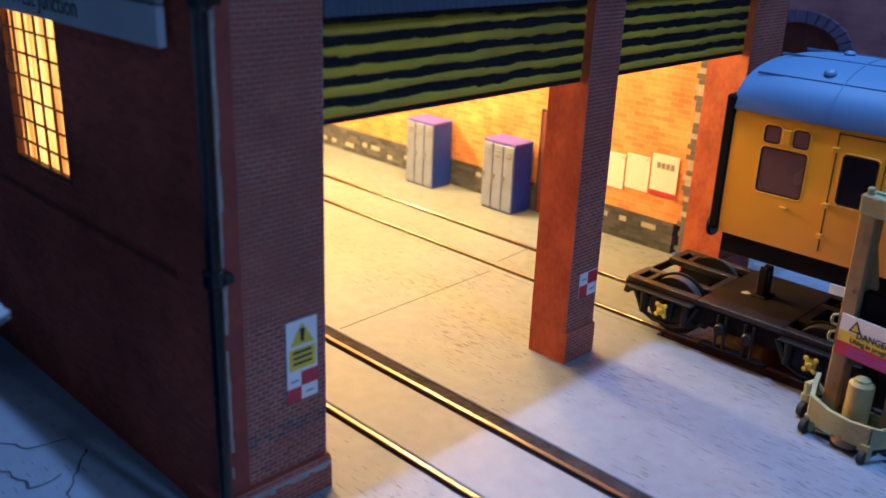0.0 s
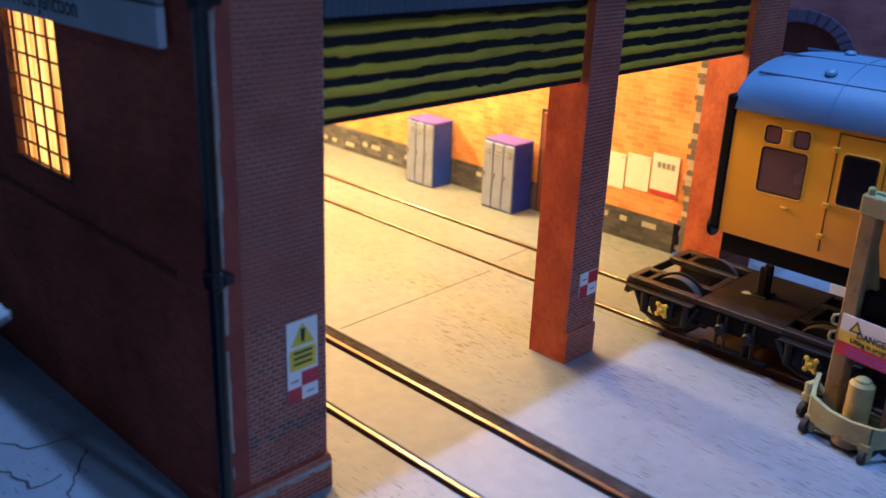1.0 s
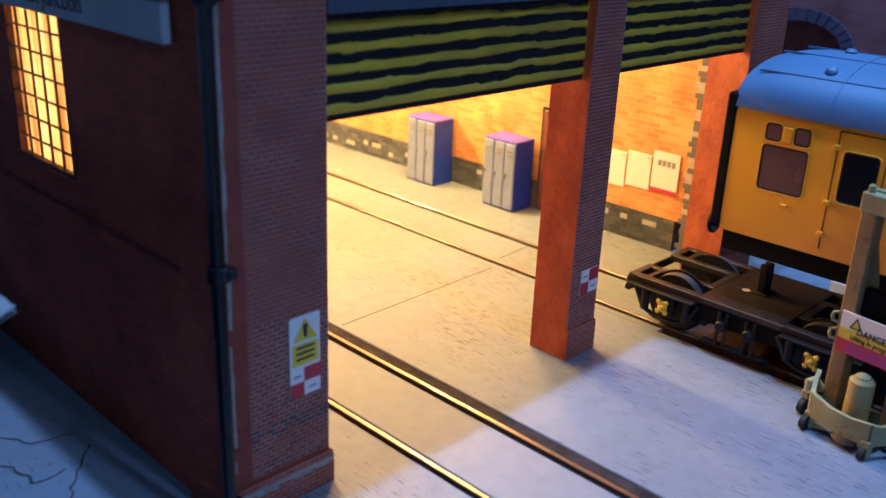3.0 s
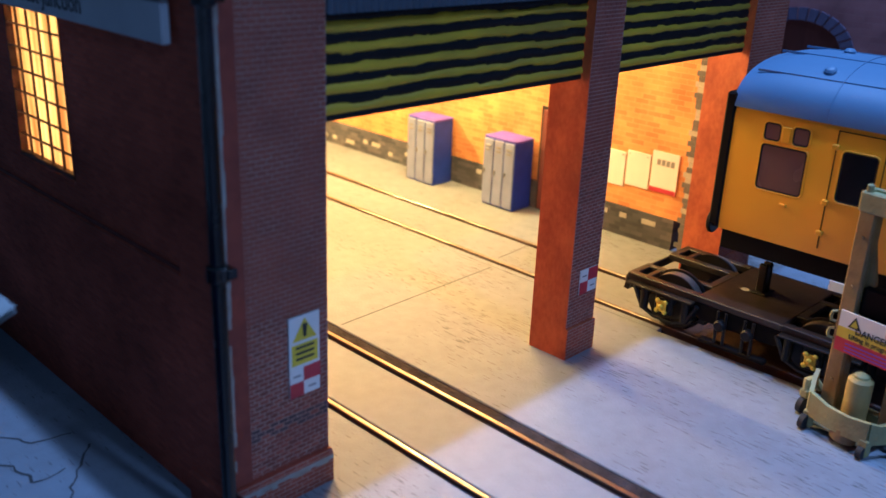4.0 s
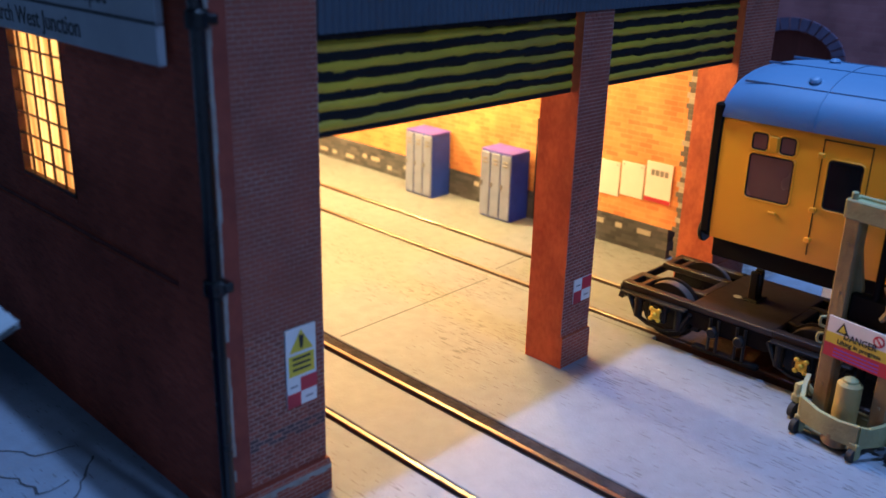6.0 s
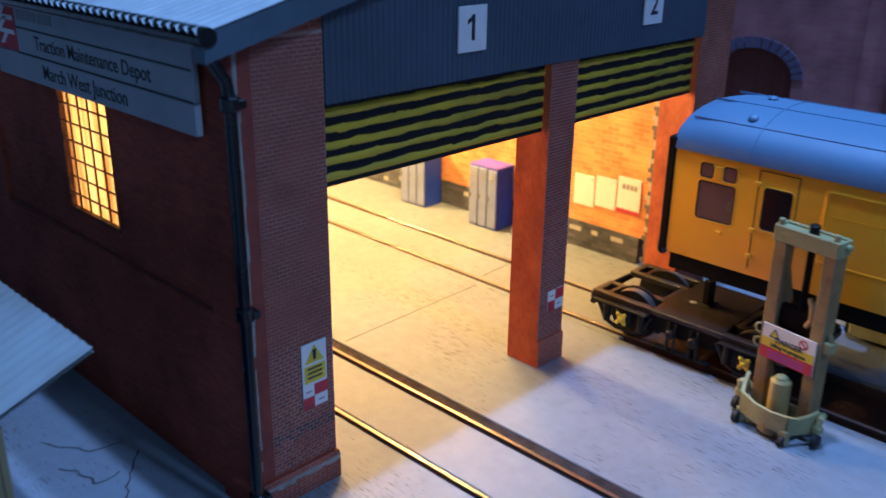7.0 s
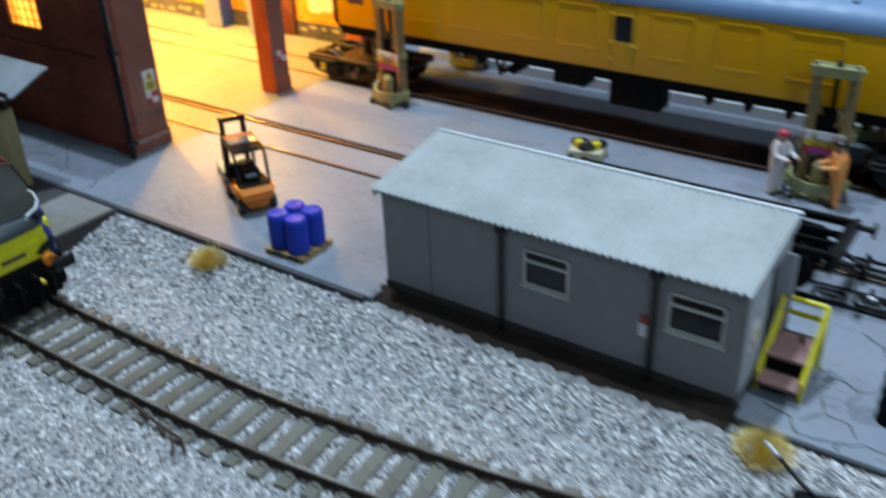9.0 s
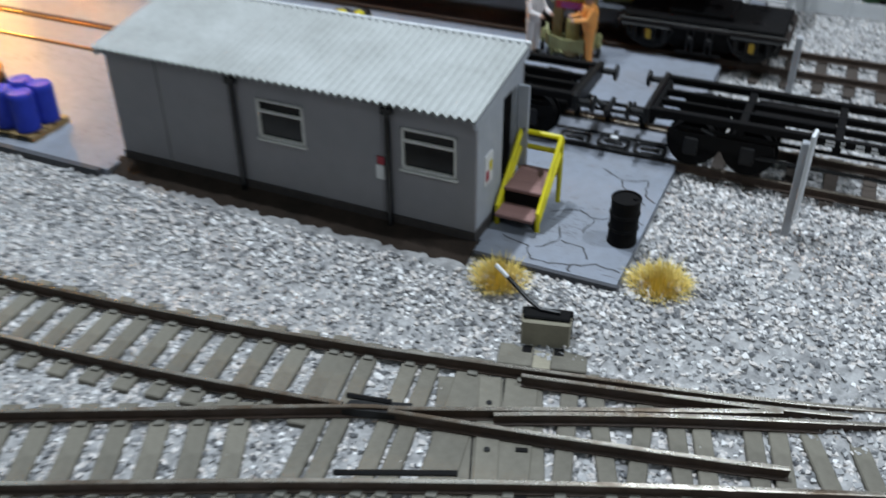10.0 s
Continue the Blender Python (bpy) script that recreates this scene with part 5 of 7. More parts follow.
    if not bolted:
        g = Geo()
        cbox(g, (-25.5, -12.4, 11.1), (25.5, 12.4, 12.6), 0.4)
        cbox(g, (-12, -9.0, 12.4), (9, 9.0, 14.6), 0.6)
        part("deck", g, BLACK_MATT, b, "matt black covered deck")
        for s in (-1, 1):
            part("skirt", prism(Geo(), [(-24.5, 9.4), (-22, 4.6), (-11, 4.6), (-9, 3.0), (9, 3.0), (11, 4.6), (22, 4.6), (24.5, 9.4)], 1, s * 10.0, s * 10.9), BLACK_MATT, b)
    g = Geo()
    tube(g, [(-26, 0, 8.4), (-28.4, 0, 7.6), (-29.2, 0, 5.0)], 1.0, 8)
    cbox(g, (-29.6, -2.4, 6.8), (-27.6, 2.4, 8.2), 0.3)
    prism(g, [(-27.0, 9.2), (-28.2, 8.6), (-29.0, 5.6), (-27.8, 5.4), (-26.9, 7.6)], 1, -9.6, -7.8)
    part("coupling", g, BLACK, b)
    return b


bogie(-79.2, 179.5, "dark brown loose bogie with yellow axlebox covers on the rails")
bogie(165.0, 179.1, "black coach bogie with dull yellow axlebox covers under the coach end", False)


# ---- lifting jacks ----
def panel_wall(g, pts, heights, thick, foot=1.6):
    """A bent plate standing on a plan line, its top edge rising and falling."""
    n = len(pts)
    verts, faces = [], []
    for i, (p, h) in enumerate(zip(pts, heights)):
        q0, q1 = Vector(pts[max(i - 1, 0)]), Vector(pts[min(i + 1, n - 1)])
        d = (q1 - q0).normalized()
        ox, oy = -d.y * thick / 2, d.x * thick / 2
        verts += [(p[0] - ox, p[1] - oy, foot), (p[0] + ox, p[1] + oy, foot), (p[0] + ox, p[1] + oy, h), (p[0] - ox, p[1] - oy, h)]
    for i in range(n - 1):
        for k in range(4):
            q = (k + 1) % 4
            faces.append((i * 4 + k, i * 4 + q, i * 4 + 4 + q, i * 4 + 4 + k))
    faces += [(3, 2, 1, 0), (n * 4 - 4, n * 4 - 3, n * 4 - 2, n * 4 - 1)]
    g.shared(verts, faces)


def jack():
    j = thing("lifting_jack", -50.0, 158.4, 0, "cream-green two-post lifting jack with danger notice beside coach", "lifting jack", "coach jacks", rz=-9)
    for x in (-5.45, 5.45):
        s = 1 if x > 0 else -1
        g = Geo()
        cbox(g, (x - 1.45, -1.7, 1.6), (x + 1.45, -0.9, 43.0), 0.25)
        cbox(g, (x + s * 0.75, -1.0, 1.6), (x + s * 1.5, 2.0, 43.0), 0.25)
        cbox(g, (x - s * 1.4, -1.0, 1.6), (x - s * 0.7, 1.4, 40.5), 0.25)
        cbox(g, (x - 1.2, 0.9, 1.6), (x + 1.2, 1.7, 40.0), 0.2)
        p = part("post", g, JACK_PAINT, j)
        part("gusset", prism(Geo(), [(x - s * 1.3, 12.0), (x - s * 2.7, 15.5), (x - s * 2.9, 28.0), (x - s * 1.3, 35.0)], 1, 0.4, 1.3), JACK_PAINT, p)
        for z in (9, 18, 27, 36):
            part("bolt", cyl(Geo(), (x, -1.95, z), (x, -1.6, z), 0.32, 8), JACK_PAINT, p)
    g = Geo()
    cbox(g, (-7.1, -2.1, 40.4), (7.1, -1.4, 43.9), 0.25)
    cbox(g, (-7.1, 1.7, 40.4), (7.1, 2.4, 43.9), 0.25)
    cbox(g, (-7.1, -1.6, 42.4), (7.1, 1.9, 43.3), 0.2)
    for s in (-1, 1):
        cbox(g, (s * 6.5, -2.0, 40.4), (s * 7.2, 2.3, 43.9), 0.25)
    beam = part("top_beam", g, JACK_GREEN, j, "pale green channel top beam")
    part("screw_cap", cyl(Geo(), (0.4, 0, 43.2), (0.4, 0, 45.4), 1.05, 12, 0, 0.3), BLACK, beam, "black screw cap")
    for s in (-1, 1):
        g = Geo()
        cyl(g, (s * 6.0, -1.3, 43.6), (s * 6.0, -1.3, 45.2), 0.6, 10, 0, 0.2)
        cyl(g, (s * 7.0, 0.6, 42.6), (s * 8.2, 0.6, 42.6), 0.65, 10, 0, 0.2)
        part("lug", g, JACK_GREEN, beam)
    part("screw", cyl(Geo(), (0.4, 0.2, 4), (0.4, 0.2, 43), 0.75, 12), BLACK_MATT, j, "black lifting screw")
    g = Geo()
    cbox(g, (-3.9, -0.6, 22.0), (3.9, 1.6, 27.4), 0.4)
    cbox(g, (-2.7, 1.2, 17.6), (2.7, 10.2, 20.6), 0.4)
    prism(g, [(1.0, 17.6), (3.4, 17.6), (2.4, 27.0), (0.8, 27.0)], 0, -2.4, 2.4)
    carriage = part("carriage", g, BLACK_MATT, j, "dark lifting carriage")
    hook = tube(Geo(), [(2.2, -0.8, 30.5), (3.4, -1.0, 29.0), (3.6, -1.0, 26.2), (2.4, -0.9, 24.4)], [0.5, 0.75, 0.75, 0.5], 8)
    part("hook", hook, JACK_PAINT, carriage, "worn brownish lifting hook")
    g = Geo()
    plan = [(-9.2, 0.2), (-8.6, -1.6), (-7.8, -3.2), (-7.0, -4.6), (-6.2, -5.8)]
    panel_wall(g, plan, [8.8, 7.6, 6.4, 6.4, 7.2], 0.8, 2.6)
    panel_wall(g, [(-6.2, -5.8), (-2.5, -6.6), (1.5, -6.8), (5.2, -6.4)], [7.2, 6.5, 6.4, 6.8], 0.8, 2.6)
    panel_wall(g, [(5.2, -6.4), (6.0, -4.6), (7.1, -2.4), (8.2, -0.4)], [6.8, 6.2, 6.6, 7.6], 0.8, 2.6)
    cbox(g, (-7.6, 0.8, 1.0), (7.6, 2.6, 4.8), 0.4)
    cbox(g, (-7.0, -6.3, 0.3), (-5.2, -4.6, 3.6), 0.25)
    cbox(g, (4.0, -7.0, 0.3), (5.8, -5.4, 3.6), 0.25)
    cbox(g, (-6.4, -5.6, 1.0), (5.0, 1.0, 1.7), 0.2)
    part("base", g, JACK_GREEN, j, "cream-green curved base frame")
    for s, y in ((-1.1, -1.2), (1, -1.2)):
        g = Geo()
        tube(g, [(s * 7.6, 1.2, 4.6), (s * 8.8, 0.2, 6.6), (s * 9.2, y, 6.4), (s * 9.0, y - 0.4, 4.4)], [0.7, 0.75, 0.7, 0.6], 8)
        cbox(g, (s * 8.2, y - 0.9, 3.0), (s * 9.8, y + 0.9, 4.8), 0.3)
        part("castor_bracket", g, JACK_GREEN, j, "knobbly castor bracket")
    motor = part("motor", cyl(Geo(), (0.2, -2.6, 3.0), (0.2, -2.6, 12.2), 2.15, 22, 0, 0.5), MOTOR, j, "olive cream motor drum")
    part("motor_cap", lathe(Geo(), [(1.4, 12.1), (1.3, 12.6), (0.6, 13.0), (0.1, 13.1)], 0.2, -2.6, 16), JACK_GREEN, motor, "pale motor cap")
    part("gearbox", cyl(Geo(), (0.6, -4.6, 0.7), (0.6, -4.6, 3.6), 2.6, 20, 0, 0.4), JACK_PAINT, j)
    for x, y, r in ((-9.9, -1.8, 1.5), (-6.4, -6.5, 1.4), (9.2, -1.9, 1.5), (4.9, -6.9, 1.2)):
        g = Geo()
        tube(g, [(x - 0.6, y, r), (x - 0.5, y, r), (x + 0.5, y, r), (x + 0.6, y, r)], [r - 0.4, r, r, r - 0.4], 16)
        part("castor", g, TYRE, j)
    for z in (16.6, 19.8):
        part("hinge_loop", tube(Geo(), [(-6.9, -1.6, z), (-7.6, -2.0, z + 0.2), (-7.8, -2.0, z + 1.0), (-7.6, -2.0, z + 1.8), (-6.9, -1.6, z + 2.0)], 0.3, 6), JACK_GREEN, j, "pale hinge loop")
    g = Geo()
    cbox(g, (6.8, -1.4, 20.4), (8.6, 1.2, 23.0), 0.3)
    cyl(g, (7.6, -0.2, 23.0), (7.6, -0.2, 24.4), 0.6, 10, 0, 0.2)
    part("side_bracket", g, JACK_GREEN, j, "pale side bracket")
    sg = part("notice", cbox(Geo(), (-6.1, -2.16, 15.0), (6.1, -1.86, 22.6), 0.05), WHITE_PRINT, j, "danger notice in white, yellow and red")
    part("band", box(Geo(), (-6.1, -2.2, 15.0), (6.1, -2.16, 17.6)), RED_PRINT, sg, "", 0)
    part("yellow_band", box(Geo(), (-6.1, -2.2, 17.6), (6.1, -2.16, 19.6)), YELLOW_PRINT, sg, "", 0)
    part("triangle", prism(Geo(), [(-4.4, 19.9), (-2.0, 19.9), (-3.2, 22.1)], 1, -2.2, -2.16), BLACK_PRINT, sg, "", 0)
    part("triangle_face", prism(Geo(), [(-3.95, 20.15), (-2.45, 20.15), (-3.2, 21.55)], 1, -2.22, -2.18), YELLOW_PRINT, sg, "", 0)
    part("symbol", cyl(Geo(), (3.4, -2.2, 21.0), (3.4, -2.15, 21.0), 1.05, 20), RED_PRINT, sg)
    part("symbol_face", cyl(Geo(), (3.4, -2.23, 21.0), (3.4, -2.18, 21.0), 0.72, 20), WHITE_PRINT, sg)
    bar = prism(Geo(), [(2.7, 21.5), (2.95, 21.75), (4.1, 20.5), (3.85, 20.25)], 1, -2.25, -2.21)
    part("symbol_bar", bar, RED_PRINT, sg, "", 0)
    letters("lettering", "DANGER", 1.7, pose(0.0002, -0.00223, 0.0196), BLACK_PRINT, sg, 0.02, "", 0.9)
    letters("lettering", "Lifting in progress", 1.25, pose(0.0002, -0.00223, 0.0183), BLACK_PRINT, sg, 0.01, "", 0.9)
    g = Geo()
    for z in (16.7, 16.0, 15.4):
        box(g, (-4.2, -2.22, z), (4.2, -2.2, z + 0.18))
    part("bars", g, LOCKER_TOP, sg, "", 0)
    return j


jk = jack()
copy_thing(jk, pose(0.1255, 0.1585, 0, 0, 0, 2))
for x in (-49, 128):
    o = copy_thing(jk, pose(x * MM, 0.2125, 0, 0, 0, 180))


# ---- portable cabin ----
def cabin():
    c = thing("portable_cabin", 0, 0, -3.6, "grey portable cabin with corrugated pale roof on a dark base", "cabin")
    up = 3.6
    g = Geo()
    x0, x1, y0, y1 = 40.6, 140.6, 38.0, 66.0
    wt = 1.2
    hole = [(84.8, 97.6, 15.7 + up, 25.8 + up), (122.8, 136.2, 15.7 + up, 25.8 + up)]
    wall_with_holes(g, x0, x1, y0, y0 + wt, 2.0, 31.6 + up, hole)
    part("wall", g, HUT_WALL, c, "flat grey sheet wall", 0)
    part("wall", box(Geo(), (x0, y0 + wt, 2.0), (x0 + wt, y1, 31.6 + up)), HUT_WALL, c, "", 0)
    part("wall", box(Geo(), (x0, y1, 2.0), (x1, y1 + wt, 35.6 + up)), HUT_WALL, c, "", 0)
    g = Geo()
    for a, b, z0, z1, z2 in ((y0 + wt, 54.0, 2.0, 31.4 + up, 33.6 + up), (54.0, 62.5, 29 + up, 33.6 + up, 34.8 + up), (62.5, y1, 2.0, 34.8 + up, 35.3 + up)):
        prism(g, [(a, z0), (b, z0), (b, z2), (a, z1)], 0, x1 - wt, x1)
    part("end_wall", g, HUT_END, c, "pale grey end wall", 0)
    g = Geo()
    box(g, (x0 - 0.3, y0 - 0.3, -1.0), (x1 + 0.3, y1 + 1.4, 6.4))
    part("base", g, HUT_BASE, c, "dark brick base", 0)
    g = Geo()
    L = 102.8

    def top(u, v):
        w = 0.38 * math.sin(u * L * 2 * math.pi / 2.05)
        return (38.9 + L * u, 35.4 + 32.4 * v, 31.9 + up + 5.3 * v + w)
    sheet(g, top, 420, 4)
    sheet(g, lambda u, v: tuple(Vector(top(u, v)) - Vector((0, 0, 0.6))), 420, 1)
    part("roof", g, ROOF_HUT, c, "pale corrugated roof sheet", 60)
    g = Geo()
    prism(g, [(36.0, 31.0 + up), (67.6, 36.2 + up), (67.6, 35.0 + up), (36.0, 29.6 + up)], 0, 39.2, 39.9)
    part("verge", g, HUT_END, c)
    g = Geo()
    prism(g, [(36.0, 31.0 + up), (67.6, 36.2 + up), (67.6, 34.6 + up), (36.0, 29.4 + up)], 0, 140.7, 141.5)
    part("verge", g, HUT_END, c)
    tube_g = tube(Geo(), [(38.9, 67.9, 37.3 + up), (141.7, 67.9, 37.3 + up)], 0.5, 8)
    part("ridge_trim", tube_g, WHITE_PAINT, c, "white edge trim")
    for x in (78.8, 119.8):
        g = Geo()
        tube(g, [(x, y0 - 0.9, 30.0 + up), (x, y0 - 0.9, 2.6)], 0.75, 10)
        cbox(g, (x - 1.4, y0 - 1.8, 28.6 + up), (x + 1.4, y0, 30.6 + up), 0.3)
        part("drainpipe", g, PIPE_BLACK, c, "black drainpipe")
    for a, b, z0, z1 in hole:
        g = Geo()
        for p, q in (((a, 37.5, z0), (b, 39.0, z0 + 0.6)), ((a, 37.5, z1 - 0.6), (b, 39.0, z1)), ((a, 37.5, z0), (a + 0.6, 39.0, z1)), ((b - 0.6, 37.5, z0), (b, 39.0, z1)), ((a, 37.6, z0 + 6.6), (b, 38.8, z0 + 7.3))):
            cbox(g, p, q, 0.15)
        w = part("window", g, FRAME_CREAM, c, "cream framed window")
        part("pane", box(Geo(), (a + 0.6, 38.3, z0 + 0.6), (b - 0.6, 38.6, z1 - 0.6)), GLASS_DARK, w, "dark glass", 0)
        part("sill", cbox(Geo(), (a - 0.4, 37.0, z0 - 0.6), (b + 0.4, 38.2, z0), 0.15), FRAME_CREAM, w)
    for x in (56.0,):
        part("panel_joint", box(Geo(), (x - 0.10, 37.92, 5.4), (x + 0.10, 38.0, 31 + up)), HUT_BASE, c, "", 0)
    n = part("notice", cbox(Geo(), (116.2, 37.6, 11.6 + up), (118.4, 37.95, 15.2 + up), 0.05), WHITE_PRINT, c, "small white notice")
    part("notice", cbox(Geo(), (116.6, 37.6, 15.4 + up), (118.4, 37.95, 17.4 + up), 0.05), RED_PRINT, c, "small red notice")
    pn = part("notice", cbox(Geo(), (140.6, 43.2, 12 + up), (140.9, 47.6, 19.5 + up), 0.05), WHITE_PRINT, c, "notice with red and yellow marks")
    g = Geo()
    box(g, (140.9, 43.6, 13 + up), (140.95, 45.4, 15.4 + up))
    part("mark", g, RED_PRINT, pn, "", 0)
    g = Geo()
    box(g, (140.9, 45.4, 15 + up), (140.95, 47.2, 17.4 + up))
    part("mark", g, YELLOW_PRINT, pn, "", 0)
    dr = part("door", cbox(Geo(), (140.7, 62.9, 8 + up), (143.6, 63.7, 29 + up), 0.2), HUT_END, c, "grey door standing open")
    part("handle", cyl(Geo(), (142.8, 62.2, 18 + up), (142.8, 62.9, 18 + up), 0.35, 8), STEEL, dr)
    return c


cabin()
st = thing("cabin_steps", 147.0, 48, 0, "reddish wooden steps with yellow tubular handrails at cabin door", "steps")
for z, a, b in ((4.2, -2.4, 4.0), (8.4, 3.2, 15.6)):
    part("tread", cbox(Geo(), (-4.6, a, z - 1.0), (4.6, b, z), 0.2), STEP_WOOD, st)
part("riser", cbox(Geo(), (-4.5, 3.6, 0), (4.5, 4.1, 7.4), 0.1), BLACK_MATT, st)
for x in (-5.0, 5.0):
    g = Geo()
    tube(g, [(x, 0.4, 0), (x, 0.4, 4.6), (x, 15.2, 17.6), (x, 15.6, 17.0), (x, 15.6, 0)], 0.62, 8)
    tube(g, [(x, 0.4, 1.6), (x, 15.4, 13.4)], 0.5, 8)
    part("handrail", g, HANDRAIL, st, "yellow tubular handrail")
g = Geo()
for z in (17.2, 13.4):
    tube(g, [(-5.0, 15.6, z), (5.0, 15.6, z)], 0.65, 8)
part("handrail", g, HANDRAIL, st, "yellow tubular end rail")

dm = thing("oil_drum", 171.0, 52.6, 0, "black ribbed oil drum standing on concrete", "drum")
g = Geo()
lathe(g, [(3.2, 0), (3.42, 0.1), (3.42, 0.5), (3.25, 0.8), (3.25, 3.6), (3.5, 3.9), (3.5, 4.2), (3.25, 4.5), (3.25, 7.2), (3.5, 7.5), (3.5, 7.8), (3.25, 8.1), (3.25, 10.8), (3.42, 11.1), (3.42, 11.5), (3.1, 11.5), (3.0, 11.1), (0.1, 11.1)], 0, 0, 28)
part("shell", g, BLACK_MATT, dm)
part("bung", cyl(Geo(), (1.9, 0.6, 11.0), (1.9, 0.6, 11.5), 0.6, 10), BLACK_MATT, dm)


# ---- pallet and barrels ----
pl = thing("pallet", 3.0, 41.6, 0, "small wooden pallet under four blue barrels", "pallet", rz=3)
for y in (-6.2, -3.1, 0, 3.1, 6.2):
    part("board", cbox(Geo(), (-7.6, y - 1.2, 1.3), (7.6, y + 1.2, 1.8), 0.1), PALLET_WOOD, pl)
for x in (-6.6, 0, 6.6):
    part("bearer", cbox(Geo(), (x - 0.9, -7.2, 0.35), (x + 0.9, 7.2, 1.3), 0.1), PALLET_WOOD, pl)
    part("board", cbox(Geo(), (x - 1.1, -7.3, 0), (x + 1.1, 7.3, 0.35), 0.08), PALLET_WOOD, pl)
br = thing("barrel", -0.6, 38.0, 1.8, "tall blue plastic barrel standing on the pallet", "barrel", "blue barrels")
g = Geo()
lathe(g, [(3.0, 0), (3.3, 0.3), (3.4, 1.2), (3.45, 3.0), (3.35, 3.4), (3.45, 3.8), (3.45, 8.2), (3.35, 8.6), (3.45, 9.0), (3.4, 10.4), (3.15, 11.0), (2.9, 11.3), (2.7, 11.25), (0.1, 11.2)], 0, 0, 26)
shell = part("shell", g, BARREL_BLUE, br)
for x in (-1.5, 1.5):
    part("bung", cyl(Geo(), (x, 0, 11.0), (x, 0, 11.35), 0.4, 10), BARREL_BLUE, br)
for x, y in ((6.3, 38.2), (-0.4, 45.0), (6.6, 45.0)):
    copy_thing(br, pose(x * MM, y * MM, 0.0018, 0, 0, 40 * x))


# ---- forklift ----
fk = thing("forklift_truck", -36.0, 58.6, 0, "orange and black forklift truck carrying a cream load", "forklift", rz=151)
g = Geo()
cbox(g, (-9.5, -4.4, 2.2), (8.5, 4.4, 6.8), 0.8)
cbox(g, (-6.4, -5.7, 3.8), (2.2, 5.7, 6.4), 0.5)
levels = [(1.2, -11.4, 2.8), (2.6, -13.0, 3.5), (4.4, -13.9, 4.3), (4.9, -13.2, 4.5), (5.3, -14.2, 5.0), (7.1, -14.6, 5.8), (7.6, -13.8, 5.8), (8.0, -14.6, 6.1), (9.7, -13.4, 6.0)]
verts = [p for z, x, h in levels for p in ((-8.0, -h, z), (x + 1.1, -h, z), (x + 0.25, -h * 0.86, z), (x, 0, z), (x + 0.25, h * 0.86, z), (x + 1.1, h, z), (-8.0, h, z))]
faces = [(i * 7 + k, i * 7 + 7 + k, i * 7 + 8 + k, i * 7 + 1 + k) for i in range(len(levels) - 1) for k in range(6)]
faces += [tuple(range(7)), tuple(range(len(verts) - 7, len(verts)))[::-1], tuple([i * 7 + 6 for i in range(9)] + [i * 7 for i in range(8, -1, -1)])]
g.shared(verts, faces)
part("chassis", g, FORK_ORANGE, fk, "orange chassis and counterweight", 18)
g = Geo()
cbox(g, (-12.9, -5.0, 9.6), (-4.0, 5.0, 10.6), 0.5)
cbox(g, (-6.6, -3.4, 6.6), (-1.0, 3.4, 9.0), 0.6)
cbox(g, (-7.6, -3.2, 9.0), (-5.6, 3.2, 14.0), 0.6)
part("seat", g, BLACK_MATT, fk, "black seat")
part("dashboard", cbox(Geo(), (4.0, -4.6, 6.6), (7.4, 4.6, 11.4), 0.5), BLACK_MATT, fk)
g = Geo()
tube(g, [(4.0, 0, 10.4), (2.4, 0, 12.8)], 0.4, 6)
tube(g, [(2.4 + 0.8 * math.cos(k * math.pi / 4) * 0.8, 1.7 * math.sin(k * math.pi / 4), 12.8 + 0.7 * math.cos(k * math.pi / 4)) for k in range(9)], 0.25, 6)
part("steering_wheel", g, BLACK, fk)
for y in (-5.0, 5.0):
    g = Geo()
    tube(g, [(-11.6, y, 9.4), (-9.4, y, 20.8), (6.2, y, 21.4), (7.6, y, 6.4)], 0.55, 8)
    part("guard_post", g, BLACK, fk)
g = Geo()
cbox(g, (-9.6, -5.4, 20.6), (-3.0, 5.4, 21.6), 0.3)
for x in (-1.6, 0.6, 2.8, 5.0):
    cbox(g, (x, -5.2, 20.8), (x + 0.8, 5.2, 21.6), 0.15)
rf = part("overhead_guard", g, BLACK_MATT, fk)
part("roof_glass", cbox(Geo(), (-3.0, -4.6, 21.6), (2.0, 4.6, 21.85), 0.1), ROOF_GLASS, rf, "dark roof glass")
part("roof_panel", cbox(Geo(), (2.2, -4.6, 21.6), (6.0, 4.6, 21.9), 0.1), FADED_ORANGE, rf, "faded orange roof panel")
for y in (-3.6, 3.6):
    g = Geo()
    cbox(g, (8.8, y - 0.8, 1.0), (10.8, y + 0.8, 26.6), 0.2)
    part("mast_rail", g, BLACK, fk)
g = Geo()
cbox(g, (8.6, -4.6, 25.2), (11.0, 4.6, 27.0), 0.3)
cbox(g, (9.0, -4.4, 6.0), (10.4, 4.4, 7.2), 0.2)
part("mast_beam", g, BLACK, fk)
for y in (-2.8, 2.8):
    g = Geo()
    cbox(g, (10.8, y - 0.7, 0.8), (11.6, y + 0.7, 8.0), 0.15)
    cbox(g, (10.8, y - 0.7, 0.6), (25.0, y + 0.7, 1.2), 0.15)
    part("fork", g, BLACK_MATT, fk)
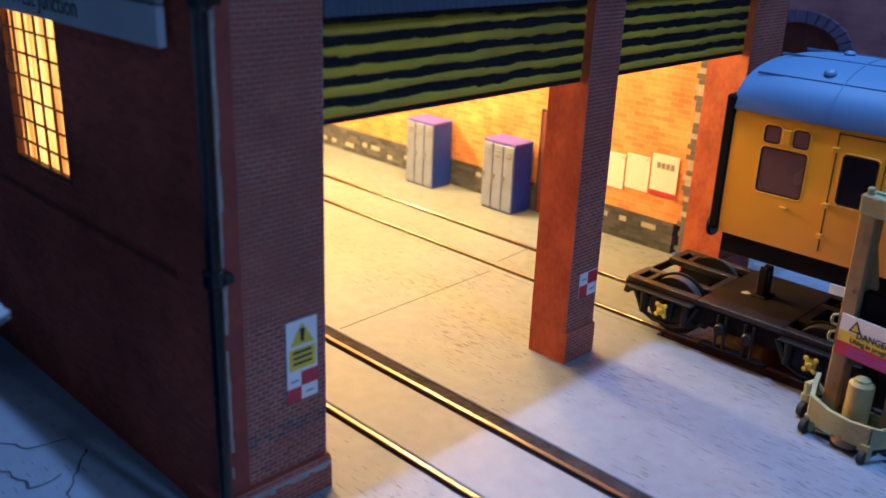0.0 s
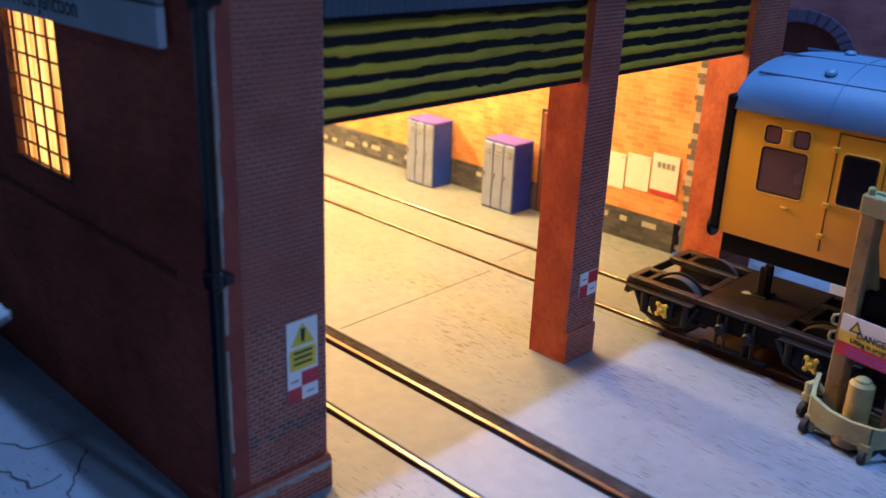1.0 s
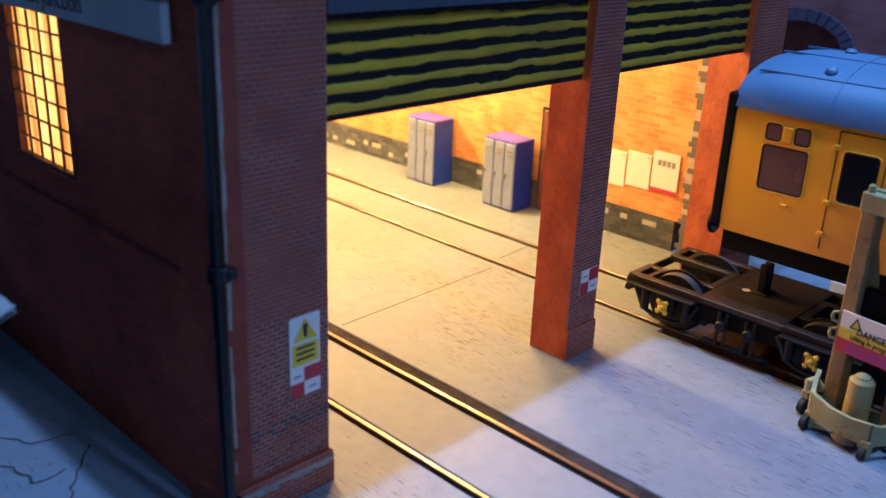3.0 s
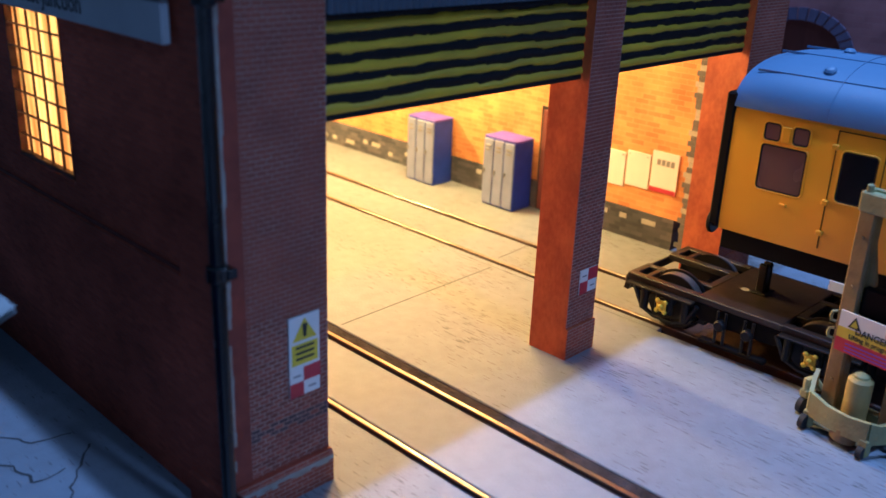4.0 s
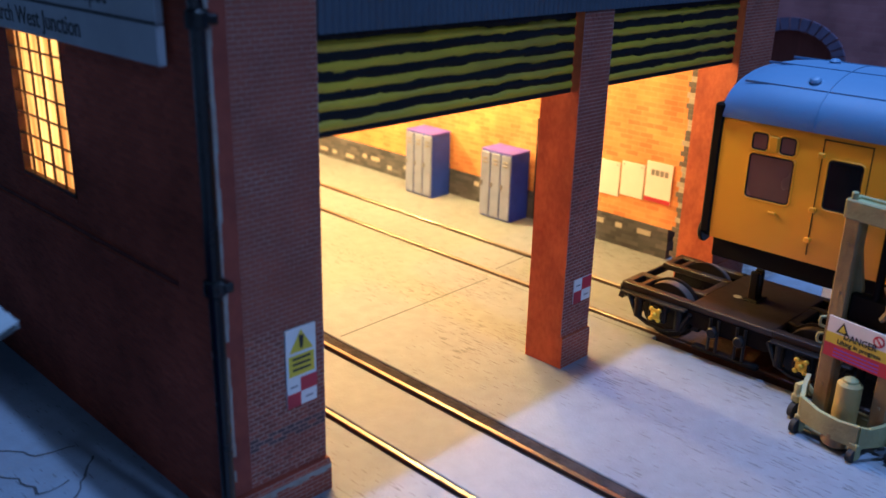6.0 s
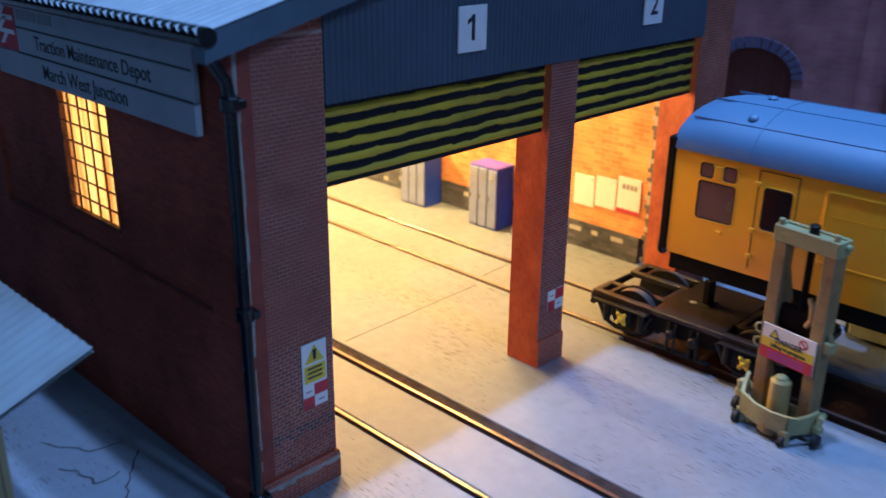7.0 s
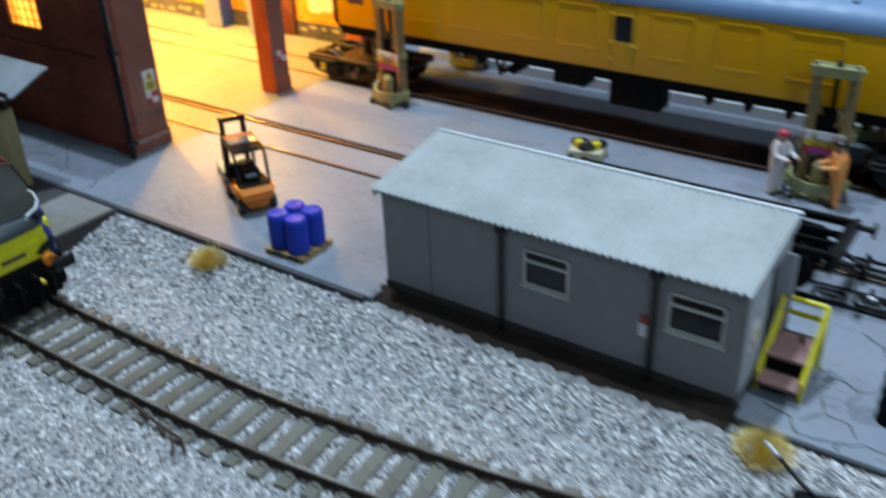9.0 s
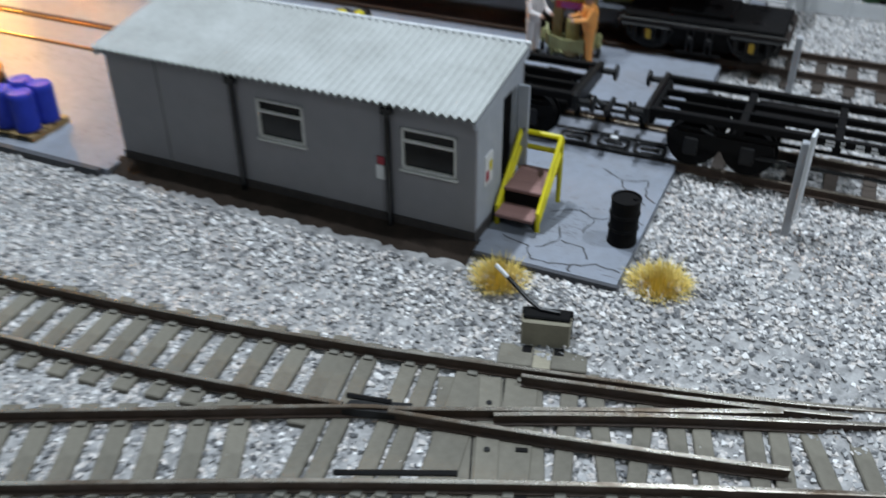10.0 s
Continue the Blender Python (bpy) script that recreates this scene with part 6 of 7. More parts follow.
for x, r in ((5.6, 3.3), (-10.4, 2.9)):
    for y in (-5.2, 5.2):
        g = Geo()
        tube(g, [(x, y - 1.2, r), (x, y - 0.9, r), (x, y + 0.9, r), (x, y + 1.2, r)], [r - 0.6, r, r, r - 0.6], 22)
        wl = part("wheel", g, TYRE, fk)
        part("rim", cyl(Geo(), (x, y - 1.25, r), (x, y + 1.25, r), r * 0.5, 14), FORK_ORANGE, wl)
part("label_plate", cbox(Geo(), (-8.4, -1.8, 11.4), (-7.6, 1.8, 12.4), 0.05), POST_GREY, fk, "pale label")
ld = thing("crate_load", -52.0, 67.4, 1.25, "cream box with brown markings lying on the forks", "box", rz=151)
part("box", cbox(Geo(), (-5.2, -5.0, 0), (5.2, 5.0, 4.8), 0.4), CREAM, ld)
g = Geo()
tube(g, [(-3.5, -3, 4.9), (-1, -1.5, 5.1), (0.5, 1.2, 5.0), (3.2, 2.0, 5.1)], 0.35, 6)
part("strap", g, RED_PRINT, ld, "reddish strap")


# ---- tyre crate ----
tc = thing("parts_crate", 46.6, 149.6, 0, "cream pallet box holding yellow and black round parts", "crate", rz=12)
part("tray", cbox(Geo(), (-6.2, -5.0, 0), (6.2, 5.0, 3.4), 0.4), CREAM, tc)
for x, y, m in ((-3.4, 1.6, BLACK), (3.4, 1.6, BLACK), (0, -2.0, BLACK)):
    g = Geo()
    pts = [(x + 2.5 * math.cos(k * math.pi / 8), y + 1.9 * math.sin(k * math.pi / 8), 4.4) for k in range(17)]
    tube(g, pts, 1.0, 8, False)
    part("ring", g, m, tc, "black ring")
for x in (-3.2, 3.2):
    part("hub", cyl(Geo(), (x, -0.9, 3.4), (x, -0.6, 6.0), 1.7, 14, 0, 0.4), HANDRAIL, tc, "yellow hub")


# ---- flat wagons on the near road ----
def wagon(x0, x1, seed):
    w = thing("flat_wagon", x0, (R1N + R1F) / 2, 0.5, "black flat wagon underframe with buffers and white lettering", "railway wagon", "flat wagons")
    L = x1 - x0
    g = Geo()
    for y in (-10.8, 10.8):
        cbox(g, (0, y - 0.9, 13.0), (L, y + 0.9, 15.2), 0.2)
        cbox(g, (8, y - 0.5, 10.6), (L - 8, y + 0.5, 11.5), 0.15)
    for y in (-3.2, 3.2):
        cbox(g, (0, y - 0.5, 12.6), (L, y + 0.5, 14.6), 0.2)
    n = int(L / 22)
    for k in range(n + 1):
        x = min(k * L / n, L - 2.4)
        cbox(g, (x, -11.2, 10.6), (x + 2.0, 11.2, 14.4), 0.2)
    part("underframe", g, BLACK_MATT, w)
    for k in range(n):
        for y0, y1 in ((-9.8, -4.2), (-2.4, 2.4), (4.2, 9.8)):
            if k % 3 == 1 and y0 > -9:
                part("deck_plate", cbox(Geo(), (k * L / n + 2.5, y0, 12.0), ((k + 1) * L / n - 0.2, y1, 13.0), 0.1), BLACK_MATT, w)
    for s, x in ((-1, 0), (1, L)):
        hs = part("headstock", cbox(Geo(), (x - 0.8, -12.4, 10.8), (x + 0.8, 12.4, 15.4), 0.3), BLACK, w)
        for y in (-11.2, 11.2):
            g = Geo()
            cyl(g, (x, y, 13.2), (x + s * 4.4, y, 13.2), 0.9, 10)
            cyl(g, (x + s * 4.4, y, 13.2), (x + s * 5.2, y, 13.2), 2.3, 18, 0, 0.2)
            part("buffer", g, BLACK, hs)
        g = Geo()
        tube(g, [(x, 0, 10.5), (x + s * 4.5, 0, 8.2), (x + s * 7.0, 0, 8.0)], 0.7, 8)
        cbox(g, (x + s * 6.0, -4.2, 7.0), (x + s * 7.0, 4.2, 8.8), 0.2)
        part("coupling", g, BLACK, hs)
    g = Geo()
    tube(g, [(14, -11.2, 11.6), (26, -11.2, 6.4), (L - 26, -11.2, 6.4), (L - 14, -11.2, 11.6)], 0.5, 6)
    tube(g, [(14, 11.2, 11.6), (26, 11.2, 6.4), (L - 26, 11.2, 6.4), (L - 14, 11.2, 11.6)], 0.5, 6)
    part("truss", g, BLACK, w)
    for ax in (12, 26, L - 26, L - 12):
        ws = part("wheelset", tube(Geo(), [(ax, -11, 6.4), (ax, 11, 6.4)], 0.8, 8), BLACK, w)
        for s in (-1, 1):
            g = Geo()
            tube(g, [(ax, s * 6.8, 6.4), (ax, s * 7.3, 6.4), (ax, s * 7.3, 6.4), (ax, s * 9.4, 6.4)], [7.0, 7.0, 6.3, 6.2], 28)
            part("wheel", g, BLACK_MATT, ws)
            part("axlebox", cbox(Geo(), (ax - 1.8, s * 10.2, 4.2), (ax + 1.8, s * 12.0, 9.0), 0.3), BLACK, ws)
    for a, b in ((6, 32), (L - 32, L - 6)):
        for y in (-11.0, 11.0):
            part("bogie_frame", prism(Geo(), [(a, 8.6), (a + 4, 6.6), (b - 4, 6.6), (b, 8.6), (b, 10.4), (a, 10.4)], 1, y - 0.7, y + 0.7), BLACK_MATT, w)
    g = Geo()
    rnd = random.Random(seed)
    for k in range(5):
        x = 43 + k * 3.4
        for j in range(2):
            box(g, (x, -11.76, 13.3 + j * 0.9), (x + rnd.uniform(0.9, 2.2), -11.7, 13.8 + j * 0.9))
    part("bars", g, WHITE_PRINT, w, "rows of small white marks", 0)
    return w


wagon(62, 146.5, 1)
wagon(165.5, 300, 2)
hs = thing("coupling_frame", 156, 97, 0, "black plastic coupling frame with open loops lying between wagons", "coupling")
for x, y, turn in ((-10, -0.4, 4), (0.4, 1.0, -3), (10.6, 0.4, 6)):
    g = Geo()
    ca, sa = math.cos(radians(turn)), math.sin(radians(turn))
    ring = [(4.0 * math.copysign(abs(math.cos(a)) ** 0.45, math.cos(a)), 2.9 * math.copysign(abs(math.sin(a)) ** 0.45, math.sin(a))) for a in [2 * math.pi * i / 28 for i in range(29)]]
    tube(g, [(x + px * ca - py * sa, y + px * sa + py * ca, 0.9) for px, py in ring], 0.5, 6, False)
    cbox(g, (x - 2.6, y - 0.35, 0.5), (x + 2.6, y + 0.35, 1.2), 0.1)
    part("loop", g, BLACK, hs)
g = Geo()
for y in (-3.6, 4.6):
    tube(g, [(-17, y, 0.8), (-6, y + 0.4, 0.9), (6, y + 0.2, 0.9), (17, y + 0.8, 0.8)], 0.45, 6)
part("bar", g, BLACK, hs)
part("clip", cbox(Geo(), (-0.8, 1.6, 1.3), (1.2, 3.0, 2.0), 0.15), WHITE_PAINT, hs, "small white clip")
g = Geo()
for y in (12.6, 17.0):
    tube(g, [(-22, y, 4.6), (-8, y + 0.6, 4.2), (4, y + 0.8, 4.2), (15, y + 1.6, 4.8)], 0.6, 6)
for x in (-14, -5, 5):
    cbox(g, (x - 0.6, 10.6, 3.4), (x + 0.6, 20.0, 5.4), 0.2)
    cbox(g, (x - 0.7, 14.0, 0.05), (x + 0.7, 15.6, 4.0), 0.2)
part("drawbar", g, BLACK_MATT, hs, "black jointed drawbar")


# ---- figures ----
def figure(x, y, rz, suit, cap, label, lean=8):
    """A painted model figure in one plain mesh."""
    g = Geo()
    for s in (-1, 1):
        tube(g, [(s * 1.2, 0.2, 0.3), (s * 1.2, 0, 5.5), (s * 0.9, 0, 11)], [0.9, 1.1, 1.5], 10)
        cbox(g, (s * 1.2 - 0.8, -1.8, 0), (s * 1.2 + 0.8, 0.9, 0.9), 0.3, 1)
        tube(g, [(s * 2.2, 0, 17.6), (s * 2.7, -1.6, 14.6), (s * 1.8, -5.0, 14.2)], [1.0, 0.9, 0.7], 8)
        tube(g, [(s * 1.8, -5.0, 14.2), (s * 1.7, -5.8, 14.2)], 0.65, 8, True, 2)
    tube(g, [(0, 0, 10.4), (0, 0, 12), (0, -0.3, 16.4), (0, -0.4, 18.4), (0, -0.4, 19.0)], [2.0, 2.1, 2.5, 1.9, 0.8], 12)
    tube(g, [(0, -0.6, 18.8), (0, -0.7, 19.8), (0, -0.7, 21.2), (0, -0.7, 22.0)], [0.8, 1.35, 1.4, 0.8], 12, True, 2)
    tube(g, [(0, -0.7, 21.0), (0, -0.7, 22.2), (0, -0.7, 22.9)], [1.65, 1.5, 0.5], 12, True, 3)
    o = solid("figurine", g, [suit, BLACK_MATT, FIGURE_SKIN, cap], label, "figurine", "model workers")
    o.data.transform(Matrix.Diagonal((1.15, 1.15, 1.0, 1)))
    o.matrix_basis = pose(x * MM, y * MM, 0.1 * MM, 0, 0, rz)


figure(113.4, 152.6, 60, WHITE_SUIT, RED_PRINT, "small painted model worker in white overalls and red helmet")
figure(132.4, 152.4, -60, ORANGE_SUIT, BOGIE, "small painted model worker in an orange suit")

# ---- straw tufts ----
def tuft(x, y, r, n, seed):
    rnd = random.Random(seed)
    g = Geo()
    for _ in range(n):
        a, k = rnd.uniform(0, 6.283), rnd.random() ** 0.62
        bx, by = x + 0.72 * r * k * math.cos(a), y + 0.72 * r * k * math.sin(a)
        h = rnd.uniform(1.2, 4.2 if rnd.random() < 0.8 else 7.0) * (1.15 - 0.55 * k)
        a += rnd.uniform(-0.5, 0.5)
        ox, oy = r * 0.62 * k * rnd.uniform(0.1, 1.0) * math.cos(a), r * 0.62 * k * rnd.uniform(0.1, 1.0) * math.sin(a)
        z, w = bed(y) - 0.2, 0.085
        dx, dy = -math.sin(a) * w, math.cos(a) * w
        g.shared([(bx - dx, by - dy, z), (bx + dx, by + dy, z), (bx + ox * .5 + dx * .7, by + oy * .5 + dy * .7, z + h * .7), (bx + ox * .5 - dx * .7, by + oy * .5 - dy * .7, z + h * .7), (bx + ox, by + oy, z + h)], [(0, 1, 2, 3), (3, 2, 4)])
    solid("grass_tuft", g, GRASS, "dry straw-yellow grass tuft in the ballast", "grass tuft", "straw tufts", angle=0)


tuft(-18.8, 24.4, 7.0, 1500, 1)
tuft(150.4, 29.0, 7.0, 1500, 2)
tuft(182.6, 41.0, 7.6, 1800, 3)


# ---- electric locomotive ----
def loco():
    c = thing("locomotive", -41.0, -24.2, TOP, "blue locomotive with yellow front panel and dark windscreen", "locomotive")
    secs = [(0.0, 12.5, 26.6, 13.0), (-1.6, 10.5, 28.0, 14.2), (-4.0, 10.0, 30.8, 15.4), (-9.0, 10.0, 35.4, 16.8), (-15.0, 10.0, 39.6, 17.0), (-24.0, 10.0, 40.8, 17.2), (-150.0, 10.0, 41.0, 17.2)]
    g = Geo()
    ring = []
    for x, lo, hi, w in secs:
        mid = lo + (hi - lo) * 0.62
        ring.append([(x, -w, lo), (x, -w - 0.3, mid * 0.6 + lo * 0.4), (x, -w, mid), (x, -w * 0.86, hi - 2.2), (x, -w * 0.55, hi - 0.3), (x, 0, hi), (x, w * 0.55, hi - 0.3), (x, w * 0.86, hi - 2.2), (x, w, mid), (x, w + 0.3, mid * 0.6 + lo * 0.4), (x, w, lo)])
    n = len(ring[0])
    verts = [p for r in ring for p in r]
    faces = [(i * n + k, i * n + k + 1, (i + 1) * n + k + 1, (i + 1) * n + k) for i in range(len(ring) - 1) for k in range(n - 1)]
    faces += [tuple(range(n)), tuple(range((len(ring) - 1) * n, len(ring) * n))[::-1]]
    g.shared(verts, faces)
    g.m = [1 if f[0] % n in (3, 4, 5, 6) and f[0] // n >= 4 else 0 for f in faces]
    body = part("body", g, [LOCO_BLUE, LOCO_GREY], c, "blue body with dark grey roof", 40)
    g = Geo()
    bow = [(-14.2, -1.6), (-10.5, 0.5), (-5.5, 1.3), (0.0, 1.5), (5.5, 1.3), (10.5, 0.5), (14.2, -1.6)]
    low = [15.0, 15.1, 15.7, 15.9, 15.7, 15.1, 15.0]
    rows = [[(x - 1.6, y, z) for (y, x), z in zip(bow, low)], [(x, y, z) for (y, x), z in zip(bow, low)], [(x + 0.15, y, 20.6) for y, x in bow], [(x, y, 20.9) for y, x in bow], [(x - 0.2, y, 24.3) for y, x in bow], [(x - 1.9, y, 24.7) for y, x in bow]]
    m = len(bow)
    g.shared([p for r in rows for p in r], [(i * m + k, i * m + k + 1, (i + 1) * m + k + 1, (i + 1) * m + k) for i in range(len(rows) - 1) for k in range(m - 1)])
    part("front_panel", g, LOCO_YELLOW, body, "bright yellow front panel", 25)

    def proud(i, k, d=0.35):
        """A point of the cab's skin, pushed out a little."""
        x, y, z = ring[i][k]
        out = Vector((0.55, y / 40.0, 0.8)).normalized() * d
        return Vector((x, y, z)) + out
    g = Geo()
    cols = (3, 4, 5, 6, 7)
    rows = []
    for i in (1, 2, 3, 4):
        row = [proud(i, k) for k in cols]
        if i == 1:
            row[0], row[4] = row[1].lerp(row[0], 0.25), row[3].lerp(row[4], 0.25)
        rows.append(row)
    g.shared([p for r in rows for p in r], [(i * 5 + k, i * 5 + k + 1, i * 5 + k + 6, i * 5 + k + 5) for i in range(3) for k in range(4)])
    scr = part("windscreen", g, GLASS_REFLECTING, body, "dark raked windscreen reaching to the cab sides", 30)
    part("screen_frame", tube(Geo(), [p + Vector((0, 0, 0.1)) for p in rows[3]], 0.36, 8), CAB_TRIM, scr, "reddish brown cab edge")
    for e in (0, 4):
        part("screen_seal", tube(Geo(), [r[e] for r in rows], 0.3, 6), BLACK_MATT, scr, "black rubber seal")
    g = Geo()
    foot = [Vector((x + 0.1, y, 24.4)) for y, x in bow[1:-1]]
    shelf = [p + Vector((0.35, 0, -0.25)) for p in rows[0]]
    belly = [(a + b) / 2 + Vector((0.75, 0, 0.45)) for a, b in zip(foot, shelf)]
    g.shared(foot + belly + shelf, [(i * 5 + k, i * 5 + k + 1, i * 5 + k + 6, i * 5 + k + 5) for i in range(2) for k in range(4)])
    part("screen_sill", g, SILL_TEAL, body, "rounded dark grey-green sill under the windscreen", 60)
    for s, y in ((1, 11.6), (-1, -9.4)):
        g = Geo()
        tube(g, [(-0.2, y - 4.4, 27.0), (0.2, y - 4.0, 28.4), (-0.4, y - 0.6, 29.2), (-1.6, y + 1.0, 30.6), (-3.2, y + 1.1, 32.6), (-3.6, y + 0.3, 33.4)], 0.42, 6)
        part("wiper", g, WHITE_PAINT, scr, "pale bent wiper arm")
        part("wiper_pivot", cbox(Geo(), (-1.0, y - 2.2, 26.4), (0.9, y + 0.8, 28.0), 0.4), BLACK, scr)
    for y in (-15.4, 15.4):
        part("roof_gutter", tube(Geo(), [(-15.5, y * 0.92, 38.6), (-24, y, 38.8), (-149, y, 39.0)], 0.35, 8), CAB_TRIM, body, "reddish brown gutter")
    for y in (-9.0, -4.2, 1.0, 6.2):
        part("roof_duct", tube(Geo(), [(-20, y, 41.2), (-48, y, 41.4)], 0.9, 10), DUCT, body, "blue-grey roof duct")
    for y in (-10.8, 10.8):
        g = Geo()
        o = 1 if y > 0 else -1
        prism(g, [(o * 6.6, 17.2), (o * 8.2, 16.4), (o * 13.2, 16.6), (o * 14.0, 18.4), (o * 13.4, 19.6), (o * 9.0, 18.9)], 0, -1.9, 1.0)
        g.v = [Vector((v[0] - 0.055 * (abs(v[1]) - 6.6) ** 1.75 + 0.5, v[1], v[2])) for v in g.v]
        part("headlight", g, BLACK, body, "dark slanted headlight cluster", 0)
    part("number_bars", cbox(Geo(), (1.3, -3.6, 18.2), (1.75, 3.6, 19.2), 0.05), BLACK_PRINT, body)
    for y in (-11.2, 11.2):
        g = Geo()
        cyl(g, (-1, y, 13.6), (5.6, y, 13.6), 1.2, 12)
        cbox(g, (5.6, y - 3.4, 11.8), (6.8, y + 3.4, 15.6), 0.4)
        part("buffer", g, BLACK, c)
    part("lamp", cyl(Geo(), (0.8, 9.4, 14.4), (3.0, 9.4, 14.4), 2.0, 16, 0, 0.5), AMBER, body, "orange lamp")
    g = Geo()
    cbox(g, (-60, -15, 3.0), (-0.5, 15, 11), 0.8)
    cbox(g, (-3, -13.5, 1.2), (-1.2, 13.5, 9), 0.5)
    for y in (-4.5, 0, 4.5):
        tube(g, [(0, y, 10), (2.6, y, 8.5), (2.2, y, 4.5)], 0.55, 6)
    cbox(g, (-2, -14, 10.6), (1.6, 14, 15.2), 0.5)
    for y in (-8.6, -2.4, 3.2, 7.4):
        tube(g, [(1.2, y, 12.5), (3.6, y + 0.6, 11.0), (3.4, y + 0.8, 6.0), (2.6, y + 0.4, 3.6)], 0.7, 6)
    part("underframe", g, BLACK_MATT, c)
    part("hose_tap", cyl(Geo(), (2.0, 5.4, 9.6), (4.0, 5.4, 9.2), 0.65, 10, 0, 0.2), YELLOW_PRINT, c, "yellow hose tap")
    for x in (-22, -44):
        for s in (-1, 1):
            part("wheel", tube(Geo(), [(x, s * 7, 6.6), (x, s * 9.4, 6.6)], 6.6, 26), BLACK, c)


loco()


# ---- platform shelter ----
sh = thing("platform_shelter", -113.5, 23.4, -0.3, "small wooden platform shelter under a butterfly sheet canopy", "shelter")
g = Geo()
cbox(g, (-120, -6.6, 0), (-0.6, 2.8, 29.5), 0.3)
part("body", g, SHED_DARK, sh, "dark boarded shelter body")
for k in range(7):
    y = -6.4 + k * 1.33
    part("plank", cbox(Geo(), (-0.6, y, 0.2), (0.3, y + 1.2, 29.8), 0.15), WOOD_PANEL, sh)
for x in (-2.0, -40, -80):
    g = Geo()
    cbox(g, (x - 1.2, -3.0, 28), (x + 1.2, -1.0, 34.2), 0.2)
    tube(g, [(x, 1.0, 30), (x, 13.0, 40.6)], 0.7, 6)
    tube(g, [(x, -4.0, 30), (x, -18.0, 40.6)], 0.7, 6)
    part("bracket", g, BLACK_MATT, sh)
for name, ya, za, yb, zb in (("canopy_sheet", 0.6, 34.6, 14.0, 42.4), ("canopy_sheet", -0.8, 34.6, -21.0, 43.0)):
    g = Geo()

    def roof_pt(u, v, dz=0.0):
        return (-125 + 131 * u + (4.0 * v if yb > 0 else 0), ya + (yb - ya) * v, za + (zb - za) * v + dz + 0.12 * math.sin(u * 131 * 2 * math.pi / 2.6))
    sheet(g, roof_pt, 300, 2)
    sheet(g, lambda u, v: roof_pt(u, v, -0.7), 300, 1)
    part(name, g, CANOPY, sh, "dull metal canopy sheet", 60)
g = Geo()
tube(g, [(-125, -0.1, 34.9), (3.0, -0.1, 34.9)], 1.25, 10)
tube(g, [(1.4, -0.1, 34.4), (1.4, -0.1, 30.4)], 0.8, 8)
part("gutter", g, PIPE_BLACK, sh, "black valley gutter")
rb = thing("notice_box", -110.6, 19.2, -0.3, "small red notice box with white face beside shelter", "notice box", rz=8)
part("box", cbox(Geo(), (-1.2, -1.8, 0), (1.2, 1.8, 5.0), 0.2), FADED_RED, rb)
part("face", cbox(Geo(), (1.2, -1.3, 0.8), (1.35, 1.3, 4.4), 0.05), WHITE_PRINT, rb, "white printed face")


# ---- distance ----
g = Geo()
arches = [(-151, -122), (-68, -38), (-20, 9), (50, 79), (130, 159), (178, 207), (240, 269)]
xs = -420
for a, b in arches:
    box(g, (xs, 305, -8), (a, 312, 104))
    box(g, (a, 305, 58), (b, 312, 104))
    n = 12
    for k in range(n):
        x0, x1 = a + (b - a) * k / n, a + (b - a) * (k + 1) / n
        z = lambda x: 45 + 9.5 * math.sqrt(max(0, 1 - ((x - (a + b) / 2) / ((b - a) / 2)) ** 2))
        g.face([(x0, 305, z(x0)), (x1, 305, z(x1)), (x1, 305, 58), (x0, 305, 58)])
        g.face([(x0, 305, z(x0)), (x1, 305, z(x1)), (x1, 312, z(x1)), (x0, 312, z(x0))])
    xs = b
box(g, (xs, 305, -8), (520, 312, 104))
for x in (-94, -30, 30, 104, 168, 222):
    box(g, (x - 5, 303.4, -8), (x + 5, 305, 104))
bw = solid("wall_backdrop", g, BRICK_BACK, "pinkish brick warehouse wall with arched openings", "wall", kind="structure", angle=0)
for a, b in arches:
    g = Geo()
    cx, r = (a + b) / 2, (b - a) / 2
    n = 15
    for k in range(n):
        t0, t1 = math.pi * k / n + 0.02, math.pi * (k + 1) / n - 0.02
        p = [(cx + q * math.cos(t), 45 + h * math.sin(t)) for q, h, t in ((r, 9.5, t0), (r, 9.5, t1), (r + 4, 13.5, t1), (r + 4, 13.5, t0))]
        prism(g, p, 1, 304.3, 305.0)
    part("arch", g, ARCH_BLUE, bw, "blue brick arch", 0)
    dg = Geo()
    box(dg, (a, 308.5, -8), (b, 310, 56))
    dd = part("arch_door", dg, ARCH_DOOR, bw, "dark red boarded opening", 0)
for x in (-88, 36, 160):
    part("drainpipe", tube(Geo(), [(x, 302.2, -4), (x, 302.2, 104)], 1.2, 10), ARCH_DOOR, bw)

ap = thing("access_platform", 179.5, 228.0, 0, "white painted access platform with legs and steps", "platform")
part("deck", cbox(Geo(), (-8.5, -10, 22), (8.5, 10, 25), 0.4), WHITE_PAINT, ap)
for x in (-7.4, 7.4):
    for y in (-9, 9):
        part("leg", cbox(Geo(), (x - 1.2, y - 1.2, 0), (x + 1.2, y + 1.2, 22), 0.2), WHITE_PAINT, ap)
for z in (7, 14):
    part("step", cbox(Geo(), (-6.2, -11, z - 1), (6.2, -5, z), 0.2), WHITE_PAINT, ap)
fn = thing("fence", 192, 240, -3.6, "low white barrier fence with a yellow top rail", "fence")
for k in range(9):
    part("post", cbox(Geo(), (k * 14 - 0.8, -0.8, 0), (k * 14 + 0.8, 0.8, 10.2), 0.15), WHITE_PAINT, fn)
part("panel", cbox(Geo(), (-4, -0.3, 0.5), (116, 0.3, 6.4), 0.1), WHITE_PAINT, fn)
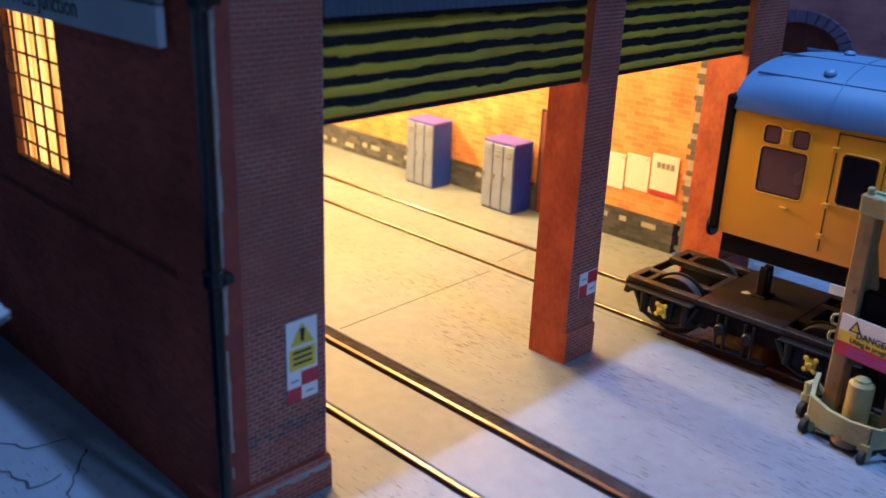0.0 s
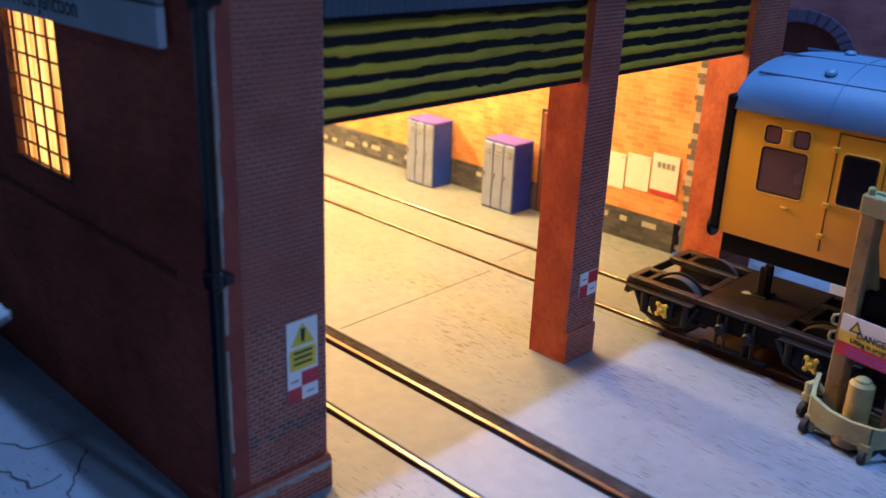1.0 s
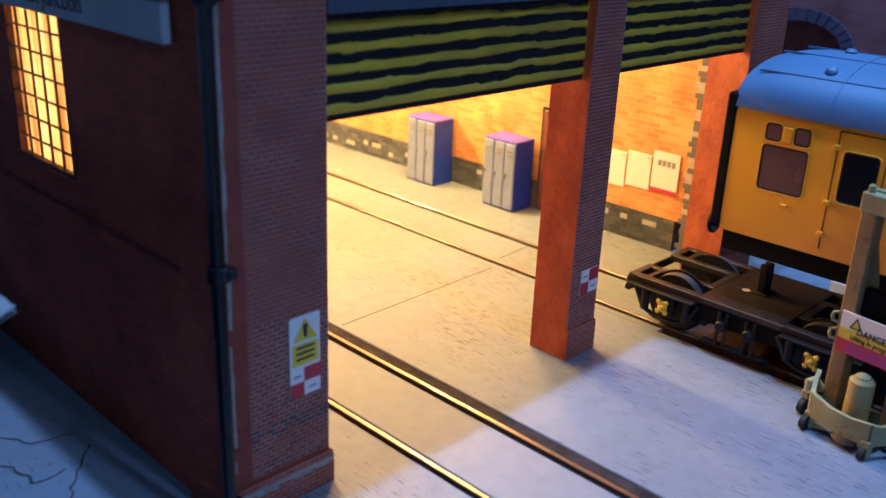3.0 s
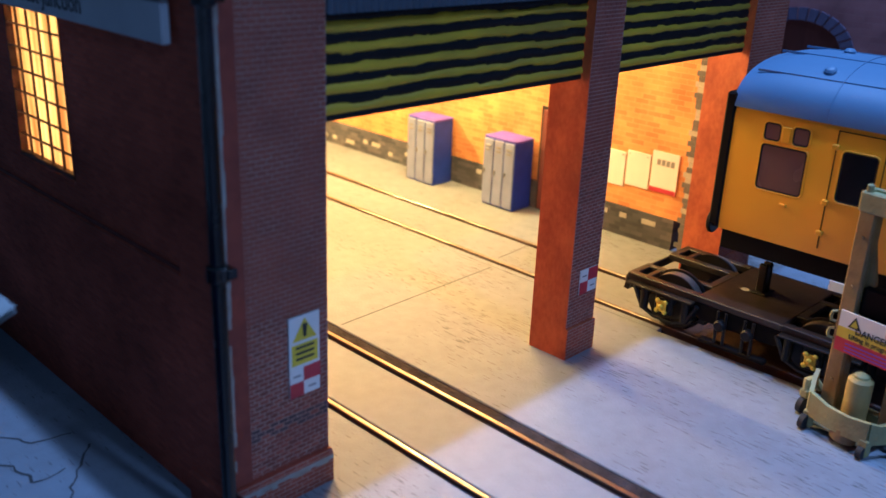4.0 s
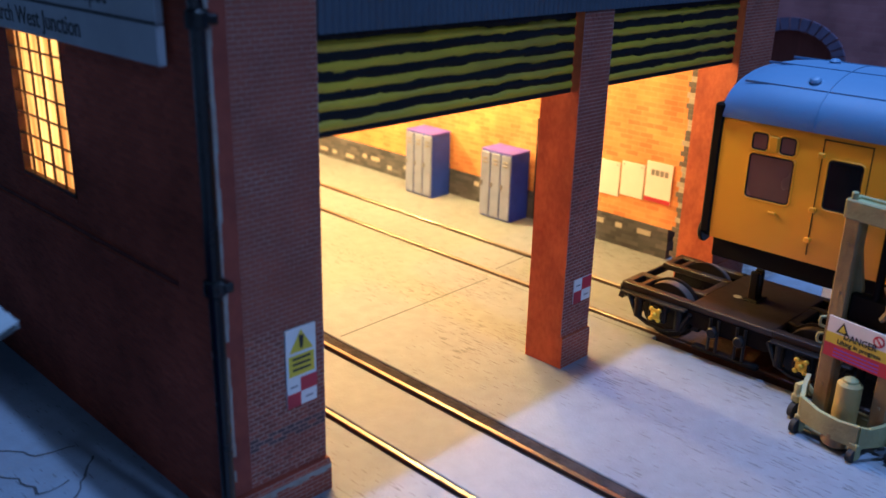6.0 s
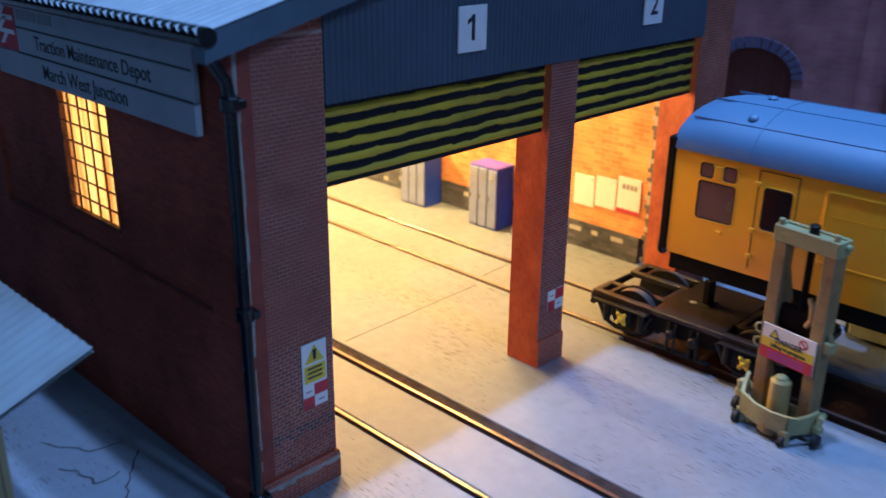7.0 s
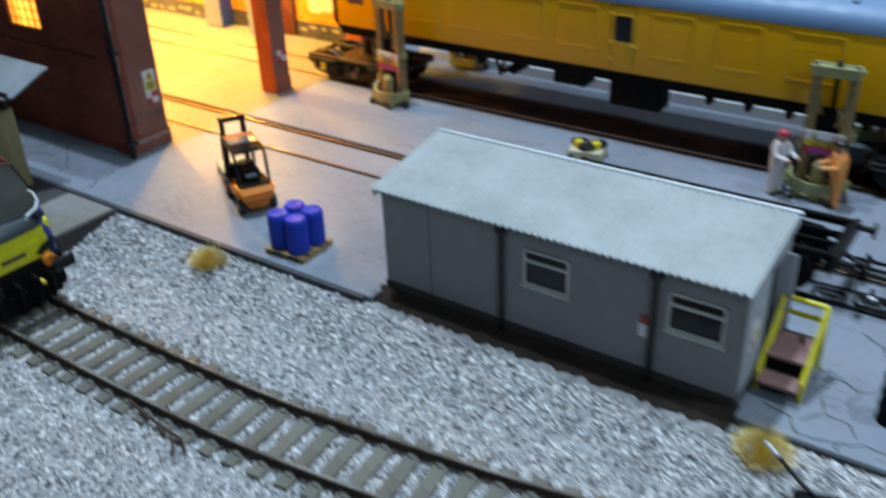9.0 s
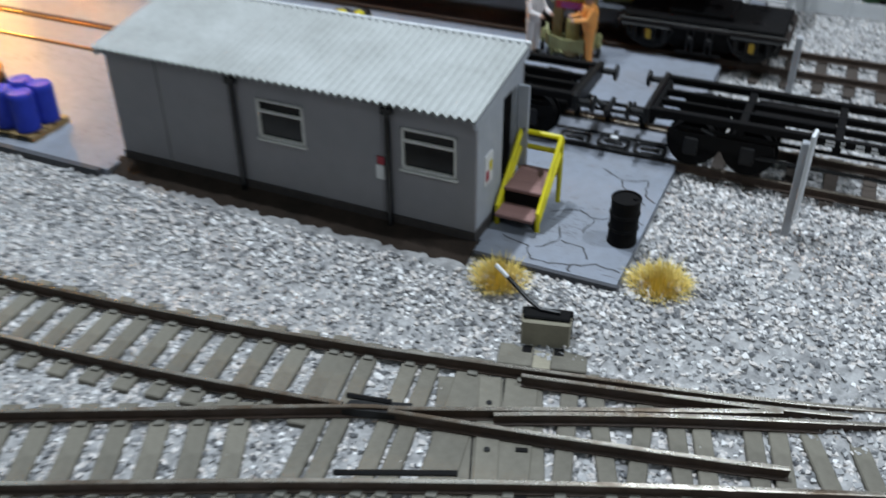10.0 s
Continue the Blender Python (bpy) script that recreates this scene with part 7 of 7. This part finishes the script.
part("rail", tube(Geo(), [(-4, 0, 10.4), (116, 0, 10.4)], 0.6, 8), HANDRAIL, fn, "yellow top rail")
figure(190, 247, -20, ORANGE_SUIT, WHITE_PAINT, "small painted model worker in orange beside the fence")
tk = thing("green_tank", 210, 262, -3.6, "dark green rounded tank beyond the fence", "tank")
part("shell", cyl(Geo(), (0, 0, 9), (42, 0, 9), 9, 28, 0, 1.2), GREEN_PAINT, tk)
for x in (8, 34):
    part("cradle", cbox(Geo(), (x - 1.5, -8, 0), (x + 1.5, 8, 4), 0.2), BLACK_MATT, tk)


def sign_post(x, y, h, rz, label, board=True):
    s = thing("marker_post", x, y, -3.6, label, "sign post", "marker posts", rz=rz)
    part("post", cbox(Geo(), (-0.9, -1.0, 0), (0.9, 1.0, h - 2.5), 0.2), POST_GREY, s)
    if board:
        part("board", cbox(Geo(), (0.9, -2.2, h - 21), (1.7, 2.2, h), 0.1), WHITE_PAINT, s, "white board seen edge-on")


sign_post(204.6, 72.5, 29, -6, "grey lineside marker post with a narrow white board")
sign_post(195.5, 152, 24, -6, "plain grey lineside marker post in the ballast", False)


# ---- loose ballast ----
def ballast(name, regions, size, label):
    """Small broken stones strewn over rectangles (x0, x1, y0, y1, count)."""
    rng = np.random.default_rng(7)
    cx = np.concatenate([rng.uniform(a, b, n) for a, b, _, _, n in regions])
    cy = np.concatenate([rng.uniform(c, d, n) for _, _, c, d, n in regions])
    n = len(cx)
    cz = np.interp(cy, [-900, 9, 29, 85, 96, 900], [-6.6, -6.6, -1.7, -1.7, -3.6, -3.6]) + rng.uniform(0.0, 0.5, n)
    cz = cz + np.where(cy < 14 + np.maximum(0, cx - 150) * 0.3, rng.uniform(-0.45, -0.05, n), 0)
    base = np.array([(1, 0, 0), (0, 1, 0), (-1, 0, 0), (0, -1, 0), (0, 0, 1), (0, 0, -1)], float)
    r = rng.uniform(size * 0.6, size * 1.25, (n, 1, 1)) * rng.uniform(0.6, 1.15, (n, 1, 3))
    p = base[None] * r + rng.normal(0, size * 0.18, (n, 6, 3))
    a, b = rng.uniform(0, 6.283, n), rng.uniform(-0.9, 0.9, n)
    ca, sa, cb_, sb = np.cos(a)[:, None], np.sin(a)[:, None], np.cos(b)[:, None], np.sin(b)[:, None]
    y2, z2 = p[..., 1] * cb_ - p[..., 2] * sb, p[..., 1] * sb + p[..., 2] * cb_
    x3, y3 = p[..., 0] * ca - y2 * sa, p[..., 0] * sa + y2 * ca
    v = np.stack([x3 + cx[:, None], y3 + cy[:, None], z2 * 0.7 + cz[:, None]], -1).reshape(-1, 3) * MM
    tri = np.array([(0, 1, 4), (1, 2, 4), (2, 3, 4), (3, 0, 4), (1, 0, 5), (2, 1, 5), (3, 2, 5), (0, 3, 5)])
    f = (tri[None] + 6 * np.arange(n)[:, None, None]).reshape(-1, 3)
    me = bpy.data.meshes.new(name)
    me.vertices.add(len(v))
    me.vertices.foreach_set("co", v.ravel())
    me.loops.add(f.size)
    me.loops.foreach_set("vertex_index", f.ravel())
    me.polygons.add(len(f))
    me.polygons.foreach_set("loop_start", np.arange(len(f)) * 3)
    me.polygons.foreach_set("use_smooth", np.zeros(len(f), bool))
    me.materials.append(STONES)
    me.update(calc_edges=True)
    return tagged(new(name, me), label, "ballast", kind="stuff")


ballast("ballast", [(-175, -70, -60, 4, 5500), (-70, 290, -125, 29, 68000), (142, 179, 27, 35, 680), (175.4, 300, 30, 96, 10100), (176, 300, 96, 240, 9000)], 0.76, "loose white and grey crushed stone ballast")

# ---- brick faces of the piers ----
def brick_faces(x, y0, y1, z0, z1, seed, limit, soot=()):
    """Bricks standing proud of a pier's face, the lower ones single pieces."""
    rnd = random.Random(seed)
    course, length = 0.72, 1.62
    kinds = {}
    wall = thing("pier_brickwork", x, y0, z0, "courses of small red bricks on the pier face", "brickwork", "pier faces", kind="structure")
    rest, made, z, row = Geo(), 0, z0, 0
    part("mortar", box(Geo(), (0.004, 0.02, 0), (0.03, y1 - y0 - 0.02, z1 - z0)), MORTAR, wall, "pale mortar bed", 0)
    while z + course <= z1:
        y, first = y0 + 0.05, True
        while y < y1 - 0.2:
            w = (length / 2 if (row % 2 and first) else length)
            first = False
            w = min(w, y1 - 0.05 - y)
            dark = bool(soot) and soot[0] < z < soot[1] and rnd.random() < 0.8
            key = (round(w, 1), dark)
            dep = rnd.uniform(0.07, 0.15)
            if w > 0.5:
                if made < limit:
                    if key not in kinds:
                        kinds[key] = mesh_of("brick", cbox(Geo(), (0, 0.08, 0.09), (0.2, key[0] - 0.08, course - 0.09), 0.05), BRICK_DARK if dark else BRICK, 0)
                    o = new("brick", kinds[key])
                    o.parent, o.matrix_basis = wall, pose((dep - 0.2) * MM, (y - y0) * MM, (z - z0) * MM)
                    made += 1
                else:
                    box(rest, (dep - 0.2, y - y0 + 0.08, z - z0 + 0.09), (dep, y - y0 + w - 0.08, z - z0 + course - 0.09))
            y += w
        z += course
        row += 1
    if rest.v:
        tagged(part("brick_courses", rest, BRICK, wall, "", 0), kind="stuff")


brick_faces(-102.2, 66.2, 80.2, 6.4, 84.0, 3, 300, (11.8, 13.9))
brick_faces(-102.3, 140.7, 149.9, 7.2, 72.0, 5, 300)
